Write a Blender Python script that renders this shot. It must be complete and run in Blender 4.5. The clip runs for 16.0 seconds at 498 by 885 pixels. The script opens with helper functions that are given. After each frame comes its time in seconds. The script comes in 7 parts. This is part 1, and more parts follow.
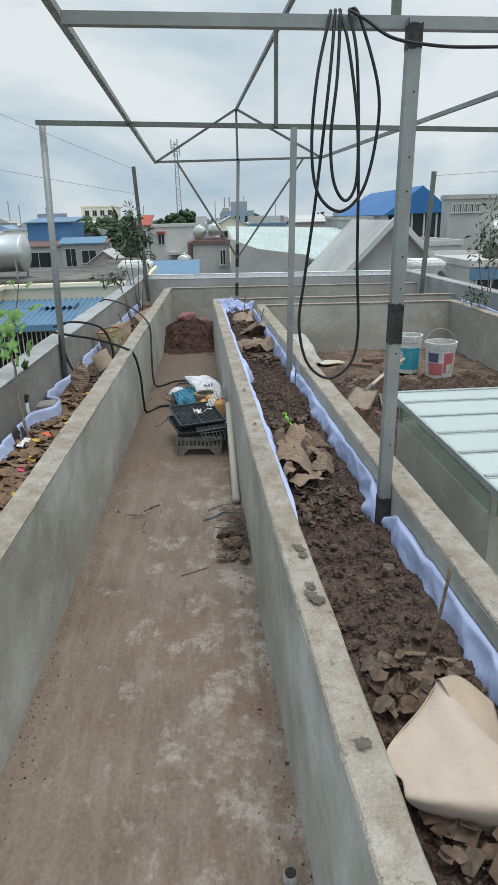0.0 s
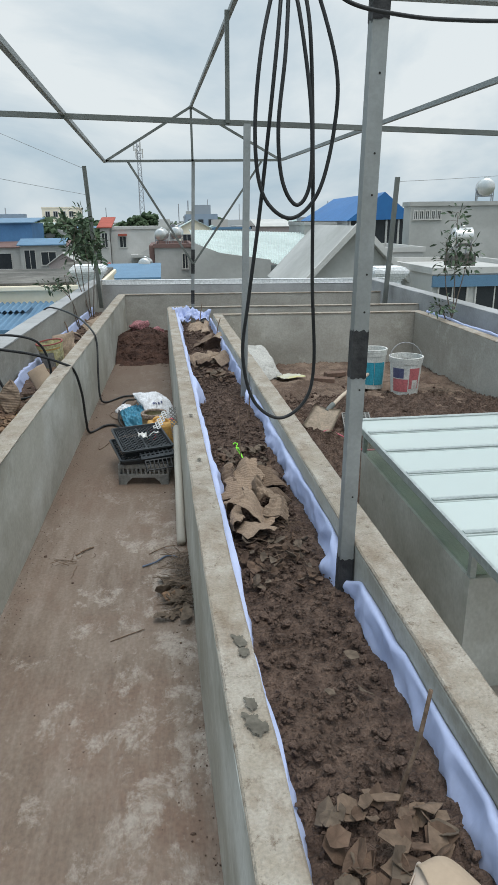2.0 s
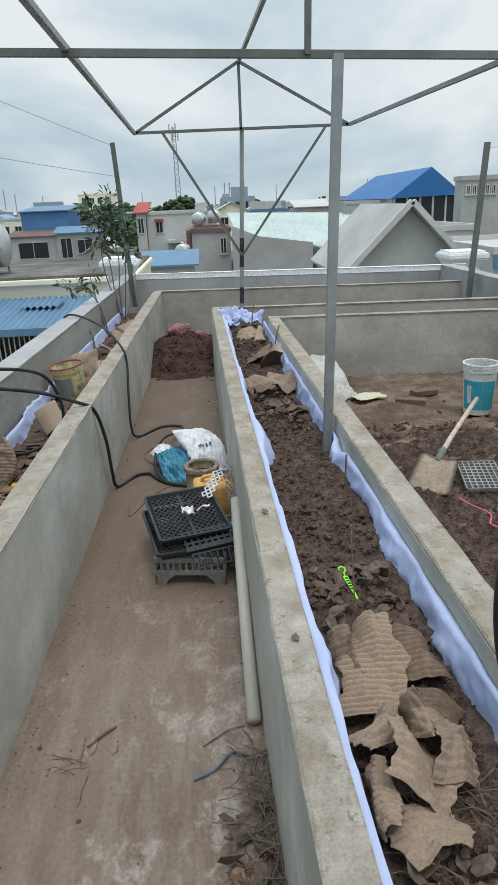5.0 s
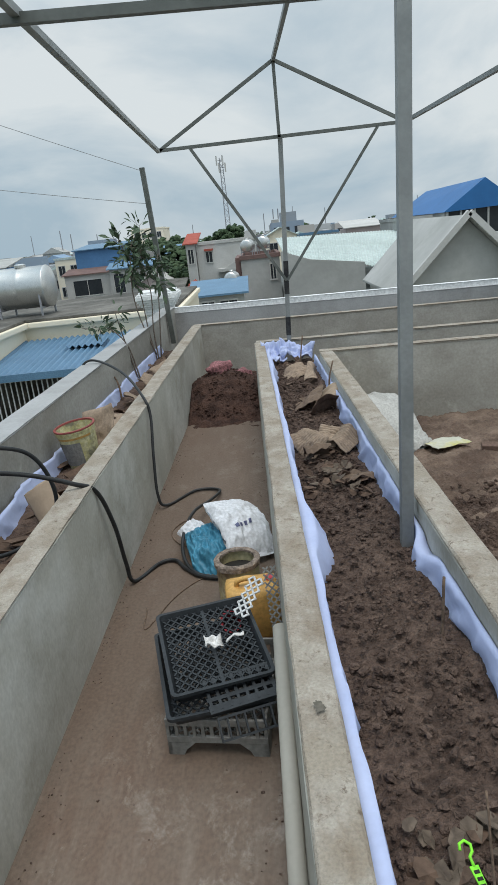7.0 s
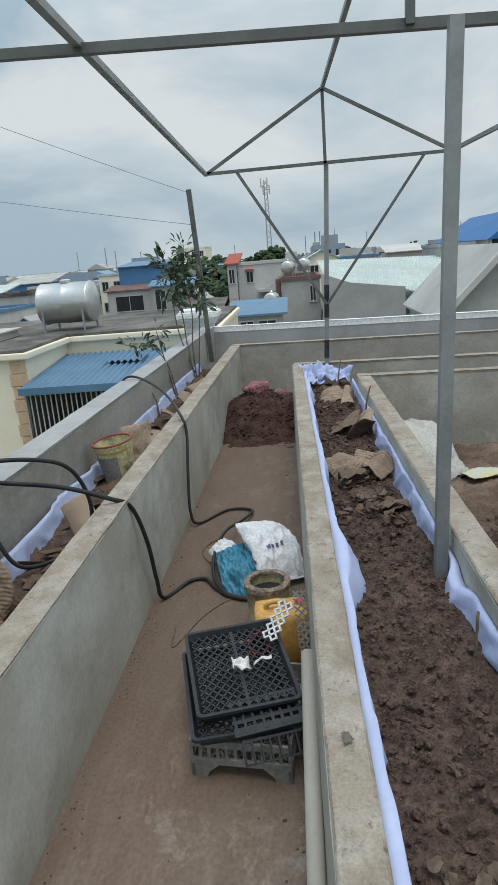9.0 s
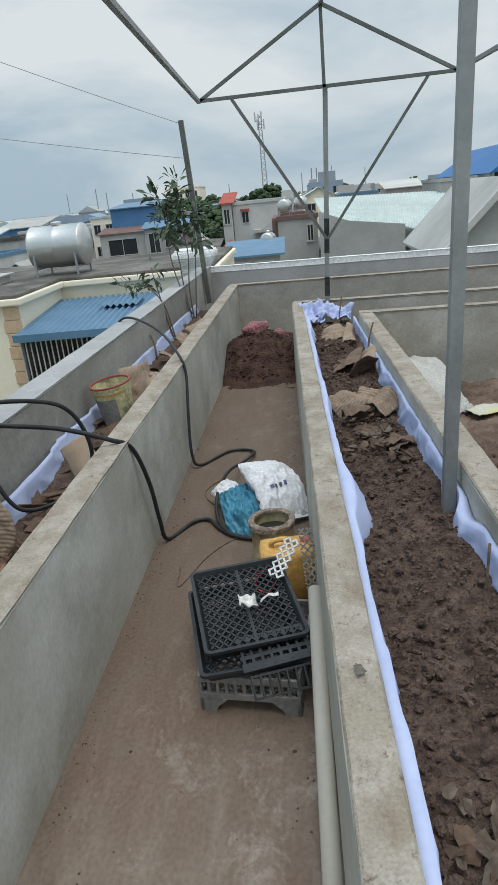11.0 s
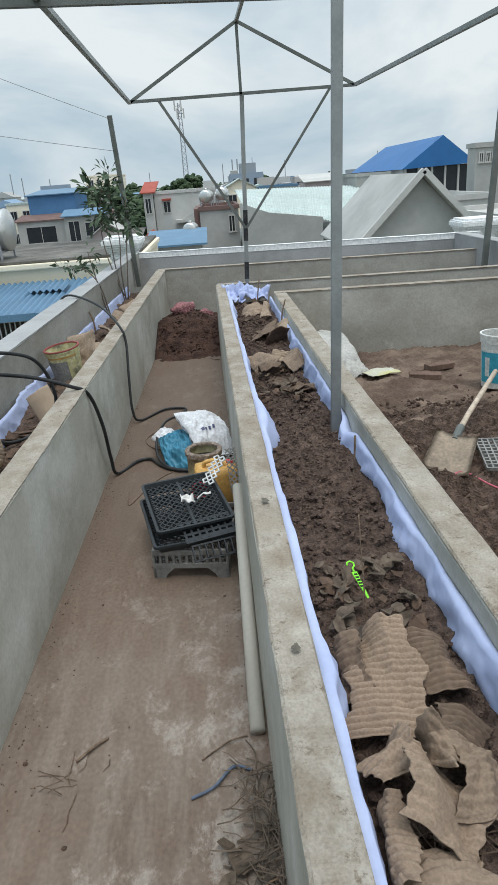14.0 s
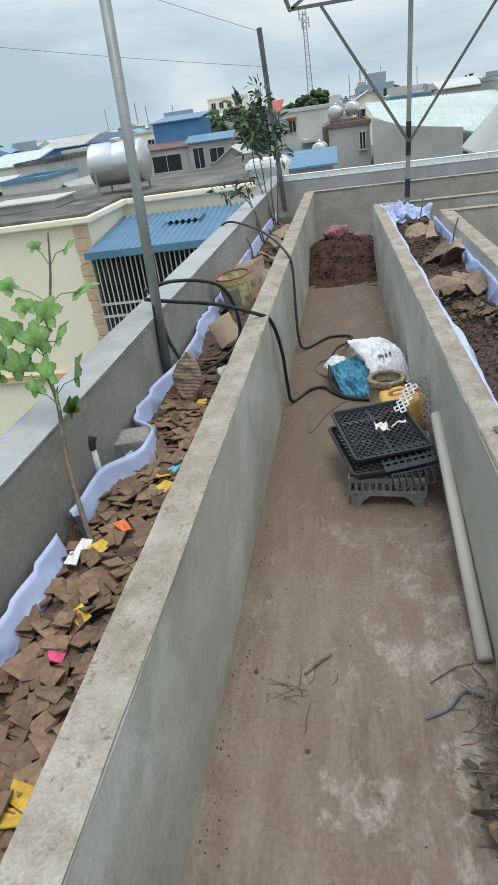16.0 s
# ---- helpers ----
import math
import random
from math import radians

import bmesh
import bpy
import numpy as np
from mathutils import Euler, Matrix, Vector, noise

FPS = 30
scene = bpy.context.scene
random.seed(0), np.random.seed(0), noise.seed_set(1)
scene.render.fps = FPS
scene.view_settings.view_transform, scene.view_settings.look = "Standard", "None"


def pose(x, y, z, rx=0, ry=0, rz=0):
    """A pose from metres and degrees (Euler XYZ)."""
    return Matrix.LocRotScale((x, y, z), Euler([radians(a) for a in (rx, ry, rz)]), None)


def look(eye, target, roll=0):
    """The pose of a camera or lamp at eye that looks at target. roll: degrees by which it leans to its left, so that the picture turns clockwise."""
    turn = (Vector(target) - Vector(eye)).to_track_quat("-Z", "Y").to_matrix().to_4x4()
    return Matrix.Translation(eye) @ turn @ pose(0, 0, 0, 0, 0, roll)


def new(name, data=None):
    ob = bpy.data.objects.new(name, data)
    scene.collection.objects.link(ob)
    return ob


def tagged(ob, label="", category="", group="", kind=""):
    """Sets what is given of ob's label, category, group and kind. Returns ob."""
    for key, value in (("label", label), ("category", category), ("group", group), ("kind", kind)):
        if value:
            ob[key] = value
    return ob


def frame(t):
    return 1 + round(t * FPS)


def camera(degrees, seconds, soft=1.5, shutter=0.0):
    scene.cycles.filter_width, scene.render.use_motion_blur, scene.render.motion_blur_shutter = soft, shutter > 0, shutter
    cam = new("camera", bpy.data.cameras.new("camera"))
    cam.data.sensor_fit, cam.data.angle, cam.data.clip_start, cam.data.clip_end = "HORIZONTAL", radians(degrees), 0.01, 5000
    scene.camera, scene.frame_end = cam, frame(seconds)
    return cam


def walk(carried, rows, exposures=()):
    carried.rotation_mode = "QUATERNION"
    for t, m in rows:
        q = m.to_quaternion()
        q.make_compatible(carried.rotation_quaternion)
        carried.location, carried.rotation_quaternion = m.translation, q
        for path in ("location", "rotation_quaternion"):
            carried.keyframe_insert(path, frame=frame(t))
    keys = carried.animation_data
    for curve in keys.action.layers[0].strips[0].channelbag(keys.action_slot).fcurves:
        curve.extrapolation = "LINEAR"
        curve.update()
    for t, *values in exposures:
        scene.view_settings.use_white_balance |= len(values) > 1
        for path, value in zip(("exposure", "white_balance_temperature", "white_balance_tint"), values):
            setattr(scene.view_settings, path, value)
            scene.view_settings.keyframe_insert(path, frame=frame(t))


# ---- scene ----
cam = camera(41.5, 16.0, soft=0.75)
PATH = [
    (0, (0.104, -0.209, 1.784), (0.212, 1.68, 1.135), -1.6),
    (0.5, (0.122, -0.194, 1.771), (0.278, 1.688, 1.112), -1.2),
    (1, (0.207, -0.037, 1.771), (0.395, 1.841, 1.111), -0.8),
    (1.5, (0.294, 0.097, 1.779), (0.492, 1.978, 1.127), -0.7),
    (2, (0.244, 0.29, 1.791), (0.459, 2.172, 1.15), -0.7),
    (2.5, (0.177, 0.478, 1.822), (0.428, 2.349, 1.163), -0.5),
    (3, (0.22, 0.746, 1.8), (0.415, 2.625, 1.143), -1.3),
    (3.5, (0.286, 0.98, 1.775), (0.416, 2.865, 1.121), -1.1),
    (4, (0.224, 1.187, 1.782), (0.305, 3.072, 1.12), -1.7),
    (4.2, (0.183, 1.319, 1.803), (0.259, 3.204, 1.14), -1.7),
    (6.3, (0.158, 2.524, 1.731), (0.277, 4.383, 1.005), -4.5),
    (6.5, (0.173, 2.61, 1.721), (0.254, 4.479, 1.012), -5.2),
    (7, (0.285, 2.871, 1.723), (0.21, 4.776, 1.118), -6.3),
    (7.5, (0.387, 2.933, 1.706), (0.267, 4.849, 1.147), -6.6),
    (8, (0.416, 2.933, 1.682), (0.265, 4.855, 1.151), -6.5),
    (8.5, (0.358, 2.945, 1.686), (0.178, 4.872, 1.182), -5.5),
    (9, (0.274, 2.861, 1.74), (0.104, 4.779, 1.2), -4.7),
    (9.2, (0.23, 2.806, 1.737), (0.087, 4.719, 1.172), -3.9),
    (11.3, (0.251, 2.923, 1.685), (0.074, 4.781, 0.967), -6.1),
    (11.5, (0.227, 2.889, 1.712), (0.053, 4.743, 0.984), -6.2),
    (12, (0.132, 2.672, 1.713), (0.004, 4.533, 0.991), -5.6),
    (12.5, (0.085, 2.481, 1.763), (0.01, 4.348, 1.051), -5.0),
    (13, (0.147, 2.369, 1.764), (0.125, 4.238, 1.051), -4.5),
    (13.5, (0.247, 2.188, 1.703), (0.264, 4.056, 0.988), -4.4),
    (14, (0.239, 2.067, 1.719), (0.285, 3.925, 0.979), -4.4),
    (14.5, (0.09, 1.96, 1.724), (0.09, 3.794, 0.925), -5.1),
    (15, (-0.061, 1.939, 1.731), (-0.179, 3.734, 0.858), -6.9),
    (15.5, (-0.142, 1.991, 1.742), (-0.369, 3.757, 0.83), -8.6),
    (16, (-0.131, 2.073, 1.73), (-0.457, 3.833, 0.836), -8.5),
]
walk(cam, [(t, look(eye, target, roll)) for t, eye, target, roll in PATH],
     [(0, 0.12), (4, 0.15), (6.3, 0.16), (7.1, -0.02), (9.2, -0.06), (11.3, 0.04), (12, 0.12), (14, 0.18), (16, 0.28)])

# ---- light ----
world = bpy.data.worlds.new("world")
scene.world = world
world.use_nodes = True
wn, wl_ = world.node_tree.nodes, world.node_tree.links
wn.clear()


def build_sky():
    out = wn.new("ShaderNodeOutputWorld")
    bg = wn.new("ShaderNodeBackground")
    sky = wn.new("ShaderNodeTexSky")
    sky.sky_type = "NISHITA"
    sky.sun_disc = False
    sky.sun_elevation = radians(75)
    sky.sun_rotation = radians(158)
    sky.dust_density = 4.0
    dim = wn.new("ShaderNodeMix")
    dim.data_type = "RGBA"
    dim.blend_type = "MULTIPLY"
    dim.inputs[0].default_value = 1.0
    dim.inputs[7].default_value = (0.05, 0.05, 0.05, 1)
    wl_.new(sky.outputs[0], dim.inputs[6])
    co = wn.new("ShaderNodeTexCoord")
    mp = wn.new("ShaderNodeMapping")
    mp.inputs["Scale"].default_value = (1.0, 1.0, 2.6)
    wl_.new(co.outputs["Generated"], mp.inputs["Vector"])
    nz = wn.new("ShaderNodeTexNoise")
    nz.inputs["Scale"].default_value = 1.9
    nz.inputs["Detail"].default_value = 7
    nz.inputs["Roughness"].default_value = 0.55
    nz.inputs["Distortion"].default_value = 0.4
    wl_.new(mp.outputs[0], nz.inputs["Vector"])
    rp = wn.new("ShaderNodeValToRGB")
    rp.color_ramp.elements[0].position = 0.39
    rp.color_ramp.elements[0].color = SKY_DARK
    rp.color_ramp.elements[1].position = 0.60
    rp.color_ramp.elements[1].color = SKY_LIGHT
    sep = wn.new("ShaderNodeSeparateXYZ")
    wl_.new(co.outputs["Generated"], sep.inputs[0])
    west = wn.new("ShaderNodeMapRange")
    west.inputs["From Min"].default_value, west.inputs["From Max"].default_value = -0.45, 0.25
    west.inputs["To Min"].default_value, west.inputs["To Max"].default_value = -0.10, 0.03
    wl_.new(sep.outputs[0], west.inputs[0])
    lean = wn.new("ShaderNodeMath")
    lean.operation = "ADD"
    wl_.new(nz.outputs[0], lean.inputs[0])
    wl_.new(west.outputs[0], lean.inputs[1])
    wl_.new(lean.outputs[0], rp.inputs[0])
    mix = wn.new("ShaderNodeMix")
    mix.data_type = "RGBA"
    mix.inputs[0].default_value = 0.86
    wl_.new(dim.outputs[2], mix.inputs[6])
    wl_.new(rp.outputs[0], mix.inputs[7])
    zen = wn.new("ShaderNodeMapRange")
    zen.inputs["From Min"].default_value, zen.inputs["From Max"].default_value = 0.28, 0.95
    zen.inputs["To Min"].default_value, zen.inputs["To Max"].default_value = 1.0, 2.1
    wl_.new(sep.outputs[2], zen.inputs[0])
    gain = wn.new("ShaderNodeVectorMath")
    gain.operation = "SCALE"
    wl_.new(mix.outputs[2], gain.inputs[0])
    wl_.new(zen.outputs[0], gain.inputs["Scale"])
    wl_.new(gain.outputs[0], bg.inputs[0])
    bg.inputs[1].default_value = 1.0
    wl_.new(bg.outputs[0], out.inputs[0])


SKY_DARK = (0.43, 0.56, 0.655, 1)
SKY_LIGHT = (0.79, 0.85, 0.87, 1)
build_sky()
sun = new("sun", bpy.data.lights.new("sun", "SUN"))
sun.data.energy = 1.4
sun.data.angle = radians(25)
sun.data.color = (1.0, 0.96, 0.9)
sun.matrix_world = look((2, -5, 20), (0, 0, 0))


# ---- materials ----
def material(name, c1, c2, scale=6.0, rough=0.85, bump=0.3, fine=60.0, metal=0.0, c3=None, spread=(0.35, 0.65), bump_dist=0.01, stretch=(1, 1, 1), rand=0.0, spots=None, mud=None, vary=(0.8, 1.16), streak=None):
    """Two-scale noise colour with bump, in object space metres; c3: a stain colour; rand: brightness change per object."""
    m = bpy.data.materials.new(name)
    m.use_nodes = True
    nt = m.node_tree
    n, l = nt.nodes, nt.links
    b = n["Principled BSDF"]
    co = n.new("ShaderNodeTexCoord")
    mp = n.new("ShaderNodeMapping")
    mp.inputs["Scale"].default_value = stretch
    l.new(co.outputs["Object"], mp.inputs["Vector"])
    a = n.new("ShaderNodeTexNoise")
    a.inputs["Scale"].default_value = scale
    a.inputs["Detail"].default_value = 6
    a.inputs["Roughness"].default_value = 0.62
    l.new(mp.outputs[0], a.inputs["Vector"])
    r = n.new("ShaderNodeValToRGB")
    r.color_ramp.elements[0].position, r.color_ramp.elements[1].position = spread
    r.color_ramp.elements[0].color, r.color_ramp.elements[1].color = (*c1, 1), (*c2, 1)
    l.new(a.outputs[0], r.inputs[0])
    f = n.new("ShaderNodeTexNoise")
    f.inputs["Scale"].default_value = fine
    f.inputs["Detail"].default_value = 4
    l.new(mp.outputs[0], f.inputs["Vector"])
    g = n.new("ShaderNodeMapRange")
    g.inputs["From Min"].default_value, g.inputs["From Max"].default_value = 0.3, 0.7
    g.inputs["To Min"].default_value, g.inputs["To Max"].default_value = vary
    l.new(f.outputs[0], g.inputs[0])
    mul = n.new("ShaderNodeVectorMath")
    mul.operation = "SCALE"
    colour = r.outputs[0]
    if c3:
        s = n.new("ShaderNodeTexNoise")
        s.inputs["Scale"].default_value = scale * 0.35
        s.inputs["Detail"].default_value = 8
        s.inputs["Roughness"].default_value = 0.7
        l.new(co.outputs["Object"], s.inputs["Vector"])
        sr = n.new("ShaderNodeMapRange")
        sr.inputs["From Min"].default_value, sr.inputs["From Max"].default_value = 0.48, 0.62
        sr.inputs["To Max"].default_value = 0.85
        l.new(s.outputs[0], sr.inputs[0])
        mx = n.new("ShaderNodeMix")
        mx.data_type = "RGBA"
        l.new(sr.outputs[0], mx.inputs[0])
        l.new(colour, mx.inputs[6])
        mx.inputs[7].default_value = (*c3, 1)
        colour = mx.outputs[2]
    if spots:
        v = n.new("ShaderNodeTexNoise")
        v.inputs["Scale"].default_value = spots[1]
        v.inputs["Detail"].default_value = 12
        v.inputs["Roughness"].default_value = 0.78
        v.inputs["Distortion"].default_value = 0.25
        l.new(mp.outputs[0], v.inputs["Vector"])
        vr = n.new("ShaderNodeMapRange")
        vr.inputs["From Min"].default_value, vr.inputs["From Max"].default_value = spots[2], spots[2] + 0.10
        if len(spots) > 3:
            sx = n.new("ShaderNodeSeparateXYZ")
            l.new(co.outputs["Object"], sx.inputs[0])
            dr = n.new("ShaderNodeMath")
            dr.operation = "MULTIPLY_ADD"
            dr.inputs[1].default_value = spots[3]
            l.new(sx.outputs[0], dr.inputs[0])
            l.new(v.outputs[0], dr.inputs[2])
            l.new(dr.outputs[0], vr.inputs[0])
        else:
            l.new(v.outputs[0], vr.inputs[0])
        mx = n.new("ShaderNodeMix")
        mx.data_type = "RGBA"
        l.new(vr.outputs[0], mx.inputs[0])
        l.new(colour, mx.inputs[6])
        mx.inputs[7].default_value = (*spots[0], 1)
        colour = mx.outputs[2]
    if streak:
        sm = n.new("ShaderNodeMapping")
        sm.inputs["Scale"].default_value = streak[1]
        sm.inputs["Rotation"].default_value = (0, 0, 0.35)
        l.new(co.outputs["Object"], sm.inputs["Vector"])
        sn = n.new("ShaderNodeTexNoise")
        sn.inputs["Scale"].default_value = 1.0
        sn.inputs["Detail"].default_value = 7
        sn.inputs["Roughness"].default_value = 0.7
        l.new(sm.outputs[0], sn.inputs["Vector"])
        st = n.new("ShaderNodeMapRange")
        st.inputs["From Min"].default_value, st.inputs["From Max"].default_value = 0.46, 0.68
        st.inputs["To Max"].default_value = streak[2]
        l.new(sn.outputs[0], st.inputs[0])
        mx = n.new("ShaderNodeMix")
        mx.data_type = "RGBA"
        l.new(st.outputs[0], mx.inputs[0])
        l.new(colour, mx.inputs[6])
        mx.inputs[7].default_value = (*streak[0], 1)
        colour = mx.outputs[2]
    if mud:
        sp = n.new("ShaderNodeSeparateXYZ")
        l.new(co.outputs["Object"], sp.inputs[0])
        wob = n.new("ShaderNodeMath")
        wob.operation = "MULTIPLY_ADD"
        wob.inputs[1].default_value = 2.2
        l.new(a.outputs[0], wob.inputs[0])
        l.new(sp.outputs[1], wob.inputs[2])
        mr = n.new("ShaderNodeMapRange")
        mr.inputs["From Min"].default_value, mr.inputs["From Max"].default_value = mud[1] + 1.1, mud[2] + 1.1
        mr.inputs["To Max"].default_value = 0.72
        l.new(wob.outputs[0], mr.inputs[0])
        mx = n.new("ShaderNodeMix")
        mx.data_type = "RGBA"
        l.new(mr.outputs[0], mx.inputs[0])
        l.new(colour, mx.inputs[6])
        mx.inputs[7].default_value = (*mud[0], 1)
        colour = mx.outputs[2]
    l.new(colour, mul.inputs[0])
    l.new(g.outputs[0], mul.inputs["Scale"])
    last = mul.outputs[0]
    if rand:
        oi = n.new("ShaderNodeObjectInfo")
        rr = n.new("ShaderNodeMapRange")
        rr.inputs["To Min"].default_value, rr.inputs["To Max"].default_value = 1 - rand, 1 + rand
        l.new(oi.outputs["Random"], rr.inputs[0])
        m2 = n.new("ShaderNodeVectorMath")
        m2.operation = "SCALE"
        l.new(last, m2.inputs[0])
        l.new(rr.outputs[0], m2.inputs["Scale"])
        last = m2.outputs[0]
    l.new(last, b.inputs["Base Color"])
    b.inputs["Roughness"].default_value = rough
    b.inputs["Metallic"].default_value = metal
    b.inputs["Specular IOR Level"].default_value = 0.3
    if bump:
        bp = n.new("ShaderNodeBump")
        bp.inputs["Strength"].default_value = bump
        bp.inputs["Distance"].default_value = bump_dist
        add = n.new("ShaderNodeMath")
        add.operation = "ADD"
        l.new(a.outputs[0], add.inputs[0])
        l.new(f.outputs[0], add.inputs[1])
        l.new(add.outputs[0], bp.inputs["Height"])
        l.new(bp.outputs[0], b.inputs["Normal"])
    return m


M_RENDER = material("cement_render", (0.365, 0.350, 0.302), (0.445, 0.430, 0.378), 1.6, 0.72, 0.14, 75, c3=(0.285, 0.268, 0.222), stretch=(1, 1, 0.6), vary=(0.90, 1.06), bump_dist=0.006, spots=((0.225, 0.195, 0.155), 12, 0.625),
                    streak=((0.60, 0.60, 0.565), (1.8, 1.1, 1.5), 0.85))
M_COPING = material("rough_mortar", (0.315, 0.278, 0.23), (0.43, 0.39, 0.335), 9, 0.92, 1.0, 130, c3=(0.315, 0.272, 0.215), vary=(0.84, 1.10), bump_dist=0.006, spots=((0.150, 0.112, 0.082), 26, 0.552), streak=((0.225, 0.175, 0.128), (8.5, 5.0, 1), 0.85))
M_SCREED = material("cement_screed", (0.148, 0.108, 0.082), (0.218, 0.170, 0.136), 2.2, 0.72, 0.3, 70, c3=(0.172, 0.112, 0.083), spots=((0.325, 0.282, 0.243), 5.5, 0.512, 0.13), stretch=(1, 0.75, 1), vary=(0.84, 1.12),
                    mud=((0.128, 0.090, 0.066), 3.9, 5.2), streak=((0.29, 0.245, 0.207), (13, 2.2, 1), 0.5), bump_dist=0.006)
M_PARAPET = material("parapet_render", (0.31, 0.312, 0.31), (0.40, 0.405, 0.41), 1.6, 0.75, 0.12, 50, c3=(0.25, 0.25, 0.24), vary=(0.92, 1.06), bump_dist=0.006, streak=((0.43, 0.43, 0.43), (1.2, 1.2, 1.5), 0.6))
M_WEATHERED = material("weathered_render", (0.305, 0.293, 0.262), (0.405, 0.392, 0.358), 1.9, 0.8, 0.15, 50, c3=(0.235, 0.222, 0.195), vary=(0.88, 1.08), bump_dist=0.006, spots=((0.44, 0.425, 0.385), 3.2, 0.57), streak=((0.215, 0.20, 0.17), (1.6, 1.2, 3.0), 0.55))
M_YARDWALL = material("beige_render", (0.36, 0.342, 0.302), (0.465, 0.448, 0.405), 1.9, 0.8, 0.15, 50, c3=(0.30, 0.28, 0.24), vary=(0.88, 1.08), bump_dist=0.006, spots=((0.49, 0.47, 0.42), 3.2, 0.57), streak=((0.27, 0.245, 0.205), (1.6, 1.2, 3.0), 0.5))
M_WHITECAP = material("white_cap", (0.70, 0.71, 0.71), (0.78, 0.79, 0.79), 3, 0.7, 0.03, 30)
M_SOIL = material("dark_soil", (0.068, 0.044, 0.034), (0.165, 0.112, 0.086), 16, 0.95, 0.9, 85, bump_dist=0.03)
M_SOIL_RED = material("red_soil", (0.040, 0.021, 0.016), (0.098, 0.053, 0.039), 9, 0.95, 1.0, 60, bump_dist=0.03)
M_SAND = material("yard_earth", (0.10, 0.068, 0.05), (0.23, 0.165, 0.125), 5, 0.95, 0.8, 60, bump_dist=0.02, c3=(0.085, 0.054, 0.04))
M_STEEL = material("galvanised_steel", (0.27, 0.285, 0.28), (0.335, 0.35, 0.345), 5, 0.5, 0.04, 80, metal=0.3, c3=(0.235, 0.245, 0.235), vary=(0.95, 1.04))
M_STEEL_MID = material("weathered_steel_tube", (0.24, 0.255, 0.255), (0.34, 0.355, 0.352), 3, 0.5, 0.04, 60, metal=0.3, c3=(0.20, 0.205, 0.20), vary=(0.94, 1.05))
M_STEEL_DK = material("dark_steel_tube", (0.12, 0.13, 0.12), (0.18, 0.19, 0.178), 4, 0.5, 0.04, 60, metal=0.3, vary=(0.94, 1.05))
M_PRIMER = material("black_bitumen", (0.02, 0.02, 0.022), (0.05, 0.05, 0.05), 20, 0.6, 0.3, 60)
M_RUBBER = material("black_hose", (0.016, 0.017, 0.018), (0.032, 0.033, 0.034), 10, 0.42, 0.05, 80)
M_LINER = material("white_liner", (0.40, 0.46, 0.68), (0.475, 0.535, 0.745), 4, 0.75, 0.10, 60, bump_dist=0.004, vary=(0.97, 1.03), spots=((0.27, 0.23, 0.22), 14, 0.675))


# ---- mesh helpers ----
def add_box(bm, x0, x1, y0, y1, z0, z1, bevel=0.0):
    vs = [bm.verts.new(p) for p in ((x0, y0, z0), (x1, y0, z0), (x1, y1, z0), (x0, y1, z0), (x0, y0, z1), (x1, y0, z1), (x1, y1, z1), (x0, y1, z1))]
    fs = [bm.faces.new([vs[i] for i in q]) for q in ((3, 2, 1, 0), (4, 5, 6, 7), (0, 1, 5, 4), (1, 2, 6, 5), (2, 3, 7, 6), (3, 0, 4, 7))]
    if bevel:
        es = list({e for f in fs for e in f.edges})
        bmesh.ops.bevel(bm, geom=es, offset=bevel, segments=2, affect="EDGES", profile=0.6)
    return vs


def add_tube(bm, pts, r, seg=8, rot=0.0, r2=None, cap=True):
    """A tube along points; seg=4 with rot=45 gives a square section."""
    pts = [Vector(p) for p in pts]
    rings, up = [], None
    for i, p in enumerate(pts):
        d = (pts[min(i + 1, len(pts) - 1)] - pts[max(i - 1, 0)]).normalized()
        if up is None:
            up = Vector((0, 0, 1)) if abs(d.z) < 0.9 else Vector((0, 1, 0))
        side = d.cross(up).normalized()
        up = side.cross(d).normalized()
        rad = r if r2 is None else r + (r2 - r) * i / (len(pts) - 1)
        rings.append([bm.verts.new(p + rad * (math.cos(a) * side + math.sin(a) * up)) for a in (radians(rot) + 2 * math.pi * k / seg for k in range(seg))])
    for a, b in zip(rings, rings[1:]):
        for k in range(seg):
            bm.faces.new((a[k], a[(k + 1) % seg], b[(k + 1) % seg], b[k]))
    if cap:
        bm.faces.new(rings[0][::-1])
        bm.faces.new(rings[-1])


def square(bm, a, b, w):
    add_tube(bm, [a, b], w / math.sqrt(2), 4, 45)


def link(name, bm, mat, smooth=False):
    bmesh.ops.recalc_face_normals(bm, faces=bm.faces)
    me = bpy.data.meshes.new(name)
    bm.to_mesh(me)
    bm.free()
    me.materials.append(mat)
    if smooth:
        me.shade_smooth()
    return new(name, me)


def part(name, bm, mat, parent, label="", smooth=False):
    ob = link(name, bm, mat, smooth)
    ob.parent = parent
    ob.matrix_parent_inverse = parent.matrix_basis.inverted()
    if label:
        ob["label"] = label
    return ob


def thing(name, at, label, category, group="", kind=""):
    e = new(name)
    e.location = at
    e.empty_display_size = 0.1
    return tagged(e, label, category, group, kind)


def spline(pts, n=12):
    """Catmull-Rom points through pts."""
    p = [Vector(q) for q in pts]
    p = [2 * p[0] - p[1], *p, 2 * p[-1] - p[-2]]
    out = []
    for i in range(1, len(p) - 2):
        for k in range(n):
            t = k / n
            a, b, c, d = p[i - 1:i + 3]
            out.append(0.5 * (2 * b + (c - a) * t + (2 * a - 5 * b + 4 * c - d) * t * t + (3 * b - a - 3 * c + d) * t ** 3))
    out.append(p[-2])
    return out


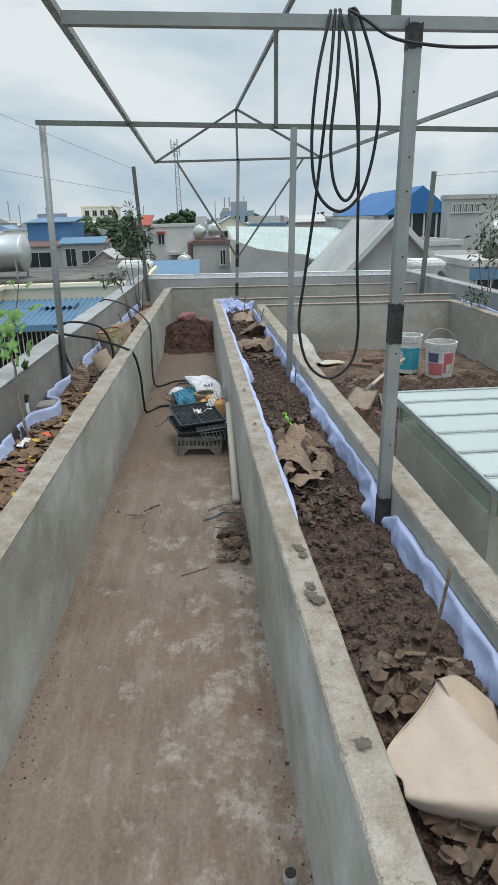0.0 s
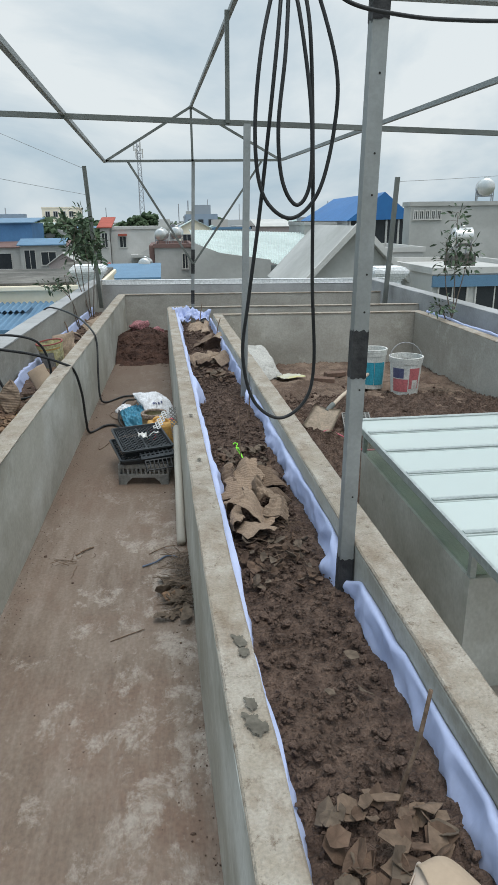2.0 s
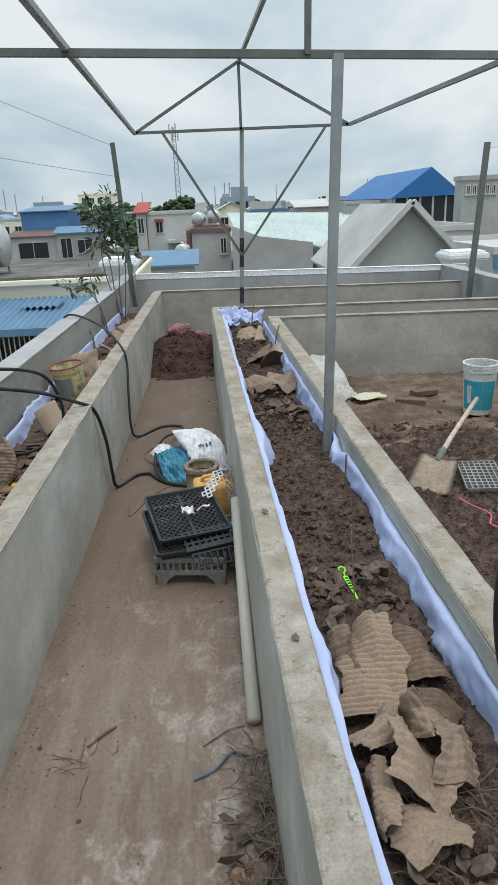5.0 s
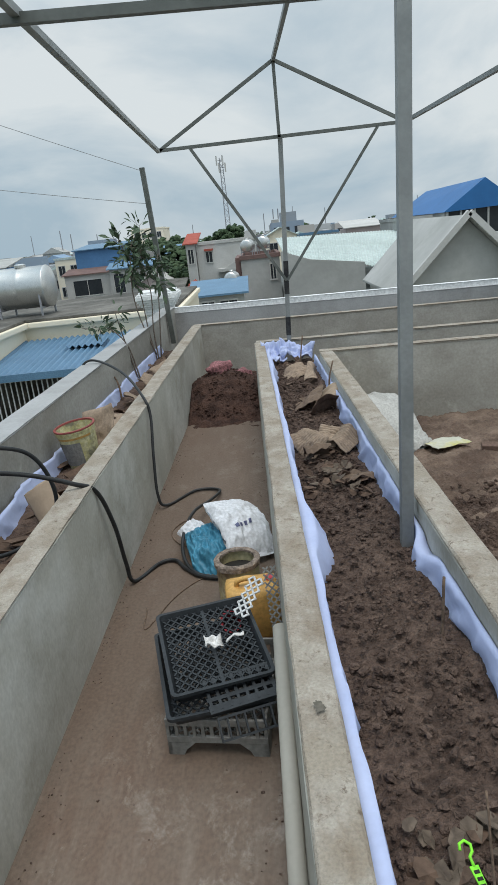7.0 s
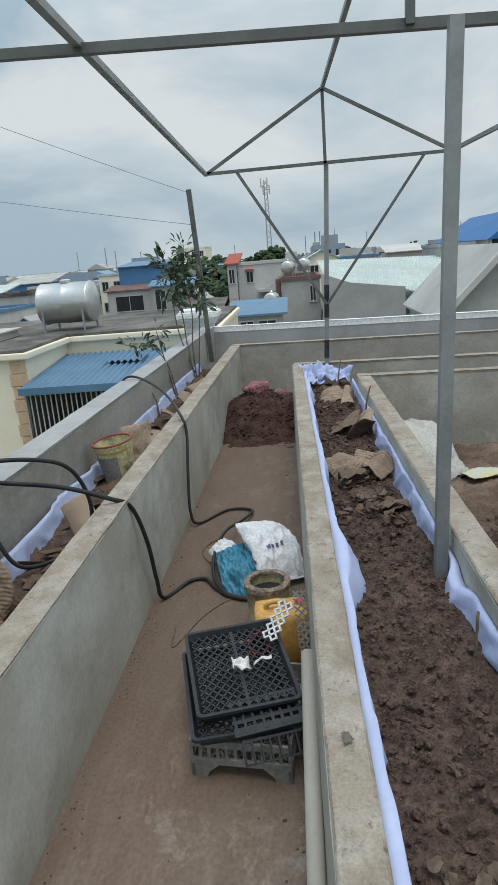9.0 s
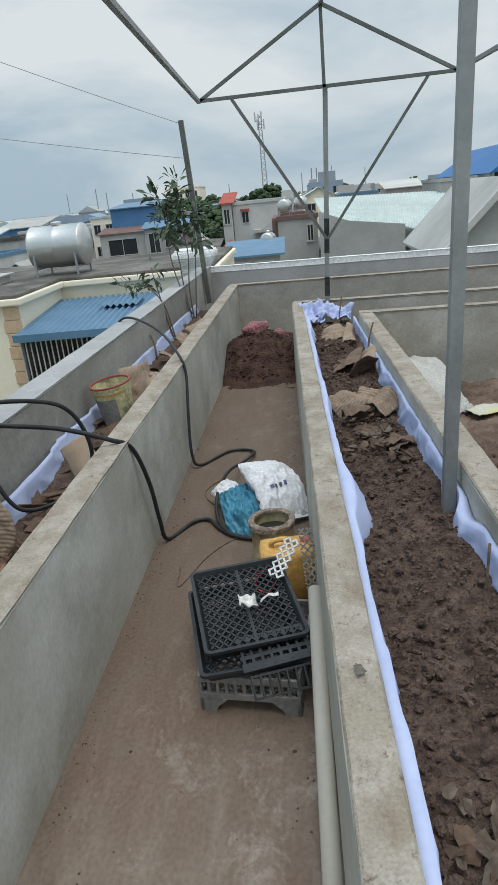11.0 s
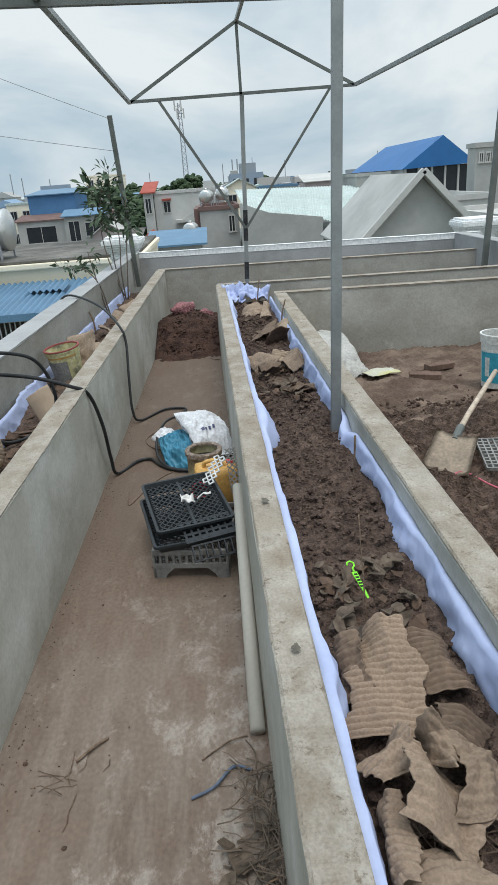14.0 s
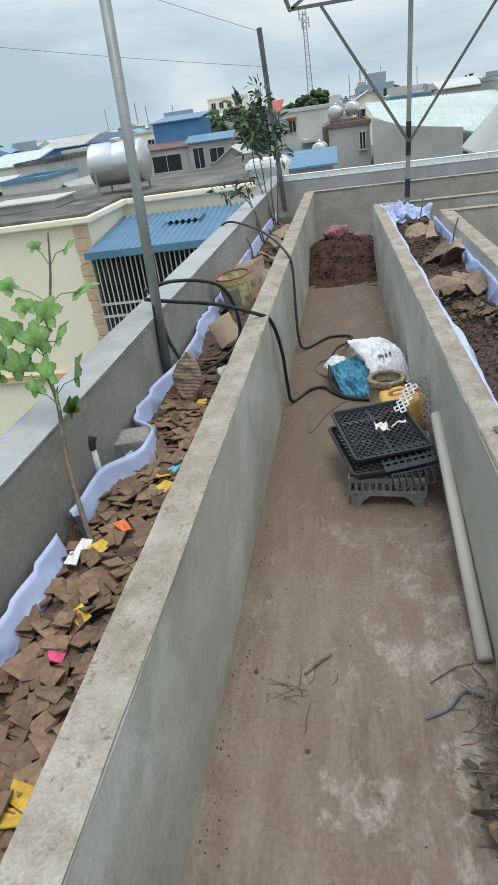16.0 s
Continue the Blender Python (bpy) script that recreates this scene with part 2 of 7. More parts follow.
def sweep_wall(bm, a, b, thick, z0, z1, rough=0.003, step=0.12, rag=0.0, seed=0, foot=0.0, bend=None):
    """A wall from a to b (plan points of its one face), thick to the right of a-b, with slightly worn edges."""
    a, b = Vector((*a, 0)), Vector((*b, 0))
    d = (b - a).normalized()
    s = Vector((d.y, -d.x, 0))
    n = max(2, int((b - a).length / step))
    e = 0.006
    sect = [(-foot, z0), (0, z1 - e), (e, z1), (thick / 2, z1), (thick - e, z1), (thick, z1 - e), (thick, z0)]
    rings = []
    for i in range(n + 1):
        q = a + (b - a) * (i / n)
        ring = []
        for j, (u, z) in enumerate(sect):
            p = q + s * u + Vector((0, 0, z))
            w = noise.noise(Vector((p.x * 2 + seed, p.y * 2, p.z * 3 + j)))
            v = noise.noise(Vector((p.x * 9 + seed, p.y * 9, j * 3.1)))
            p += s * (rough * (w + v * 0.6)) + Vector((0, 0, rough * v if z == z1 else 0))
            if bend:
                p.x += bend(p.y)
            if rag and j in (1, 2, 4, 5):
                k = noise.noise(Vector((p.x * 6, p.y * 6, seed + j // 3 * 7.0)))
                p += s * (rag * k)
            ring.append(bm.verts.new(p))
        rings.append(ring)
    for r, t in zip(rings, rings[1:]):
        for j in range(len(sect) - 1):
            bm.faces.new((r[j], r[j + 1], t[j + 1], t[j]))
    bm.faces.new(rings[0])
    bm.faces.new(rings[-1][::-1])


def wall(name, a, b, thick, z0, z1, label, mat=None, cap_mat=None, cap=0.012, over=0.0, seed=0, rag=0.003, foot=0.0, bend=None):
    bm = bmesh.new()
    sweep_wall(bm, a, b, thick, z0, z1 - cap, seed=seed, foot=foot, bend=bend)
    ob = tagged(link(name, bm, mat or M_RENDER), label, "wall", kind="structure")
    va, vb = Vector(a), Vector(b)
    d = (vb - va).normalized()
    s = Vector((d.y, -d.x))
    bm = bmesh.new()
    sweep_wall(bm, va - s * over, vb - s * over, thick + 2 * over, z1 - cap, z1, rough=0.003, step=0.05, rag=rag, seed=seed + 5, bend=bend)
    part("coping", bm, cap_mat or M_COPING, ob, "rough lighter mortar bed on the wall top")
    return ob


# ---- roof deck and walls ----
def lerp(a, b, t):
    return a + (b - a) * t


def wl_x(y):
    return -0.70 + 0.0185 * y      # corridor face of the planter wall beside the parapet


def wm_x(y):
    return 0.360 - 0.0168 * y + 0.013 * max(0.0, 2.4 - y)      # corridor face of the middle planter wall, bending out near its start


def wr_x(y):
    return 0.912 - 0.0175 * y        # bed face of the inner planter wall


def par_x(y):
    return -1.325 + 0.030 * y       # bed face of the parapet


def cross_y(x):
    return 9.50 - 0.09 * x


def sill_y(x):
    return 8.67 - 0.085 * x


def end_y(x):
    return 11.25 - 0.11 * x


def back_y(x):
    return 12.28 - 0.16 * x


Y0 = -2.0
bm = bmesh.new()
add_box(bm, -1.45, 3.93, Y0, 12.2, -0.25, 0.0)
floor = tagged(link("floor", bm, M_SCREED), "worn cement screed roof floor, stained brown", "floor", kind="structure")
wall("wall_1", (wl_x(Y0), Y0), (wl_x(11.25), 11.29), -0.11, 0, 0.67, "grey cement-rendered low planter wall", seed=1)
wall("wall_2", (0.348 - 0.0168 * Y0, Y0), (wm_x(9.5) - 0.012, 9.46), 0.100, 0, 0.67, "grey cement-rendered low planter wall with damp spots", seed=2, foot=0.016, bend=lambda y: 0.013 * max(0.0, 2.4 - y))
wall("wall_3", (wr_x(Y0), Y0), (wr_x(8.6), 8.60), 0.118, 0, 0.67, "grey cement-rendered low planter wall", seed=3)
wall("wall_4", (wm_x(9.5), cross_y(0.2)), (3.75, cross_y(3.75)), -0.10, 0, 0.668, "grey cross wall of the planter bed", seed=4, mat=M_YARDWALL)
wall("wall_5", (wr_x(8.6), sill_y(0.77)), (3.40, sill_y(3.40)), -0.10, 0, 0.672, "grey cement cross wall closing the yard", seed=5, mat=M_YARDWALL)
wall("wall_6", (wl_x(11.3) - 0.11, end_y(-0.5)), (3.75, end_y(3.75)), -0.10, 0, 0.672, "grey end wall of the passage", seed=6, mat=M_WEATHERED)
wall("wall_7", (3.29, Y0), (3.30, 8.38), 0.11, 0, 0.674, "grey cement-rendered side planter wall", seed=7, mat=M_YARDWALL)
wall("wall_8", (-1.4, Y0 - 0.02), (3.9, Y0 - 0.02), 0.14, 0, 0.82, "plain grey wall closing the terrace", mat=M_PARAPET, cap_mat=M_PARAPET, seed=12)
wall("parapet_1", (par_x(Y0), Y0), (par_x(12.5), 12.5), -0.17, -0.25, 0.82, "grey cement parapet with smooth bluish top", mat=M_WEATHERED, cap_mat=M_PARAPET, seed=8, rag=0.002)
wall("parapet_2", (-1.10, back_y(-1.10)), (4.0, back_y(4.0)), -0.16, -0.25, 0.81, "grey back parapet with white painted cap", mat=M_PARAPET, cap_mat=M_WHITECAP, cap=0.075, over=0.03, seed=9, rag=0.001)
wall("parapet_3", (3.78, Y0), (3.62, 11.68), 0.17, -0.25, 0.82, "grey side parapet", mat=M_PARAPET, cap_mat=M_PARAPET, seed=10, rag=0.002)


# ---- steel frame ----
FR = thing("pergola", (0.6, 5.3, 0), "grey galvanised steel tube pergola without roof sheeting", "pergola")


def bar(name, a, b, w, mat=M_STEEL, label="", parent=None):
    bm = bmesh.new()
    square(bm, a, b, w)
    return part(name, bm, mat, parent or FR, label)


bar("post", (0.834, 2.405, 0.36), (0.892, 2.455, 2.44), 0.049)
bar("post", (0.771, 5.25, 0.36), (0.827, 5.27, 2.42), 0.046, M_STEEL_MID)
bar("post", (0.536, 9.42, 0.66), (0.612, 9.38, 2.52), 0.042)
bm = bmesh.new()
add_tube(bm, [(-1.150, 5.42, 0.36), (-1.098, 5.46, 2.5)], 0.027, 12)
part("post", bm, M_STEEL, FR, "round galvanised post", True)
bar("beam", (-0.36, 2.5, 2.462), (3.6, 2.5, 2.37), 0.042)
bar("beam", (-1.13, 5.40, 2.505), (3.7, 5.37, 2.345), 0.034, M_STEEL_DK)
bar("tie", (-0.49, 9.3, 2.505), (1.725, 9.3, 2.513), 0.028, M_STEEL_DK)
bar("rafter", (-0.49, 9.3, 2.50), (0.60, 9.3, 3.12), 0.028, M_STEEL_DK)
bar("rafter", (1.725, 9.3, 2.513), (0.60, 9.3, 3.12), 0.028, M_STEEL_DK)
bar("king_post", (0.60, 9.3, 2.50), (0.60, 9.3, 3.12), 0.028, M_STEEL_DK)
bar("brace", (-0.208, 9.3, 2.50), (0.56, 9.385, 1.25), 0.026, M_STEEL_DK)
bar("brace", (1.478, 9.3, 2.50), (0.57, 9.385, 1.25), 0.026, M_STEEL_DK)
bar("purlin", (-0.49, 9.3, 2.50), (-0.32, Y0, 2.50), 0.03, M_STEEL)
bar("purlin", (1.725, 9.3, 2.513), (2.54, Y0, 2.50), 0.03, M_STEEL)
bar("ridge", (0.60, 9.3, 3.12), (0.98, Y0, 3.12), 0.03, M_STEEL)
bar("strut", (0.70, 5.37, 2.44), (0.708, 5.35, 3.12), 0.03, M_STEEL_DK)
bar("strut", (0.835, 2.5, 2.45), (0.835, 2.5, 3.12), 0.03, M_STEEL_DK)


# ---- more materials ----
def plain(name, c, rough=0.6, metal=0.0, scale=9, var=0.82, bump=0.1, rand=0.0, fine=60):
    d = tuple(v * var for v in c)
    return material(name, d, c, scale, rough, bump, fine, metal, rand=rand)


def glass(name, c, rough, alpha):
    m = bpy.data.materials.new(name)
    m.use_nodes = True
    n, l = m.node_tree.nodes, m.node_tree.links
    b = n["Principled BSDF"]
    b.inputs["Base Color"].default_value = (*c, 1)
    b.inputs["Roughness"].default_value = rough
    t = n.new("ShaderNodeBsdfTransparent")
    t.inputs[0].default_value = (*[min(1, v * 1.15) for v in c], 1)
    mx = n.new("ShaderNodeMixShader")
    mx.inputs[0].default_value = alpha
    l.new(t.outputs[0], mx.inputs[1])
    l.new(b.outputs[0], mx.inputs[2])
    l.new(mx.outputs[0], n["Material Output"].inputs[0])
    return m


M_CARD = plain("brown_cardboard", (0.230, 0.148, 0.095), 0.9, 0, 14, 0.74, 0.3, rand=0.24)
M_CARD_WET = plain("damp_cardboard", (0.145, 0.094, 0.066), 0.9, 0, 10, 0.6, 0.4, rand=0.2)
M_CARD_HEAP = plain("brown_heap_cardboard", (0.180, 0.126, 0.090), 0.9, 0, 8, 0.75, 0.3, rand=0.10)
M_CARD_FOLD = plain("crumpled_corrugated_board", (0.275, 0.200, 0.144), 0.9, 0, 5, 0.86, 0.2, rand=0.16, fine=140)
M_CARD_PALE = plain("pale_kraft", (0.33, 0.25, 0.185), 0.9, 0, 6, 0.8, 0.3, rand=0.12)
M_KRAFT = material("beige_kraft_paper", (0.425, 0.345, 0.28), (0.475, 0.385, 0.315), 3, 0.85, 0.12, 90, vary=(0.97, 1.03), bump_dist=0.003)
M_KRAFT_DK = material("brown_kraft_paper", (0.36, 0.275, 0.20), (0.42, 0.325, 0.24), 5, 0.85, 0.12, 90, vary=(0.95, 1.04), bump_dist=0.003)
M_NEWS = material("yellow_newsprint", (0.47, 0.46, 0.37), (0.56, 0.55, 0.47), 8, 0.8, 0.05, 90, c3=(0.50, 0.46, 0.14), vary=(0.9, 1.05))
M_YELLOWP = plain("yellow_print", (0.62, 0.40, 0.06), 0.6)
M_ORANGEP = plain("orange_print", (0.72, 0.18, 0.07), 0.6)
M_BLUEP = plain("blue_print", (0.16, 0.50, 0.70), 0.6)
M_WHITEP = plain("white_print", (0.75, 0.74, 0.72), 0.6)
M_PINKP = plain("pink_print", (0.62, 0.08, 0.18), 0.6)
M_BLACKPL = plain("black_plastic", (0.035, 0.04, 0.045), 0.45, 0, 12, 0.75, 0.1)
M_GREYPL = plain("dusty_grey_plastic", (0.27, 0.265, 0.25), 0.6, 0, 12, 0.7, 0.1)
M_PVC = material("grey_pvc", (0.43, 0.40, 0.345), (0.475, 0.445, 0.39), 2.5, 0.5, 0.02, 60, vary=(0.96, 1.03))
M_WHITEPL = plain("white_plastic", (0.72, 0.73, 0.73), 0.5)
M_SACK = plain("white_woven_sack", (0.68, 0.69, 0.72), 0.7, 0, 7, 0.90, 0.08)
M_SACKDIRTY = plain("dusty_woven_sack", (0.47, 0.46, 0.43), 0.85, 0, 5, 0.84, 0.08)
M_BLUEBAG = plain("blue_plastic_bag", (0.07, 0.27, 0.40), 0.4, 0, 9, 0.7, 0.15)
M_OCHRE = plain("yellow_jerrycan", (0.72, 0.42, 0.13), 0.5, 0, 8, 0.75)
M_TIN = material("stained_tin", (0.36, 0.30, 0.14), (0.58, 0.52, 0.34), 9, 0.5, 0.2, 50, c3=(0.16, 0.09, 0.06))
M_PAINTRIM = plain("crusted_paint", (0.34, 0.27, 0.22), 0.8, 0, 30, 0.35, 0.6)
M_DARK = plain("dark_void", (0.03, 0.028, 0.025), 0.9)
M_RED = plain("red_plastic", (0.62, 0.06, 0.08), 0.45)
M_LIME = plain("lime_ribbon", (0.24, 0.80, 0.04), 0.5)
M_PAIL = plain("white_paint_pail", (0.70, 0.70, 0.66), 0.5, 0, 10, 0.8)
M_PAILY = material("floral_pail", (0.52, 0.47, 0.20), (0.66, 0.62, 0.40), 22, 0.6, 0.2, 50, c3=(0.16, 0.15, 0.12))
M_CYAN = plain("cyan_label", (0.05, 0.36, 0.48), 0.5)
M_CRIMSON = plain("crimson_label", (0.56, 0.17, 0.18), 0.5)
M_RIMRED = plain("worn_red_rim", (0.30, 0.08, 0.07), 0.6)
M_NAVY = plain("navy_label", (0.11, 0.12, 0.22), 0.5)
M_PINKCLOTH = plain("pink_cloth", (0.44, 0.20, 0.21), 0.9, 0, 30, 0.4, 0.8)
M_TWIG = plain("dry_twig", (0.20, 0.14, 0.10), 0.9, 0, 30, 0.6, 0.4)
M_STRAW = plain("dry_stalks", (0.19, 0.145, 0.11), 0.9, 0, 20, 0.5, 0.4)
M_DRYLEAF = plain("dry_leaf", (0.155, 0.118, 0.088), 0.9, 0, 20, 0.6, 0.3)
M_BARK = plain("thin_bark", (0.21, 0.17, 0.14), 0.9, 0, 40, 0.6, 0.4)
M_LEAF = material("tree_leaf", (0.045, 0.076, 0.043), (0.095, 0.138, 0.080), 6, 0.5, 0.1, 60)
M_VINE = material("vine_leaf", (0.09, 0.185, 0.045), (0.165, 0.295, 0.085), 8, 0.5, 0.15, 60, rand=0.15)
M_BRICK = plain("mud_covered_brick", (0.20, 0.13, 0.10), 0.95, 0, 10, 0.6, 0.4)
M_STONE = plain("grey_stone_block", (0.30, 0.29, 0.27), 0.95, 0, 8, 0.7, 0.6)
M_SHOVEL = plain("rusty_soiled_blade", (0.62, 0.51, 0.40), 0.75, 0.0, 10, 0.7, 0.15)
M_POLYC = glass("green_glass_sheet", (0.70, 0.76, 0.74), 0.15, 0.62)
M_GLASSEDGE = glass("glass_pane", (0.74, 0.78, 0.72), 0.05, 0.20)
M_ALU = plain("grey_aluminium", (0.42, 0.46, 0.45), 0.4, 0.5)
M_WIRE = plain("thin_wire", (0.34, 0.35, 0.36), 0.6)
M_BLUETW = plain("blue_cord", (0.12, 0.15, 0.21), 0.7)
M_PINKST = plain("pink_string", (0.62, 0.15, 0.20), 0.7)
M_DAMP = material("damp_mortar", (0.095, 0.085, 0.068), (0.15, 0.135, 0.11), 26, 0.9, 0.08, 90)

# ---- soil and liners ----
def patch(bm, xa, xb, y0, y1, zf, step, amp, freq, seed, skirt=0.3, chunk=0.0):
    """A sheet of earth between xa(y) and xb(y) with lumps."""
    ny, nx = int((y1 - y0) / step) + 1, int((xb(y0) - xa(y0)) / step) + 2
    g = []
    for i in range(ny + 1):
        y = y0 + (y1 - y0) * i / ny
        row = []
        for j in range(nx + 1):
            x = xa(y) + (xb(y) - xa(y)) * j / nx
            p = Vector((x * freq + seed, y * freq, seed))
            h = noise.noise(p) + 0.6 * noise.noise(p * 2.3) + 0.45 * abs(noise.noise(p * 5.1)) + 0.3 * noise.noise(p * 9.7)
            if chunk:
                q = Vector((x + 0.012 * noise.noise(p * 4), y + 0.012 * noise.noise(p * 4 + Vector((9, 0, 0))), seed))
                d1, d2 = noise.voronoi(q * 26)[0][:2]
                e1, e2 = noise.voronoi(q * 55)[0][:2]
                k = 0.5 + 0.5 * noise.noise(Vector((x * 3, y * 3, seed)))
                h += chunk * (min(0.5, d2 - d1) * (0.4 + 1.2 * k) + 0.5 * min(0.5, e2 - e1))
            row.append(bm.verts.new((x, y, zf(x, y) + amp * h)))
        g.append(row)
    for i in range(ny):
        for j in range(nx):
            bm.faces.new((g[i][j], g[i][j + 1], g[i + 1][j + 1], g[i + 1][j]))
    edge = [g[0][j] for j in range(nx + 1)] + [g[i][nx] for i in range(1, ny + 1)] + [g[ny][j] for j in range(nx - 1, -1, -1)] + [g[i][0] for i in range(ny - 1, 0, -1)]
    low = [bm.verts.new((v.co.x, v.co.y, v.co.z - skirt)) for v in edge]
    for k in range(len(edge)):
        m = (k + 1) % len(edge)
        bm.faces.new((edge[m], edge[k], low[k], low[m]))


def clod(bm, c, r, seed):
    d = bmesh.ops.create_icosphere(bm, subdivisions=1, radius=r)
    for v in d["verts"]:
        k = 1 + 0.8 * noise.noise(v.co * (1.6 / r) + Vector((seed * 1.37, seed * 0.71, 0)))
        v.co = Vector((v.co.x * k, v.co.y * k, v.co.z * k * 0.75)) + Vector(c)


def mid_z(x, y):
    return 0.478 + 0.015 * math.sin(y * 1.7)


def left_z(x, y):
    return 0.43


def yard_z(x, y):
    return 0.05 + 0.05 * max(0, noise.noise(Vector((x * 0.9, y * 0.9, 3)))) + 0.075 * math.exp(-((y - 5.6 - 0.12 * (x - 1.2)) / 0.75) ** 2)


bm = bmesh.new()
patch(bm, lambda y: wm_x(y) + 0.087, lambda y: wr_x(y) - 0.004, 0.0, 9.36, lambda x, y: mid_z(x, y) - 0.008, 0.011, 0.017, 7, 3.0, chunk=1.1)
patch(bm, lambda y: wm_x(y) + 0.087, lambda y: wr_x(y) - 0.004, Y0, -0.01, mid_z, 0.06, 0.02, 7, 3.0)
tagged(link("soil", bm, M_SOIL, False), "dark crumbly garden soil filling the middle planter bed", "soil", kind="stuff")
bm = bmesh.new()
patch(bm, lambda y: par_x(y) + 0.004, lambda y: wl_x(y) - 0.115, Y0, 11.0, left_z, 0.03, 0.02, 7, 9.0)
tagged(link("soil", bm, M_SOIL, True), "dark soil filling the planter bed along the parapet", "soil", kind="stuff")
bm = bmesh.new()
patch(bm, lambda y: wr_x(y) + 0.13, lambda y: 3.285, 3.95, 8.33, yard_z, 0.022, 0.028, 6, 15.0, skirt=0.1, chunk=1.2)
tagged(link("soil", bm, M_SAND, True), "loose reddish brown earth spread over the yard", "soil", kind="stuff")
bm = bmesh.new()
patch(bm, lambda y: 0.90, lambda y: 3.70, 8.66, 8.98, lambda x, y: 0.45, 0.05, 0.02, 6, 18.0)
tagged(link("soil", bm, M_SOIL, True), "dark soil in the narrow cross bed", "soil", kind="stuff")
bm = bmesh.new()
patch(bm, lambda y: 3.41, lambda y: 3.63, Y0, 8.2, lambda x, y: 0.52, 0.05, 0.02, 6, 21.0)
tagged(link("soil", bm, M_SOIL, True), "dark soil in the side planter bed", "soil", kind="stuff")


def clod_field(name, rows, mat, label):
    """Many small lumps as one mesh; rows of (x, y, z, radius)."""
    t = (1 + 5 ** 0.5) / 2
    base = [Vector(p).normalized() for p in ((-1, t, 0), (1, t, 0), (-1, -t, 0), (1, -t, 0), (0, -1, t), (0, 1, t), (0, -1, -t), (0, 1, -t), (t, 0, -1), (t, 0, 1), (-t, 0, -1), (-t, 0, 1))]
    tri = ((0, 11, 5), (0, 5, 1), (0, 1, 7), (0, 7, 10), (0, 10, 11), (1, 5, 9), (5, 11, 4), (11, 10, 2), (10, 7, 6), (7, 1, 8), (3, 9, 4), (3, 4, 2), (3, 2, 6), (3, 6, 8), (3, 8, 9), (4, 9, 5), (2, 4, 11), (6, 2, 10), (8, 6, 7), (9, 8, 1))
    r = random.Random(len(rows))
    vs, fs = [], []
    for x, y, z, rad in rows:
        k = len(vs)
        a, sx, sy, sz = r.uniform(0, 6.28), r.uniform(0.7, 1.35), r.uniform(0.7, 1.2), r.uniform(0.5, 0.85)
        ca, sa = math.cos(a), math.sin(a)
        for p in base:
            q = rad * r.uniform(0.72, 1.22)
            px, py = p.x * sx * q, p.y * sy * q
            vs.append((x + ca * px - sa * py, y + sa * px + ca * py, z + p.z * sz * q))
        fs += [(k + u, k + v, k + w) for u, v, w in tri]
    me = bpy.data.meshes.new(name)
    me.from_pydata(vs, [], fs)
    me.materials.append(mat)
    return tagged(new(name, me), label, "soil", kind="stuff")


R = random.Random(4)
rows = []
for i in range(5200):
    y = 0.5 + 8.6 * R.random() ** 1.1
    x = R.uniform(wm_x(y) + 0.13, wr_x(y) - 0.06)
    rad = R.uniform(0.003, 0.009) if R.random() < 0.86 else R.uniform(0.009, 0.019)
    rows.append((x, y, mid_z(x, y) + 0.012 + R.uniform(-0.006, 0.010), rad))
clod_field("soil_clods", rows, M_SOIL, "small dark soil clods on the planter bed")
bm = bmesh.new()
for i in range(70):
    y = R.uniform(4.1, 7.4)
    x = R.uniform(0.98, 3.2)
    if 7.3 < y and R.random() < 0.7:
        continue
    clod(bm, (x, y, yard_z(x, y) + 0.015), R.uniform(0.006, 0.028), i + 77)
tagged(link("soil_clods", bm, M_SOIL_RED, True), "reddish earth clods in the yard", "soil", kind="stuff")
bm = bmesh.new()
patch(bm, lambda y: wl_x(y) + 0.004, lambda y: wm_x(y) - 0.004, 8.75, 10.4,
      lambda x, y: 0.01 + 0.36 * math.exp(-((y - 9.80) / 0.62) ** 2) * (0.75 + 0.35 * math.cos((x + 0.15) * 3.6)) - 0.058, 0.02, 0.03, 7, 30.0, skirt=0.05)
mound = tagged(link("soil_mound", bm, M_SOIL_RED, True), "heap of dark red earth closing the corridor", "soil", kind="stuff")


bm = bmesh.new()
patch(bm, lambda y: wr_x(y) + 0.14, lambda y: 3.27, 3.96, 6.75, lambda x, y: yard_z(x, y) + 0.016 - 0.09 * max(0.0, y - 6.15 - 0.35 * noise.noise(Vector((x * 1.6, y * 1.2, 4)))), 0.02, 0.034, 8, 25.0, skirt=0.1, chunk=1.8)
tagged(link("dug_soil", bm, M_SOIL, False), "freshly dug dark soil over the near part of the yard", "soil", kind="stuff")
R = random.Random(77)
rows = []
for i in range(1900):
    y = R.uniform(4.0, 6.7)
    x = R.uniform(1.03, 3.2)
    rad = R.uniform(0.008, 0.02) if R.random() < 0.8 else R.uniform(0.02, 0.036)
    rows.append((x, y, yard_z(x, y) + 0.020 + R.uniform(-0.01, 0.01), rad))
clod_field("yard_clods", rows, M_SOIL, "dug dark clods of earth over the yard bed")
rows = []
for i in range(520):
    y = 9.80 + R.uniform(-0.75, 0.3)
    x = R.uniform(wl_x(y) + 0.03, wm_x(y) - 0.03)
    z = 0.01 + 0.36 * math.exp(-((y - 9.80) / 0.62) ** 2) * (0.75 + 0.35 * math.cos((x + 0.15) * 3.6)) - 0.05
    rows.append((x, y, max(z, 0.004), R.uniform(0.006, 0.020) * R.uniform(0.6, 1)))
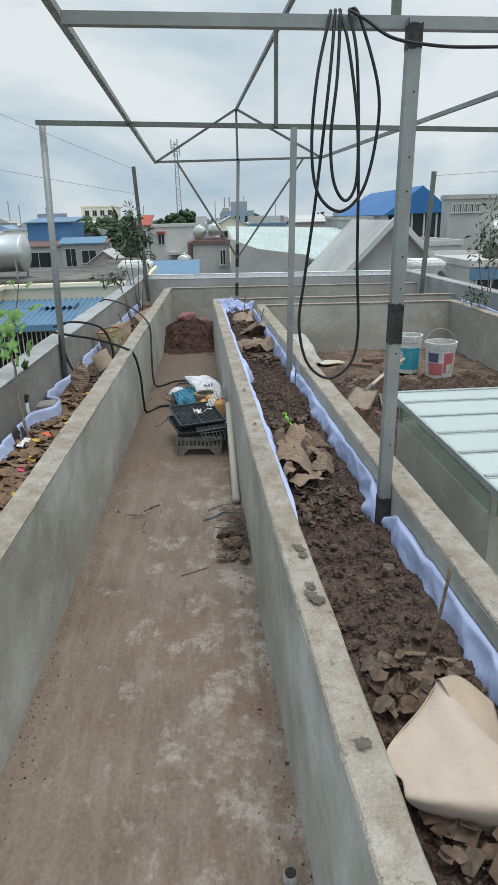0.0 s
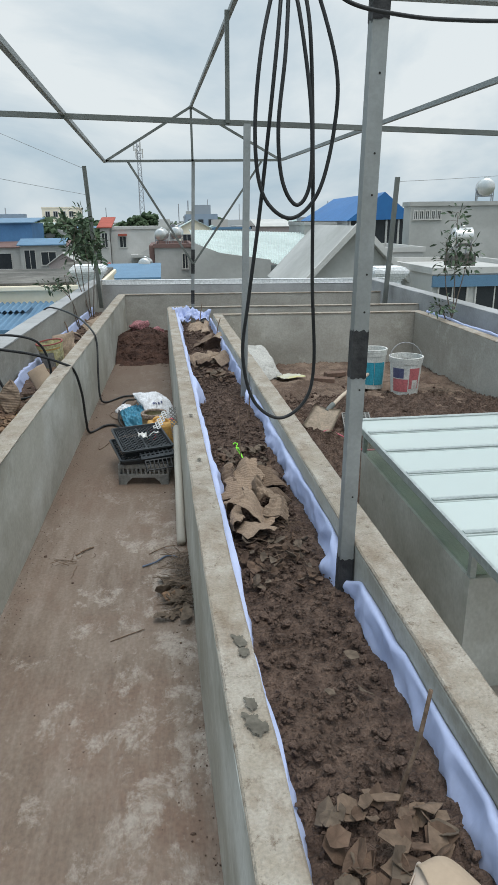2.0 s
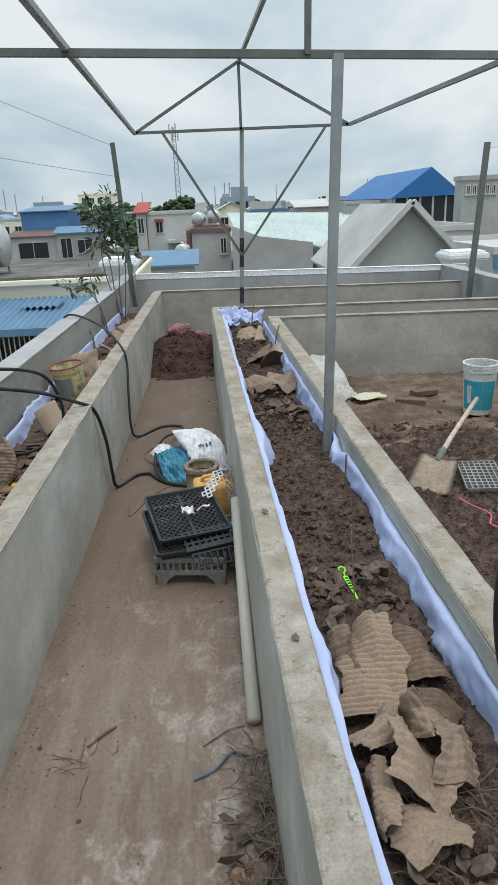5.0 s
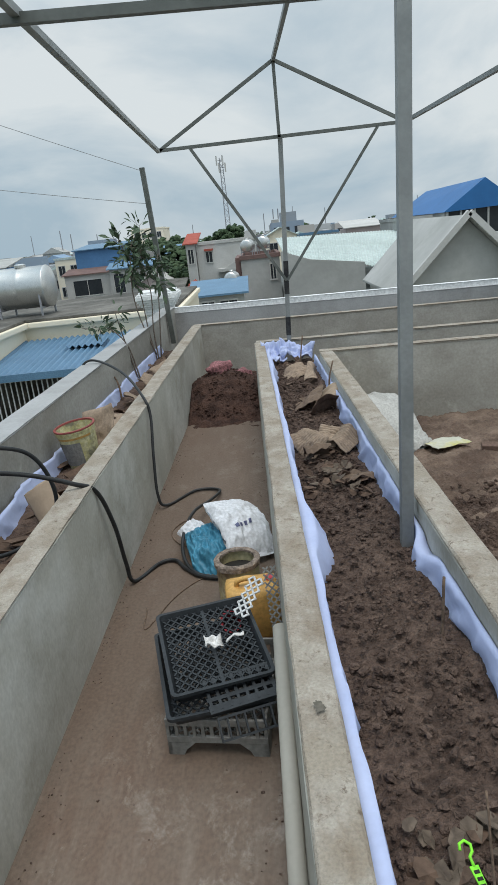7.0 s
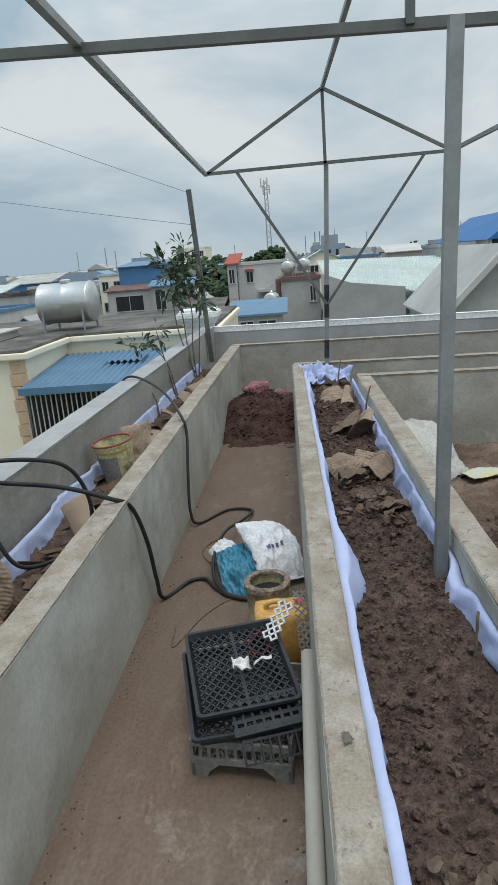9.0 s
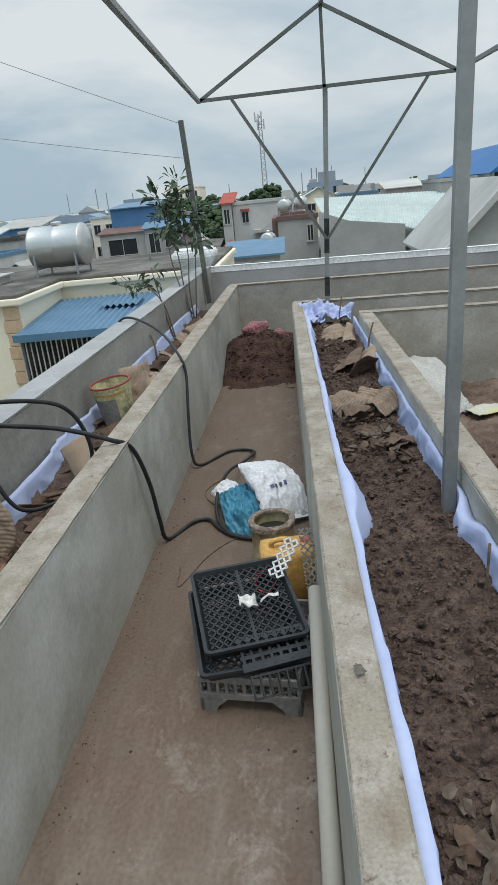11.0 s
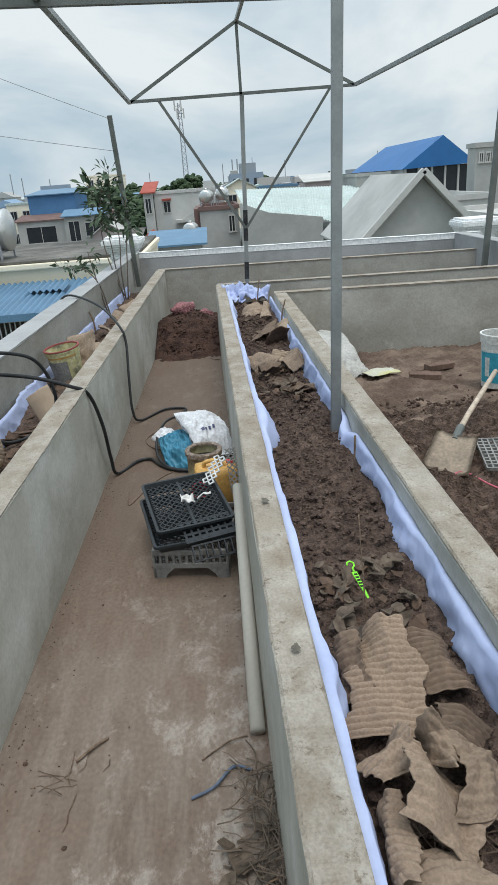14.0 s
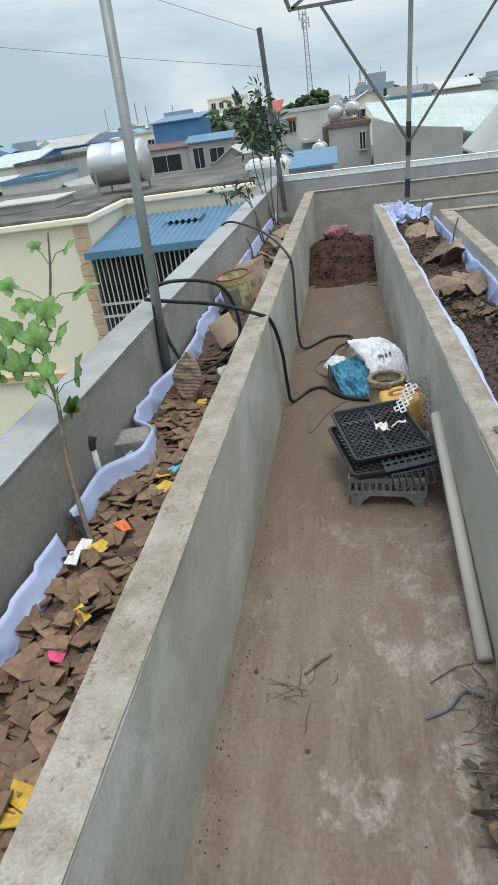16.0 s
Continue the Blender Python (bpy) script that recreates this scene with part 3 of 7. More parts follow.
clod_field("mound_clods", rows, M_SOIL_RED, "loose dark red clods on the earth heap")


def solid(ob, t):
    m = ob.modifiers.new("solidify", "SOLIDIFY")
    m.thickness = t
    m.offset = 0
    return ob


def liner(fx, side, y0, y1, zb, seed, top=0.585, bulges=(), lean=0.04, dips=(), closed=0.0, out=0.010, pl=1.0, fold=0.013, label="white woven liner sheet tucked along the planter wall"):
    """A thin pleated cloth strip beside a wall face x = fx(y); side: +1 when the bed lies at greater x."""
    bm = bmesh.new()
    n = int((y1 - y0) / 0.011)
    g = []
    for i in range(n + 1):
        y = y0 + (y1 - y0) * i / n
        w = noise.noise(Vector((y * 1.9, seed, 0)))
        w2 = noise.noise(Vector((y * 6.0, seed, 5)))
        b = sum(a * math.exp(-((y - c) / s) ** 4) for c, s, a in bulges)
        dip = sum(a * math.exp(-((y - c) / s) ** 2) for c, s, a in dips)
        amp = pl * max(0.0, 0.35 + 1.2 * noise.noise(Vector((y * 1.3, seed, 21))))
        zt = top + 0.012 * w + 0.007 * w2 - dip
        row = []
        for j in range(12):
            k = min(1.0, j / 9)
            ph = y * 2.6 + 3.4 * noise.noise(Vector((y * 1.1, seed, 33))) + 0.35 * k
            saw = ph % 1.0
            saw = saw if saw < 0.82 else (1 - saw) / 0.18 * 0.82
            q = Vector((y * 3.4 + 0.9 * k, k * 1.1, seed))
            crease = 1 - min(1.0, 4.5 * abs(noise.noise(q))) + 0.6 * (1 - min(1.0, 5 * abs(noise.noise(q * 2.3 + Vector((5, 1, 0))))))
            o = lerp(lean, out, k) + b * (1 - closed * max(0.0, k - 0.5) * 2) + 0.012 * w + 0.004 * w2 + 0.026 * amp * saw * (0.10 + 0.90 * k) + fold * math.sin(math.pi * min(1.0, 0.15 + k * 0.85)) * (crease - 0.4) + 0.018 * (1 - k) * noise.noise(Vector((y * 3.2, k * 2, seed)))
            z = lerp(zb - 0.05, zt - 0.014 * amp * saw, k)
            if j > 9:
                o, z = (o * (0.5 if j == 10 else 0.0) if closed else o - 0.004 * (j - 9)), (z - 0.002 * (j - 9) if closed else z - 0.022 * (j - 9) + 0.012)
            row.append(bm.verts.new((fx(y) + side * max(0.003, o), y, z)))
        g.append(row)
    for a, b2 in zip(g, g[1:]):
        for j in range(11):
            bm.faces.new((a[j], a[j + 1], b2[j + 1], b2[j]))
    ob = link("liner_sheet", bm, M_LINER, True)
    solid(ob, 0.0022)
    return tagged(ob, label, "liner")


liner(lambda y: wr_x(y), -1, 0.2, 8.95, 0.45, 1.0, 0.588, lean=0.036, closed=0.3, fold=0.021, bulges=((2.50, 0.13, 0.050), (5.05, 0.13, 0.045), (4.1, 0.12, 0.025), (3.45, 0.10, 0.02), (6.3, 0.12, 0.015), (7.1, 0.10, 0.02)), dips=((2.41, 0.10, 0.075), (5.05, 0.08, 0.03)))
liner(lambda y: wm_x(y) + 0.084, 1, 0.6, 9.25, 0.46, 2.0, 0.630, lean=0.052, out=0.032, pl=0.5, bulges=((5.22, 0.20, 0.065), (8.6, 0.3, 0.03), (3.35, 0.07, 0.03)), closed=0.7, dips=((2.0, 0.35, 0.11), (1.0, 0.55, 0.13)))
liner(lambda y: par_x(y), 1, 1.2, 3.84, 0.38, 3.0, 0.535, lean=0.075, bulges=((2.5, 1.6, 0.035),), label="white woven liner sheet folded along the parapet")
liner(lambda y: par_x(y), 1, 3.97, 10.9, 0.38, 6.0, 0.54, lean=0.06, bulges=((4.15, 0.25, 0.03), (4.53, 0.19, 0.155), (5.70, 0.42, 0.055), (7.0, 0.5, 0.02)),
      label="white woven liner sheet standing in folds along the parapet")
liner(lambda y: 3.40, 1, 5.0, 8.3, 0.55, 8.0, 0.70, label="white liner sheet over the side bed edge")


def sheet(name, w, h, mat, m, label, category, bend=0.0, crumple=0.01, freq=5.0, seed=0, ribs=0.0, thick=0.004, n=26, shape=None, group="", nv=0, taper=None):
    """A bent sheet of paper or board; shape(u, v) adds height, u and v from -1 to 1."""
    bm = bmesh.new()
    g = []
    nv = nv or n
    for i in range(nv + 1):
        row = []
        for j in range(n + 1):
            u, v = 2 * j / n - 1, 2 * i / nv - 1
            p = Vector((u * w * freq + seed, v * h * freq, seed * 1.3))
            z = crumple * (1.1 * noise.noise(p * 0.7) + 1.3 * (0.5 - abs(noise.noise(p * 1.1))) + 0.45 * (0.5 - abs(noise.noise(p * 2.4 + Vector((7, 3, 1)))))) - bend * u * u * w
            if ribs:
                z += ribs * math.sin(v * h * 165)
            if shape:
                z += shape(u, v)
            e = 1 + 0.07 * noise.noise(Vector((math.atan2(v, u) * 2, seed, 1))) if max(abs(u), abs(v)) > 0.9 else 1
            row.append(bm.verts.new((u * w / 2 * e * (taper(v) if taper else 1), v * h / 2 * e, z)))
        g.append(row)
    for i in range(nv):
        for j in range(n):
            bm.faces.new((g[i][j], g[i][j + 1], g[i + 1][j + 1], g[i + 1][j]))
    ob = link(name, bm, mat, True)
    solid(ob, thick)
    ob.matrix_world = m
    return tagged(ob, label, category, group)


# ---- left bed ----
def card_mesh(w, h, seed, mat):
    bm = bmesh.new()
    r = random.Random(seed)
    t = 0.004
    q = [(-w / 2, -h / 2), (w / 2, -h / 2), (w / 2, h / 2), (-w / 2, h / 2)]
    q = [(x + r.uniform(-0.008, 0.008), y + r.uniform(-0.008, 0.008)) for x, y in q]
    c = r.uniform(-0.006, 0.006)
    top = [bm.verts.new((x, y, t + c * (1 if k % 2 else -1))) for k, (x, y) in enumerate(q)]
    bot = [bm.verts.new((x, y, c * (1 if k % 2 else -1))) for k, (x, y) in enumerate(q)]
    bm.faces.new(top)
    bm.faces.new(bot[::-1])
    for k in range(4):
        bm.faces.new((bot[k], bot[(k + 1) % 4], top[(k + 1) % 4], top[k]))
    bmesh.ops.recalc_face_normals(bm, faces=bm.faces)
    me = bpy.data.meshes.new("cardboard_piece")
    bm.to_mesh(me)
    bm.free()
    me.materials.append(mat)
    return me


R = random.Random(11)
CARDS = [card_mesh(R.uniform(0.045, 0.075), R.uniform(0.045, 0.07), i, M_CARD) for i in range(10)]
WETC = [card_mesh(R.uniform(0.045, 0.075), R.uniform(0.045, 0.07), i + 30, M_CARD_WET) for i in range(4)]
TINT = [(M_YELLOWP, "yellow printed"), (M_ORANGEP, "orange printed"), (M_BLUEP, "light blue printed"), (M_WHITEP, "white printed"), (M_PINKP, "pink printed")]
TINTM = [(card_mesh(0.06, 0.045, 50 + i, m), n) for i, (m, n) in enumerate(TINT)]
for i in range(285):
    y = 2.25 + 2.85 * (i + R.random()) / 285
    x = R.uniform(par_x(y) + 0.085, wl_x(y) - 0.14)
    k = R.random()
    if k < 0.075:
        me, lab = TINTM[R.choice((0, 0, 0, 1, 2, 3, 4))]
        lab += " scrap of cardboard among brown pieces"
    elif k < 0.25:
        me, lab = R.choice(WETC), "damp dark piece of cardboard in the planter bed"
    else:
        me, lab = R.choice(CARDS), "small cut piece of brown cardboard in the planter bed"
    ob = new("cardboard_piece", me)
    ob.matrix_world = pose(x, y, left_z(x, y) + 0.022 + R.uniform(0, 0.024), R.gauss(0, 14), R.gauss(0, 14), R.uniform(0, 360))
    tagged(ob, lab, "cardboard", "cardboard mulch")
bm = bmesh.new()


def loose_card(bm, x, y, z, w, h, tilt):
    m = pose(x, y, z, R.gauss(0, tilt), R.gauss(0, tilt), R.uniform(0, 360))
    vs = add_box(bm, -w / 2, w / 2, -h / 2, h / 2, 0, 0.004)
    for v in vs:
        v.co = m @ v.co


for i in range(950):
    y = R.uniform(0.0, 5.2)
    x = R.uniform(par_x(y) + 0.06, wl_x(y) - 0.13)
    loose_card(bm, x, y, left_z(x, y) + R.uniform(0.0, 0.026), R.uniform(0.04, 0.075), R.uniform(0.04, 0.065), 13)
tagged(link("cardboard_mulch", bm, M_CARD), "layer of cut brown cardboard pieces under the top ones", "cardboard", kind="stuff")
bm = bmesh.new()
for i in range(110):
    y = R.uniform(5.0, 10.6)
    x = R.uniform(par_x(y) + 0.06, wl_x(y) - 0.14)
    loose_card(bm, x, y, left_z(x, y) + R.uniform(0.0, 0.03), R.uniform(0.04, 0.16), R.uniform(0.04, 0.11), 16)
tagged(link("cardboard_mulch", bm, M_CARD_WET), "torn damp cardboard scattered on soil", "cardboard", kind="stuff")
for i, (x, y, w, h, rx, ry, rz) in enumerate([(-0.80, 7.15, 0.20, 0.24, 30, -20, 20), (-0.78, 7.6, 0.24, 0.2, 15, 10, 60), (-0.82, 8.2, 0.22, 0.25, -10, 20, 10), (-0.80, 8.9, 0.2, 0.22, 25, 0, 80),
                                              (-0.78, 9.5, 0.22, 0.2, 10, -20, 30)]):
    sheet("cardboard_sheet", w, h, M_CARD_PALE, pose(x, y, 0.50, rx, ry, rz), "torn flap of brown cardboard in the planter", "cardboard", crumple=0.03, seed=i + 3, n=12, group="cardboard flaps")
sheet("cardboard_fin", 0.15, 0.24, M_CARD_PALE, pose(-0.945, 5.08, 0.60, 84, 8, -4), "upright flap of torn corrugated cardboard", "cardboard", bend=0.06, crumple=0.02, ribs=0.0011, seed=5, n=16, nv=84, taper=lambda v: max(0.10, 1 - 0.80 * abs(v + 0.1) ** 2.0))
sheet("cardboard_fin", 0.16, 0.2, M_CARD_WET, pose(-0.99, 5.10, 0.49, 30, 20, -30), "torn corrugated cardboard lying on soil", "cardboard", bend=0.1, crumple=0.03, ribs=0.0025, seed=9, n=14, nv=60)
sheet("cardboard_roll", 0.16, 0.17, M_KRAFT_DK, pose(-0.89, 5.90, 0.56, 66, -28, 4), "half curled flap of smooth brown cardboard", "cardboard", bend=0.14, crumple=0.004, seed=6, n=20)
sheet("grey_scrap", 0.10, 0.12, M_STEEL, pose(-0.80, 5.36, 0.47, 35, 10, 30), "crumpled grey plastic scrap on the soil", "scrap", crumple=0.04, seed=8, n=12)
sheet("cardboard_flap", 0.24, 0.3, M_CARD_PALE, pose(-0.835, 6.98, 0.60, 62, -12, -18), "pale cardboard flap leaning behind the pail", "cardboard", crumple=0.03, seed=12, n=14)


def lathe(bm, prof, seg=28, m=None, closed=False):
    """Rings from (radius, z) pairs."""
    rings = []
    for r, z in prof:
        rings.append([bm.verts.new((r * math.cos(2 * math.pi * k / seg), r * math.sin(2 * math.pi * k / seg), z)) for k in range(seg)])
    for a, b in zip(rings, rings[1:]):
        for k in range(seg):
            bm.faces.new((a[k], a[(k + 1) % seg], b[(k + 1) % seg], b[k]))
    if closed:
        for k in range(seg):
            bm.faces.new((rings[-1][k], rings[-1][(k + 1) % seg], rings[0][(k + 1) % seg], rings[0][k]))
    else:
        bm.faces.new(rings[0][::-1])
        bm.faces.new(rings[-1])
    if m:
        for ring in rings:
            for v in ring:
                v.co = m @ v.co


def pail(name, m, r0, r1, h, mat, label, bands, fill=0.5, handle=None, rim_mat=None):
    """An open tapered pail; bands: (angle from, to, z from, to, material, name)."""
    e = thing(name, m.translation, label, "bucket")
    bm = bmesh.new()
    t = 0.004
    zf = h * fill
    rf = lerp(r0, r1, fill) - t
    lathe(bm, [(r0 - 0.006, 0), (r0, 0.006), (lerp(r0, r1, 0.84), h * 0.84), (lerp(r0, r1, 0.84) + 0.006, h * 0.845), (r1 + 0.004, h * 0.93), (r1 + 0.007, h * 0.935), (r1 + 0.007, h), (r1 - t, h), (rf, zf), (0.004, zf - 0.004)], 32, m)
    part("body", bm, mat, e, smooth=False)
    bm = bmesh.new()
    lathe(bm, [(rf - 0.002, zf - 0.01), (rf - 0.002, zf + 0.004), (rf * 0.5, zf + 0.02), (0.005, zf + 0.012)], 20, m)
    part("contents", bm, M_DARK, e, "dark residue")
    if rim_mat:
        bm = bmesh.new()
        lathe(bm, [(r1 + 0.0075, h * 0.970), (r1 + 0.009, h * 0.985), (r1 + 0.008, h + 0.002), (r1 - 0.005, h + 0.002), (r1 - 0.006, h * 0.970)], 32, m, True)
        part("rim", bm, rim_mat, e, "stained rim")
    for a0, a1, z0, z1, bmat, bname in bands:
        bm = bmesh.new()
        k = 10
        rows = []
        for z in (z0, z1):
            r = lerp(r0, r1, z / h) + 0.0025
            rows.append([bm.verts.new(m @ Vector((r * math.cos(radians(lerp(a0, a1, i / k))), r * math.sin(radians(lerp(a0, a1, i / k))), z))) for i in range(k + 1)])
        for i in range(k):
            bm.faces.new((rows[0][i], rows[0][i + 1], rows[1][i + 1], rows[1][i]))
        part(bname, bm, bmat, e, "printed label")
    if handle:
        bm = bmesh.new()
        arc = [m @ Vector((r1 * 1.04 * math.cos(math.pi * i / 12), handle[0] * math.sin(math.pi * i / 12), h * 0.92 + handle[1] * math.sin(math.pi * i / 12))) for i in range(13)]
        add_tube(bm, arc, 0.004, 6)
        part("handle", bm, M_WIRE, e, "wire bail handle")
    return e


pail("paint_pail", pose(-0.915, 6.82, 0.42, 4, -6, 0), 0.098, 0.122, 0.28, M_PAILY, "yellow floral paint pail with a red rim standing in the planter",
     [(200, 290, 0.05, 0.2, M_STONE, "label"), (215, 330, 0.222, 0.245, M_OCHRE, "stripe")], 0.62, None, M_RIMRED)
bm = bmesh.new()
add_tube(bm, [(-1.185, 4.33, 0.42), (-1.19, 4.33, 0.60)], 0.014, 12)
e = thing("pipe_stub", (-1.185, 4.33, 0.42), "white pipe stub with a black cap beside the parapet", "pipe")
part("pipe", bm, M_WHITEPL, e, smooth=True)
bm = bmesh.new()
add_tube(bm, [(-1.19, 4.33, 0.60), (-1.19, 4.33, 0.625), (-1.18, 4.34, 0.65)], 0.017, 10)
part("cap", bm, M_PRIMER, e, "black rubber cap")
bm = bmesh.new()
add_box(bm, -0.09, 0.09, -0.07, 0.07, 0, 0.11, 0.012)
for v in bm.verts:
    v.co += 0.012 * noise.noise_vector(v.co * 12)
ob = link("stone_block", bm, M_STONE)
ob.matrix_world = pose(-1.115, 4.63, 0.40, 3, -2, 8)
tagged(ob, "rough grey stone block wedged behind the liner", "stone")

# ---- grape vine ----
V = thing("grape_vine", (-1.12, 3.95, 0.42), "young grape vine with broad lobed green leaves", "plant")
bm = bmesh.new()
stem = spline([(-1.06, 3.86, 0.42), (-1.10, 3.92, 0.55), (-1.15, 4.02, 0.72), (-1.165, 4.10, 0.90), (-1.20, 4.16, 1.03), (-1.16, 4.2, 1.18), (-1.12, 4.22, 1.33), (-1.10, 4.24, 1.46)], 6)
add_tube(bm, stem, 0.011, 8, r2=0.003)
part("stem", bm, M_BARK, V, smooth=True)
bm = bmesh.new()
add_tube(bm, [(-1.04, 3.80, 0.40), (-1.10, 3.9, 0.47), (-1.13, 3.93, 0.54)], 0.020, 8, r2=0.010)
part("root_collar", bm, M_PRIMER, V, "dark wet stump")


def lobed(bm, m, s, seed):
    r = random.Random(seed)
    n = 60
    c = bm.verts.new(m @ Vector((0, 0.0, 0)))
    ring = []
    for k in range(n):
        a = 2 * math.pi * k / n
        rad = s * (0.70 + 0.15 * math.cos(5 * (a - math.pi / 2)) + 0.045 * math.cos(20 * a + seed) + 0.05 * math.cos(3 * a + seed * 2)) * (0.55 if abs(a - 1.5 * math.pi) < 0.25 else 1)
        ring.append(bm.verts.new(m @ Vector((rad * math.cos(a), rad * math.sin(a) + s * 0.45, -0.22 * rad * rad / s + 0.1 * rad * math.sin(3 * a)))))
    for k in range(n):
        bm.faces.new((c, ring[k], ring[(k + 1) % n]))


R = random.Random(21)
for i, (x, y, z, s, rx, rz) in enumerate([(-1.26, 4.2, 1.30, 0.055, 30, 70), (-1.05, 4.22, 1.26, 0.06, 20, -70), (-1.06, 4.24, 1.40, 0.04, 40, -60), (-1.14, 4.2, 1.42, 0.03, 40, 30), (-1.22, 4.18, 1.22, 0.05, 45, 40),
                                          (-1.14, 4.12, 1.20, 0.065, 60, -10), (-1.28, 4.15, 1.14, 0.07, 55, 60), (-1.34, 4.15, 1.06, 0.075, 65, 80), (-1.17, 4.08, 1.12, 0.07, 65, 20), (-1.11, 4.1, 1.13, 0.06, 50, -50),
                                          (-1.24, 4.08, 1.04, 0.065, 70, 30), (-1.15, 4.04, 1.02, 0.06, 75, -20), (-1.08, 4.1, 0.99, 0.07, 70, -60), (-1.20, 4.05, 0.97, 0.045, 80, 0), (-1.08, 4.02, 0.90, 0.05, 85, -110),
                                          (-1.13, 4.02, 0.93, 0.05, 80, -60), (-1.40, 4.2, 1.16, 0.06, 50, 90), (-1.36, 4.1, 1.00, 0.06, 60, 60)]):
    bm = bmesh.new()
    lobed(bm, pose(x, y, z, rx, R.uniform(-20, 20), rz), s * 1.08, i)
    ob = part("leaf", bm, M_VINE, V, smooth=True)
    bm = bmesh.new()
    near = min(stem, key=lambda p: (p - Vector((x, y, z - 0.05))).length)
    add_tube(bm, [near, (near + Vector((x, y, z))) / 2 + Vector((0, 0, 0.015)), (x, y, z)], 0.0018, 5)
    part("leaf_stalk", bm, M_VINE, V)

# ---- corridor ----
def hose(name, pts, r, label, mat=M_RUBBER, n=14, cat="hose"):
    bm = bmesh.new()
    add_tube(bm, spline(pts, n), r, 10)
    return tagged(link(name, bm, mat, True), label, cat)


hose("garden_hose", [(-1.22, 5.50, 0.90), (-1.10, 5.56, 0.86), (-0.86, 5.66, 0.79), (-0.66, 5.72, 0.70), (-0.585, 5.80, 0.62), (-0.55, 5.88, 0.40), (-0.548, 5.96, 0.15), (-0.53, 6.0, 0.016), (-0.42, 6.18, 0.014),
                     (-0.33, 6.20, 0.014), (-0.26, 6.09, 0.014), (-0.16, 5.985, 0.016), (0.0, 5.925, 0.016)], 0.011, "black rubber hose hanging over the planter wall onto the floor")
hose("garden_hose", [(-1.30, 8.2, 0.70), (-1.22, 8.3, 0.835), (-1.08, 8.25, 0.84), (-0.80, 7.8, 0.80), (-0.60, 7.35, 0.72), (-0.545, 7.25, 0.60), (-0.538, 7.1, 0.35), (-0.53, 7.0, 0.10), (-0.48, 7.02, 0.016), (-0.30, 7.25, 0.014),
                     (-0.13, 7.2, 0.02), (-0.17, 6.96, 0.05), (-0.245, 6.60, 0.13), (-0.288, 6.36, 0.10), (-0.278, 6.18, 0.045), (-0.205, 6.03, 0.02), (-0.08, 5.955, 0.018), (0.04, 5.95, 0.016)], 0.010, "black rubber hose draped across both walls to the bag")
hose("garden_hose", [(-1.20, 5.46, 0.95), (-1.04, 5.50, 0.98), (-0.84, 5.66, 0.90), (-0.77, 5.74, 0.72), (-0.78, 5.72, 0.55), (-0.90, 5.58, 0.47), (-1.02, 5.45, 0.50), (-1.10, 5.44, 0.64), (-1.14, 5.46, 0.80)], 0.010, "loop of black hose around the round post")
hose("thin_cable", [(-1.135, 5.36, 0.90), (-1.15, 5.36, 0.62), (-1.14, 5.34, 0.44)], 0.007, "black cable dropping along the parapet", cat="cable")
hose("thin_wire", [(-0.42, 5.72, 0.005), (-0.40, 5.55, 0.004), (-0.30, 5.8, 0.004), (-0.2, 5.95, 0.004), (-0.1, 6.02, 0.004)], 0.003, "thin brown wire on the floor", M_TWIG, cat="wire")
hose("thin_wire", [(-0.22, 6.6, 0.005), (-0.32, 6.75, 0.006), (-0.40, 6.6, 0.005), (-0.33, 6.42, 0.005), (-0.2, 6.36, 0.005)], 0.004, "small loop of brown wire on the floor", M_TWIG, cat="wire")
bm = bmesh.new()
add_tube(bm, [(0.236, 3.735, 0.029), (0.240, 4.95, 0.345)], 0.026, 18)
ob = tagged(link("pvc_pipe", bm, M_PVC, True), "long grey plastic pipe leaning along the planter wall", "pipe")


def lattice(bm, w, h, z, t, pitch, bar_w, ang=45):
    """Diagonal bars clipped to a w by h rectangle round the origin."""
    for sgn in (1, -1):
        d = Vector((math.cos(radians(ang)), sgn * math.sin(radians(ang))))
        nrm = Vector((-d.y, d.x))
        k = -int((w + h) / pitch)
        while k * pitch < w + h:
            o = nrm * (k * pitch)
            ts = []
            lo, hi = -9.0, 9.0
            for ax, lim in ((0, w / 2), (1, h / 2)):
                if abs(d[ax]) > 1e-6:
                    a, b = sorted(((-lim - o[ax]) / d[ax], (lim - o[ax]) / d[ax]))
                    lo, hi = max(lo, a), min(hi, b)
            if hi - lo > 0.01:
                p, q = o + d * lo, o + d * hi
                sdv = nrm * (bar_w / 2)
                vs = [bm.verts.new((*c, zz)) for zz in (z, z + t) for c in (p - sdv, q - sdv, q + sdv, p + sdv)]
                for f in ((3, 2, 1, 0), (4, 5, 6, 7), (0, 1, 5, 4), (1, 2, 6, 5), (2, 3, 7, 6), (3, 0, 4, 7)):
                    bm.faces.new([vs[i] for i in f])
            k += 1


def place(ob_list, m):
    for ob in ob_list:
        ob.data.transform(m)


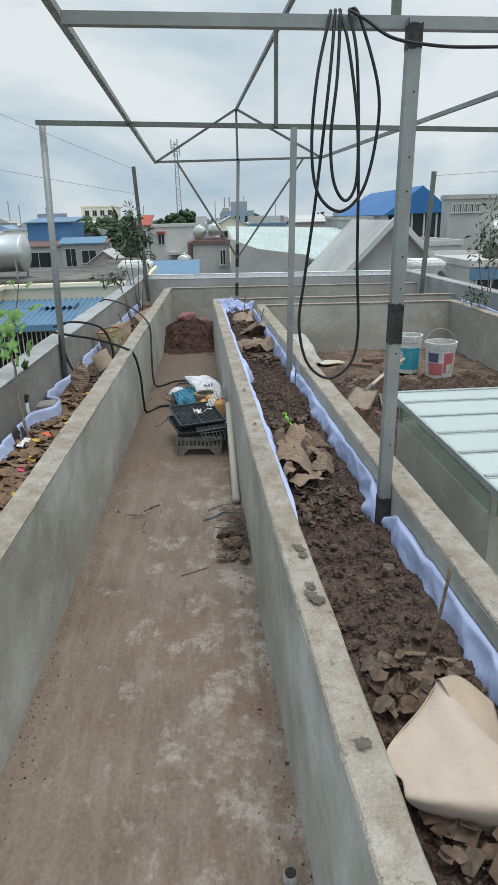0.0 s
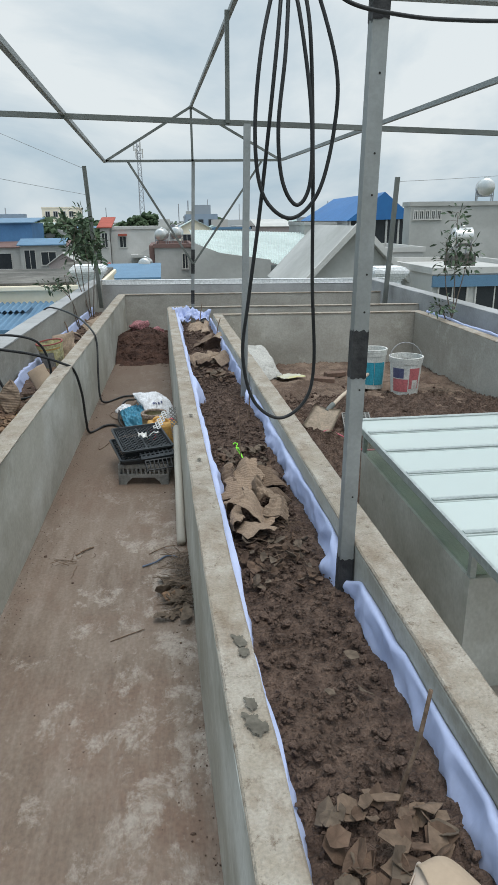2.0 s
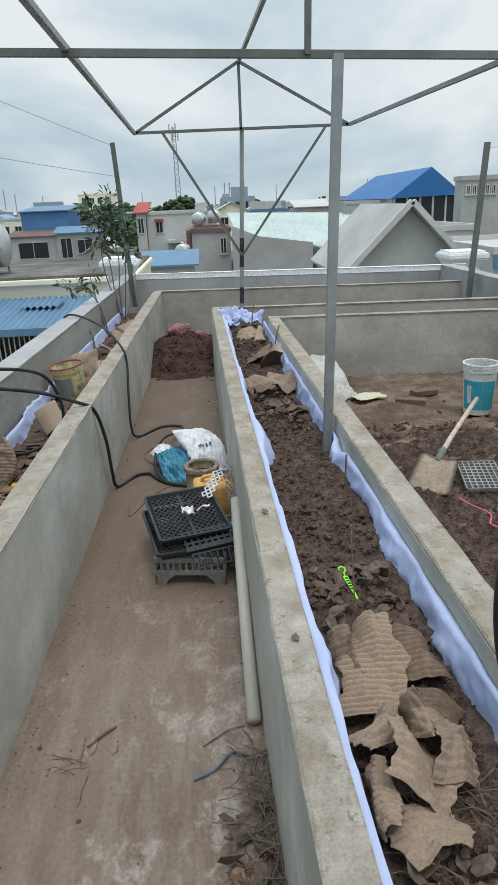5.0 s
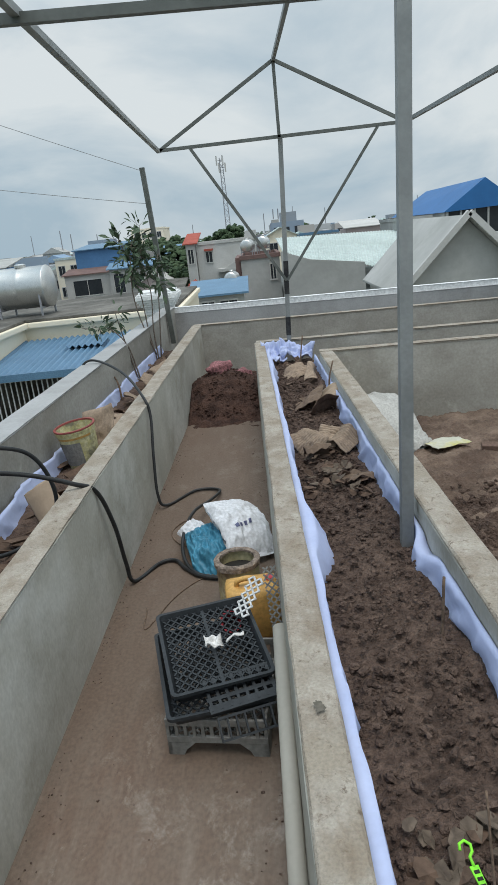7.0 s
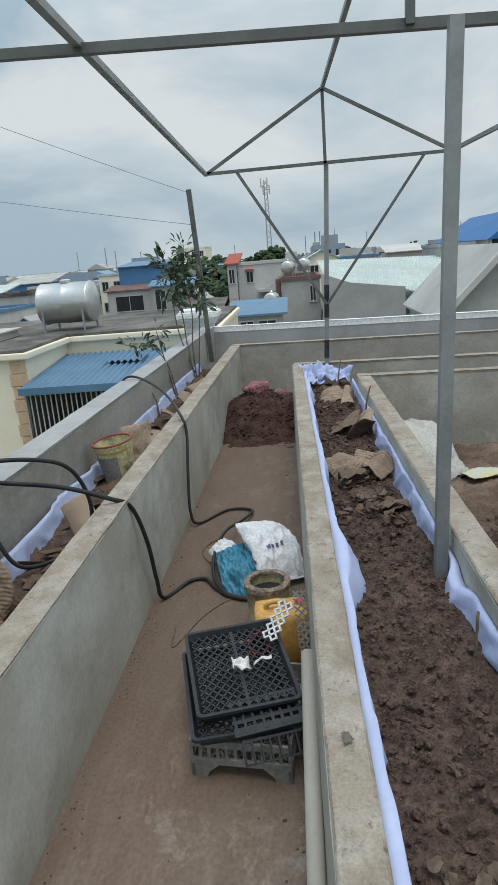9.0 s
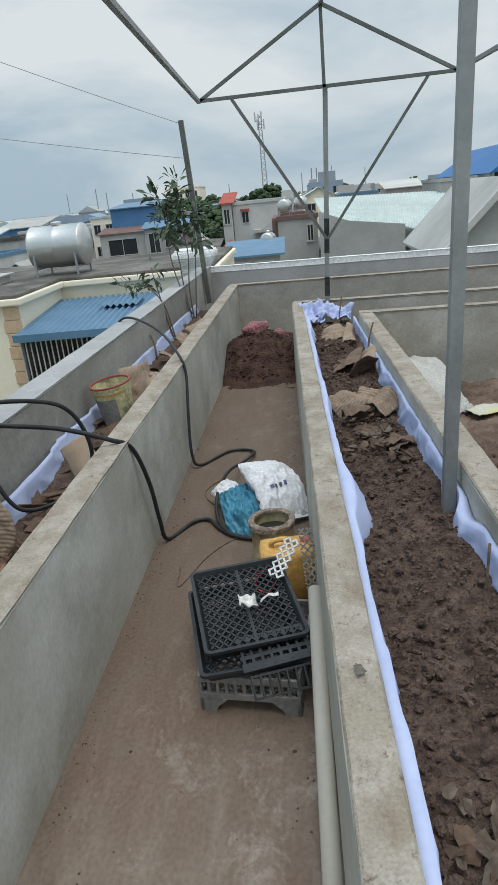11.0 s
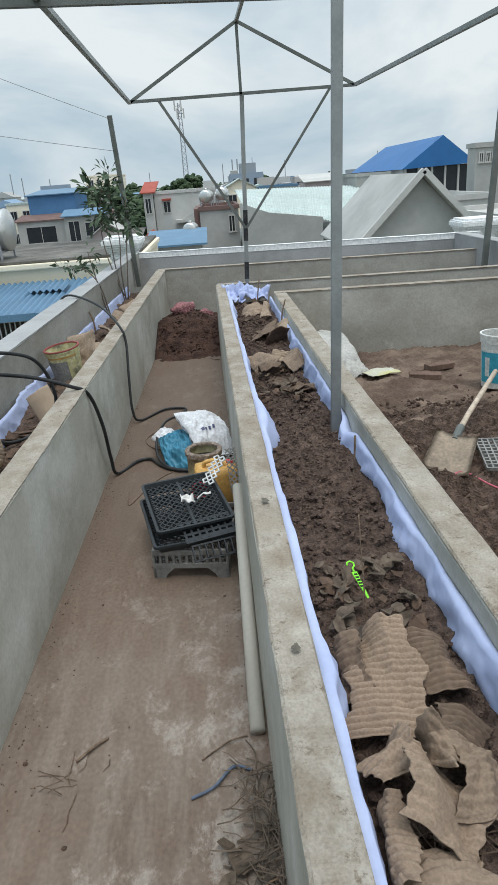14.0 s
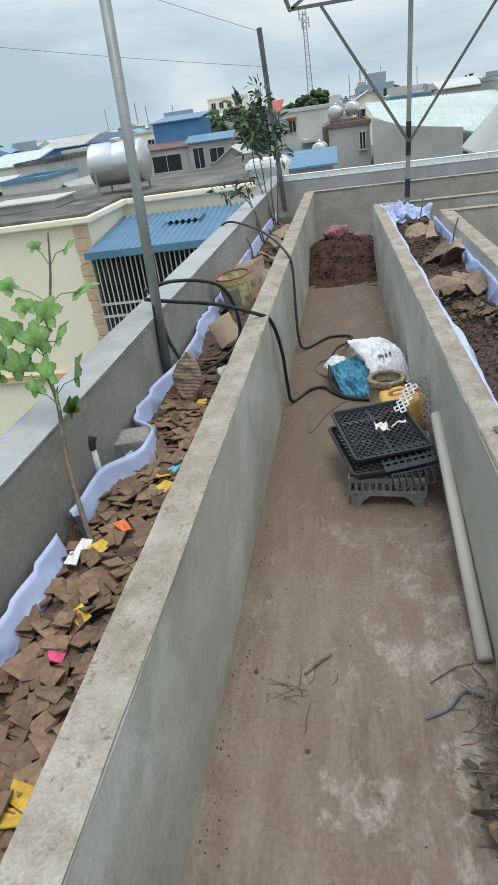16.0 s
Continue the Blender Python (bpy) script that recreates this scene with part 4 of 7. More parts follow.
def tray(m, w, h, d, label, lip=0.013, corner=0.024):
    """A shallow plastic tray: rounded flange, sloping solid sides and a recessed lattice floor."""
    e = thing("plastic_tray", m.translation, label, "tray", "stacked crates")
    made = []

    def outline(hw, hh, c):
        out = []
        for cx, cy, a0 in ((hw - c, hh - c, 0), (-hw + c, hh - c, 90), (-hw + c, -hh + c, 180), (hw - c, -hh + c, 270)):
            for k in range(6):
                a = radians(a0 + 18 * k)
                out.append((cx + c * math.cos(a), cy + c * math.sin(a)))
        return out

    bm = bmesh.new()
    a, b = outline(w / 2, h / 2, corner), outline(w / 2 - lip, h / 2 - lip, corner * 0.7)
    f = outline(w / 2 - lip - 0.014, h / 2 - lip - 0.014, corner * 0.6)
    g = outline(w / 2 - lip - 0.030, h / 2 - lip - 0.030, corner * 0.5)
    rings = [[bm.verts.new((x, y, z)) for x, y in o] for o, z in ((a, d - 0.012), (a, d), (b, d), (f, 0.012), (g, 0.012), (g, 0.004), (f, 0.0), (b, d - 0.006), (a, d - 0.012))]
    for p, q in zip(rings, rings[1:]):
        for k in range(24):
            bm.faces.new((p[k], p[(k + 1) % 24], q[(k + 1) % 24], q[k]))
    bmesh.ops.remove_doubles(bm, verts=bm.verts, dist=0.0002)
    made.append(part("frame", bm, M_BLACKPL, e))
    bm = bmesh.new()
    iw, ih = w - 2 * lip - 0.055, h - 2 * lip - 0.055
    lattice(bm, iw + 0.03, ih + 0.03, d - 0.020, 0.006, 0.026, 0.006, 52)
    add_box(bm, -0.006, 0.006, -ih / 2 - 0.015, ih / 2 + 0.015, d - 0.021, d - 0.0125)
    made.append(part("lattice_floor", bm, M_BLACKPL, e))
    place(made, m)
    return e


def footed_crate(m, w, h, d, label):
    """A slotted crate on four corner feet with arched gaps between them."""
    e = thing("plastic_crate", m.translation, label, "crate", "stacked crates")
    made = []
    t = 0.012
    bm = bmesh.new()
    for x0, x1, y0, y1 in ((-w / 2, w / 2, -h / 2, -h / 2 + t), (-w / 2, w / 2, h / 2 - t, h / 2), (-w / 2, -w / 2 + t, -h / 2 + t, h / 2 - t), (w / 2 - t, w / 2, -h / 2 + t, h / 2 - t)):
        add_box(bm, x0, x1, y0, y1, d - 0.028, d, 0.003)
        add_box(bm, x0, x1, y0, y1, 0.052, 0.078, 0.002)
        n = max(3, int(max(x1 - x0, y1 - y0) / 0.032))
        for i in range(n + 1):
            if x1 - x0 > y1 - y0:
                c = lerp(x0, x1 - t, i / n)
                add_box(bm, c, c + t, y0 + 0.002, y1 - 0.002, 0.07, d - 0.02)
            else:
                c = lerp(y0, y1 - t, i / n)
                add_box(bm, x0 + 0.002, x1 - 0.002, c, c + t, 0.07, d - 0.02)
    made.append(part("frame", bm, M_GREYPL, e))
    for sx in (-1, 1):
        for sy in (-1, 1):
            bm = bmesh.new()
            for along, wide in ((0, 0.10), (1, 0.09)):
                p = [(0, 0), (wide * 0.55, 0), (wide * 0.66, 0.022), (wide, 0.052), (0, 0.052)]
                lo = [bm.verts.new((sx * (w / 2 - (u if not along else 0.0)), sy * (h / 2 - (u if along else 0.0)), z)) for u, z in p]
                hi = [bm.verts.new((sx * (w / 2 - (u if not along else 0.014)), sy * (h / 2 - (u if along else 0.014)), z)) for u, z in p]
                bm.faces.new(lo)
                bm.faces.new(hi[::-1])
                for k in range(5):
                    bm.faces.new((lo[k], hi[k], hi[(k + 1) % 5], lo[(k + 1) % 5]))
            made.append(part("foot", bm, M_GREYPL, e))
    bm = bmesh.new()
    lattice(bm, w - 0.03, h - 0.03, 0.056, 0.006, 0.032, 0.007)
    made.append(part("lattice_floor", bm, M_GREYPL, e))
    place(made, m)
    return e


footed_crate(pose(0.022, 4.965, 0.0, 0, 0, -8), 0.36, 0.48, 0.15, "dusty grey plastic crate on feet at the stack bottom")
tray(pose(-0.036, 4.985, 0.153, -1, 1, 13), 0.385, 0.55, 0.045, "black lattice plastic tray stacked crookedly on the crate")
tray(pose(-0.024, 5.02, 0.215, 4.0, -1, 14), 0.375, 0.49, 0.055, "black lattice plastic tray on top of the stack")
# slotted panel and a broken ribbed edge on the front of the stack
bm = bmesh.new()
for i in range(8):
    add_box(bm, -0.13 + i * 0.0325, -0.13 + i * 0.0325 + 0.011, -0.065, 0.065, 0, 0.010)
for j, y0 in enumerate((-0.075, -0.026, 0.014, 0.055)):
    add_box(bm, -0.135, 0.115, y0, y0 + (0.034 if j == 0 else 0.016), 0.001, 0.009)
ob = tagged(link("broken_grate", bm, M_BLACKPL), "broken black slotted plastic panel lying across the trays", "panel")
ob.matrix_world = pose(0.095, 4.80, 0.218, 14, -2, 16)
bm = bmesh.new()
add_box(bm, -0.11, 0.11, -0.004, 0.004, 0, 0.012)
add_box(bm, -0.11, 0.11, -0.075, -0.067, 0, 0.012)
for i in range(8):
    add_box(bm, -0.11 + i * 0.0305, -0.11 + i * 0.0305 + 0.006, -0.067, -0.004, 0.001, 0.016)
ob = tagged(link("broken_edge", bm, M_BLACKPL), "snapped ribbed edge of a black tray hanging off the stack", "panel")
ob.matrix_world = pose(0.11, 4.715, 0.19, 48, 0, 17)
for i, (x, y, z, mm, s, rx, rz, w, h) in enumerate([(0.125, 5.20, 0.335, M_WHITEPL, 0.024, 38, -38, 0.075, 0.17), (0.222, 5.25, 0.30, M_GREYPL, 0.022, 58, 8, 0.055, 0.24)]):
    bm = bmesh.new()
    lattice(bm, w, h, 0, 0.006, s, 0.007)
    ob = tagged(link("lattice_scrap", bm, mm), ("white" if i == 0 else "grey") + " piece of broken plastic lattice on the trays", "scrap")
    ob.matrix_world = pose(x, y, z, rx, 0, rz)
sheet("paper_scrap", 0.065, 0.045, M_WHITEP, pose(-0.01, 4.98, 0.292, 5, 3, 20), "crumpled white paper scrap on the tray", "paper", crumple=0.03, freq=14, seed=4, n=10)
sheet("paper_scrap", 0.07, 0.016, M_WHITEP, pose(0.07, 4.99, 0.292, 5, -3, 10), "strip of white paper on the tray", "paper", crumple=0.02, freq=14, seed=6, n=8)
# paint tin
T = thing("paint_tin", (0.056, 5.68, 0), "yellow paint tin crusted with dried paint", "tin")
bm = bmesh.new()
lathe(bm, [(0.098, 0), (0.102, 0.006), (0.102, 0.24), (0.108, 0.247), (0.108, 0.262), (0.098, 0.262), (0.094, 0.20), (0.01, 0.195)], 36, pose(0.056, 5.68, 0))
part("body", bm, M_TIN, T)
bm = bmesh.new()
lathe(bm, [(0.111, 0.238), (0.112, 0.262), (0.107, 0.268), (0.084, 0.266), (0.082, 0.255), (0.10, 0.25)], 36, pose(0.056, 5.68, 0), True)
for v in bm.verts:
    v.co += 0.004 * noise.noise_vector(v.co * 30)
part("rim", bm, M_PAINTRIM, T, "thick dried paint crust on the rim")
bm = bmesh.new()
lathe(bm, [(0.090, 0.19), (0.090, 0.205), (0.01, 0.204)], 24, pose(0.056, 5.68, 0))
part("contents", bm, M_DARK, T, "dark dried paint")
# jerrycan on its side
J = thing("jerrycan", (0.125, 5.445, 0), "ochre yellow plastic jerrycan lying behind the crates", "jerrycan")
bm = bmesh.new()
add_box(bm, -0.12, 0.12, -0.085, 0.085, 0, 0.255, 0.035)
bmesh.ops.transform(bm, matrix=pose(0.125, 5.455, 0.0, 0, 0, 6), verts=bm.verts)
part("body", bm, M_OCHRE, J, smooth=True)
bm = bmesh.new()
add_tube(bm, spline([(0.06, 5.435, 0.245), (0.07, 5.425, 0.285), (0.13, 5.43, 0.29), (0.18, 5.44, 0.245)], 6), 0.012, 8)
part("handle", bm, M_OCHRE, J, smooth=True)
bm = bmesh.new()
add_tube(bm, [(0.205, 5.475, 0.23), (0.205, 5.475, 0.266)], 0.02, 12)
part("cap", bm, M_RED, J)
bm = bmesh.new()
lathe(bm, [(0.03, 0), (0.042, 0.075), (0.046, 0.078), (0.046, 0.084), (0.038, 0.084), (0.028, 0.01), (0.005, 0.01)], 20, pose(0.03, 5.285, 0.165, 50, 10, 0))
tagged(link("red_cup", bm, M_RED), "red plastic cup tipped on the tray edge", "cup")


def lump(name, c, size, mat, label, cat, seed, amp=0.35, freq=3.0, sub=4):
    bm = bmesh.new()
    bmesh.ops.create_icosphere(bm, subdivisions=sub, radius=1.0)
    for v in bm.verts:
        p = v.co * freq * 0.5 + Vector((seed, seed * 2, 0))
        k = 1 + amp * noise.noise(p * 0.8) - amp * 0.5 * abs(noise.noise(p * 1.3)) + amp * 0.16 * max(0, 1 - 6 * abs(noise.noise(p * 2.2)))
        z = max(v.co.z, -0.45)
        v.co = Vector((v.co.x * size[0] * k, v.co.y * size[1] * k, (z * k + 0.45) * size[2]))
        v.co.z = max(v.co.z, 0.0)
    ob = link(name, bm, mat, True)
    ob.matrix_world = pose(*c)
    return tagged(ob, label, cat)


def pillow(name, c, size, mat, label, seed, wrinkle=0.02, droop=0.0, n=44):
    """A slumped woven sack: two faces sewn at the rim, with creases."""
    m = pose(*c)

    def at(u, v, s):
        f = max(0.0, (1 - u ** 4) * (1 - v ** 4)) ** 0.5
        p = Vector((u * 2.2, v * 2.2, seed + (0 if s > 0 else 9)))
        cr = 0.5 - abs(noise.noise(p * 0.9 + Vector((0.6 * noise.noise(p * 1.7), 0, 0)))) * 1.8
        cr2 = 0.4 - abs(noise.noise(p * 2.1)) * 1.6
        pinch = 1 - 0.10 * abs(v) ** 3 + 0.05 * noise.noise(Vector((v * 3, seed, s)))
        z = s * size[2] * f * (0.75 + 0.35 * noise.noise(p * 0.6)) + (wrinkle * cr + 0.5 * wrinkle * cr2) * s - droop * v * v
        return m @ Vector((u * size[0] * pinch, v * size[1] * (1 - 0.06 * u * u), max(z, -size[2] * 0.5)))

    bm = bmesh.new()
    for s in (1, -1):
        g = [[bm.verts.new(at(2 * j / n - 1, 2 * i / n - 1, s)) for j in range(n + 1)] for i in range(n + 1)]
        for a, b in zip(g, g[1:]):
            for j in range(n):
                q = (a[j], a[j + 1], b[j + 1], b[j])
                bm.faces.new(q if s > 0 else q[::-1])
    bmesh.ops.remove_doubles(bm, verts=bm.verts, dist=0.002)
    return tagged(link(name, bm, mat, True), label, "sack"), at


tagged(pillow("blue_bag", (-0.125, 6.20, 0.075, 14, -14, 12), (0.125, 0.20, 0.075), M_BLUEBAG, "crumpled blue plastic bag on the corridor floor", 3.0, 0.036, 0.03, 60)[0], "crumpled blue plastic bag on the corridor floor", "bag")
sack, at = pillow("cement_sack", (0.055, 6.26, 0.180, 24, 12, 30), (0.150, 0.235, 0.075), M_SACK, "white woven cement sack slumped on the blue bag", 7.0, 0.019, 0.08, 64)
for k in range(4):
    bm = bmesh.new()
    u0, v0 = -0.50 + 0.20 * k, -0.34 + 0.03 * k
    q = [[bm.verts.new(at(u0 + 0.12 * a / 3, v0 + 0.10 * b / 3, 1) + Vector((0, -0.002, 0.004))) for a in range(4)] for b in range(4)]
    for a in range(3):
        for b in range(3):
            bm.faces.new((q[a][b], q[a][b + 1], q[a + 1][b + 1], q[a + 1][b]))
    part("print_bar", bm, M_NAVY, sack, "faded dark blue print")
pillow("bag_tail", (-0.205, 6.36, 0.085, 16, -20, 40), (0.075, 0.13, 0.045), M_SACK, "loose end of the white woven sack", 17.0, 0.02, 0.02, 26)

def torn(name, m, s, mat, label, cat, group, seed):
    """A flat torn scrap with angular edges and one crease."""
    r = random.Random(seed)
    n = r.choice((5, 6, 7, 8))
    rim = []
    for k in range(n):
        a = 2 * math.pi * (k + r.uniform(-0.3, 0.3)) / n
        rad = s * r.uniform(0.34, 0.62)
        rim.append(Vector((rad * math.cos(a) * 1.15, rad * math.sin(a) * 0.9, 0)))
    d, fold, off = r.uniform(0, 6.28), r.uniform(-0.5, 0.7), r.uniform(-0.1, 0.15) * s
    ax = Vector((math.cos(d), math.sin(d), 0))
    bm = bmesh.new()
    top, low = [], []
    for p in [Vector((0, 0, 0)), *rim]:
        q = Vector(p)
        q.z += abs(q.dot(ax) - off) * fold + 0.06 * s * r.uniform(-1, 1)
        top.append(bm.verts.new(q + Vector((0, 0, 0.0025))))
        low.append(bm.verts.new(q))
    for k in range(1, n + 1):
        e = k % n + 1
        bm.faces.new((top[0], top[k], top[e]))
        bm.faces.new((low[0], low[e], low[k]))
        bm.faces.new((top[k], low[k], low[e], top[e]))
    ob = link(name, bm, mat)
    ob.matrix_world = m
    return tagged(ob, label, cat, group)


# debris against the wall
def tangle(name, c, spread, n, mat, label, rr=0.0016, seed=1, length=0.16, zmax=0.06):
    bm = bmesh.new()
    r = random.Random(seed)
    for i in range(n):
        x, y, z = c[0] + r.uniform(-1, 1) * spread[0], c[1] + r.uniform(-1, 1) * spread[1], c[2] + r.random() * zmax
        a = r.uniform(0, 6.28)
        pts = [Vector((x, y, z))]
        for k in range(4):
            a += r.uniform(-0.6, 0.6)
            pts.append(pts[-1] + Vector((math.cos(a), math.sin(a), r.uniform(-0.35, 0.35))) * (length / 4 * r.uniform(0.5, 1.4)))
        for p in pts:
            p.z = max(c[2] + 0.003, p.z)
            p.x = min(p.x, c[0] + spread[0] * 1.15)
        add_tube(bm, pts, rr * r.uniform(0.6, 1.5), 4)
    return tagged(link(name, bm, mat), label, "debris", kind="stuff")


tangle("dry_stalks", (0.245, 3.30, 0.0), (0.045, 0.30), 190, M_STRAW, "dry stalks and roots swept against the wall", seed=3, rr=0.002, length=0.115)
tangle("dry_stalks", (0.63, 2.86, mid_z(0, 2.86)), (0.13, 0.22), 50, M_TWIG, "dark twigs on the planter soil", seed=5, zmax=0.03)
R = random.Random(9)
for i in range(26):
    torn("dry_leaf", pose(R.uniform(0.12, 0.25), R.uniform(2.95, 3.45), 0.02 + R.random() * 0.03, R.gauss(0, 28), R.gauss(0, 28), R.uniform(0, 360)), R.uniform(0.035, 0.075), M_DRYLEAF if i % 6 else M_CARD,
         "dry curled grey-brown leaf on the floor by the wall", "leaf", "dry leaves", 900 + i)
hose("rope", [(0.02, 3.52, 0.006), (0.09, 3.55, 0.012), (0.15, 3.62, 0.008), (0.21, 3.6, 0.01)], 0.005, "short dark blue cord on the floor", M_BLUETW, cat="cord")
hose("floor_twig", [(-0.36, 3.70, 0.008), (-0.31, 3.75, 0.012), (-0.27, 3.79, 0.006)], 0.005, "short brown twig on the screed floor", M_TWIG, cat="twig")
hose("floor_twig", [(0.05, 3.66, 0.005), (0.14, 3.72, 0.012), (0.2, 3.74, 0.008)], 0.003, "thin bent twig beside the pipe", M_TWIG, cat="twig")
hose("floor_twig", [(-0.10, 2.86, 0.004), (-0.02, 2.90, 0.005), (0.05, 2.93, 0.008)], 0.0025, "thin bent twig on the screed floor", M_TWIG, cat="twig")
tangle("floor_straw", (-0.33, 3.62, 0.0), (0.07, 0.05), 9, M_TWIG, "a few curled dry roots on the floor", seed=8, length=0.12, zmax=0.01)
R = random.Random(14)
rows = []
for i in range(950):
    y = 0.9 + 7.8 * R.random() ** 1.2
    edge = R.random()
    x = R.uniform(wl_x(y) + 0.02, wm_x(y) - 0.03) if edge < 0.25 else (wl_x(y) + abs(R.gauss(0, 0.045)) + 0.010 if edge < 0.68 else wm_x(y) - abs(R.gauss(0, 0.05)) - 0.032)
    rows.append((x, y, 0.002, R.uniform(0.0012, 0.0040) if R.random() < 0.975 else R.uniform(0.005, 0.009)))
clod_field("grit", rows, M_SOIL, "scattered dark grit and crumbs on the floor")
bm = bmesh.new()
add_tube(bm, [(0.262, 1.12, -0.01), (0.262, 1.12, 0.06)], 0.021, 16)
e = thing("drain_stub", (0.262, 1.12, 0), "grey pipe stub rising from the floor by the wall", "pipe")
part("pipe", bm, M_GREYPL, e, smooth=True)
bm = bmesh.new()
add_tube(bm, [(0.262, 1.12, 0.058), (0.262, 1.12, 0.064)], 0.016, 14)
part("opening", bm, M_DARK, e)
lump("pink_cloth", (-0.22, 9.86, 0.31, 0, 0, 20), (0.14, 0.10, 0.10), M_PINKCLOTH, "crumpled pink patterned cloth on the earth heap", "cloth", 5, 0.5, 5, 3)
lump("pink_cloth", (0.03, 9.80, 0.27, 0, 0, 70), (0.05, 0.10, 0.06), M_PINKCLOTH, "small pink rag on the earth heap", "cloth", 8, 0.5, 5, 3)

# ---- middle bed ----
def folds(seed, k, a):
    """Height of a crumpled sheet: k straight creases of random lie, amplitude a."""
    r = random.Random(seed)
    cr = []
    for i in range(k):
        t = r.uniform(0, math.pi)
        cr.append((math.cos(t), math.sin(t), r.uniform(-0.7, 0.7), a * r.uniform(0.4, 1.0) * (1 if i % 2 else -1)))
    return lambda u, v: sum(q * (abs(c * u + d * v - o) - 0.5) for c, d, o, q in cr)


def draped(name, rows, mat, label, seed, n=9, rough=0.003, creases=0, depth=0.0):
    """A paper sheet hung over a coarse net of support points."""
    cols = [spline(r, n) for r in rows]
    net = [spline(c, n) for c in zip(*cols)]
    bm = bmesh.new()
    crease = folds(seed, creases, depth)
    out = Vector((-0.25, -0.6, 0.75))
    g = []
    for i, c in enumerate(net):
        u = 2 * i / (len(net) - 1) - 1
        g.append([])
        for j, p in enumerate(c):
            v = 2 * j / (len(c) - 1) - 1
            h = rough * (noise.noise(p * 14 + Vector((seed, 0, 0))) + 3.0 * (0.3 - abs(noise.noise(p * 6 + Vector((0, seed, 0))))))
            g[-1].append(bm.verts.new(p + out * (h + crease(u, v))))
    for a, b in zip(g, g[1:]):
        for j in range(len(a) - 1):
            bm.faces.new((a[j], a[j + 1], b[j + 1], b[j]))
    ob = link(name, bm, mat, True)
    solid(ob, 0.002)
    return tagged(ob, label, "paper")


draped("kraft_cover", [[(0.515, 0.900, 0.520), (0.58, 0.870, 0.495), (0.665, 0.845, 0.475), (0.765, 0.845, 0.46)],
                       [(0.487, 0.872, 0.575), (0.57, 0.824, 0.590), (0.66, 0.795, 0.60), (0.77, 0.80, 0.59)],
                       [(0.488, 0.903, 0.590), (0.565, 0.862, 0.610), (0.665, 0.85, 0.622), (0.75, 0.86, 0.605)],
                       [(0.474, 0.935, 0.588), (0.56, 0.95, 0.622), (0.66, 0.93, 0.645), (0.735, 0.94, 0.605)],
                       [(0.478, 0.988, 0.600), (0.55, 1.03, 0.622), (0.64, 1.03, 0.662), (0.70, 1.03, 0.615)],
                       [(0.580, 1.08, 0.625), (0.615, 1.11, 0.645), (0.648, 1.135, 0.668), (0.675, 1.10, 0.640)],
                       [(0.640, 1.142, 0.648), (0.644, 1.146, 0.655), (0.650, 1.150, 0.660), (0.658, 1.146, 0.650)]],
       M_KRAFT, "large beige kraft paper sheet draped over the bed", 2, 16, 0.005, 8, 0.034)
draped("kraft_cover", [[(0.665, 1.03, 0.625), (0.715, 0.99, 0.60), (0.765, 0.95, 0.54)],
                       [(0.652, 1.12, 0.658), (0.715, 1.10, 0.648), (0.772, 1.05, 0.585)],
                       [(0.648, 1.155, 0.650), (0.712, 1.165, 0.645), (0.782, 1.115, 0.600)],
                       [(0.655, 1.175, 0.60), (0.720, 1.185, 0.60), (0.790, 1.13, 0.55)]],
       M_KRAFT_DK, "folded corner of brown kraft paper by the liner", 8)
HEAPS = [(0.565, 3.365, 0.575, 0.19, 0.36, 6, -12, -12, 1, 4, 0.034, 0.0030), (0.715, 3.42, 0.550, 0.12, 0.22, 4, 14, 6, 11, 3, 0.016, 0.0026), (0.490, 3.42, 0.550, 0.10, 0.18, 8, -48, -14, 6, 4, 0.026, 0.0020),
         (0.705, 3.18, 0.545, 0.13, 0.15, -6, 18, -24, 4, 3, 0.018, 0.0026), (0.515, 3.13, 0.555, 0.14, 0.13, -12, -26, 28, 2, 8, 0.040, 0.0014), (0.600, 3.00, 0.570, 0.18, 0.20, -10, 6, -20, 7, 10, 0.042, 0.0018),
         (0.690, 3.05, 0.560, 0.12, 0.17, 6, 44, 8, 5, 8, 0.036, 0.0016), (0.480, 2.93, 0.555, 0.07, 0.20, -8, -42, 4, 3, 5, 0.026, 0.0026), (0.560, 2.87, 0.535, 0.17, 0.13, -46, -6, 10, 9, 9, 0.034, 0.0016), (0.62, 3.11, 0.585, 0.11, 0.08, 24, 10, -40, 13, 8, 0.040, 0.001)]
for x, y, z, w, h, rx, ry, rz, sd, k, a, rb in HEAPS:
    sheet("crumpled_cardboard", w, h, M_CARD_FOLD if sd not in (11, 6, 4) else M_CARD_HEAP, pose(x, y, z - 0.012, rx, ry, rz), "crumpled corrugated brown cardboard heaped on the soil", "cardboard", bend=0.12, crumple=0.008, freq=9, seed=sd, ribs=rb * 1.5, n=44, nv=150, group="crumpled cardboard",
          shape=folds(sd, k, a), taper=lambda v, sd=sd: (0.50 + 0.50 * min(1.0, (1 - v) * 1.1)) * (1 + 0.10 * math.sin(7 * v + sd) + 0.05 * math.sin(19 * v + sd * 2)) if sd == 1 else 0.92 + 0.13 * math.sin(4.3 * v + sd) + 0.05 * math.sin(17 * v + sd))
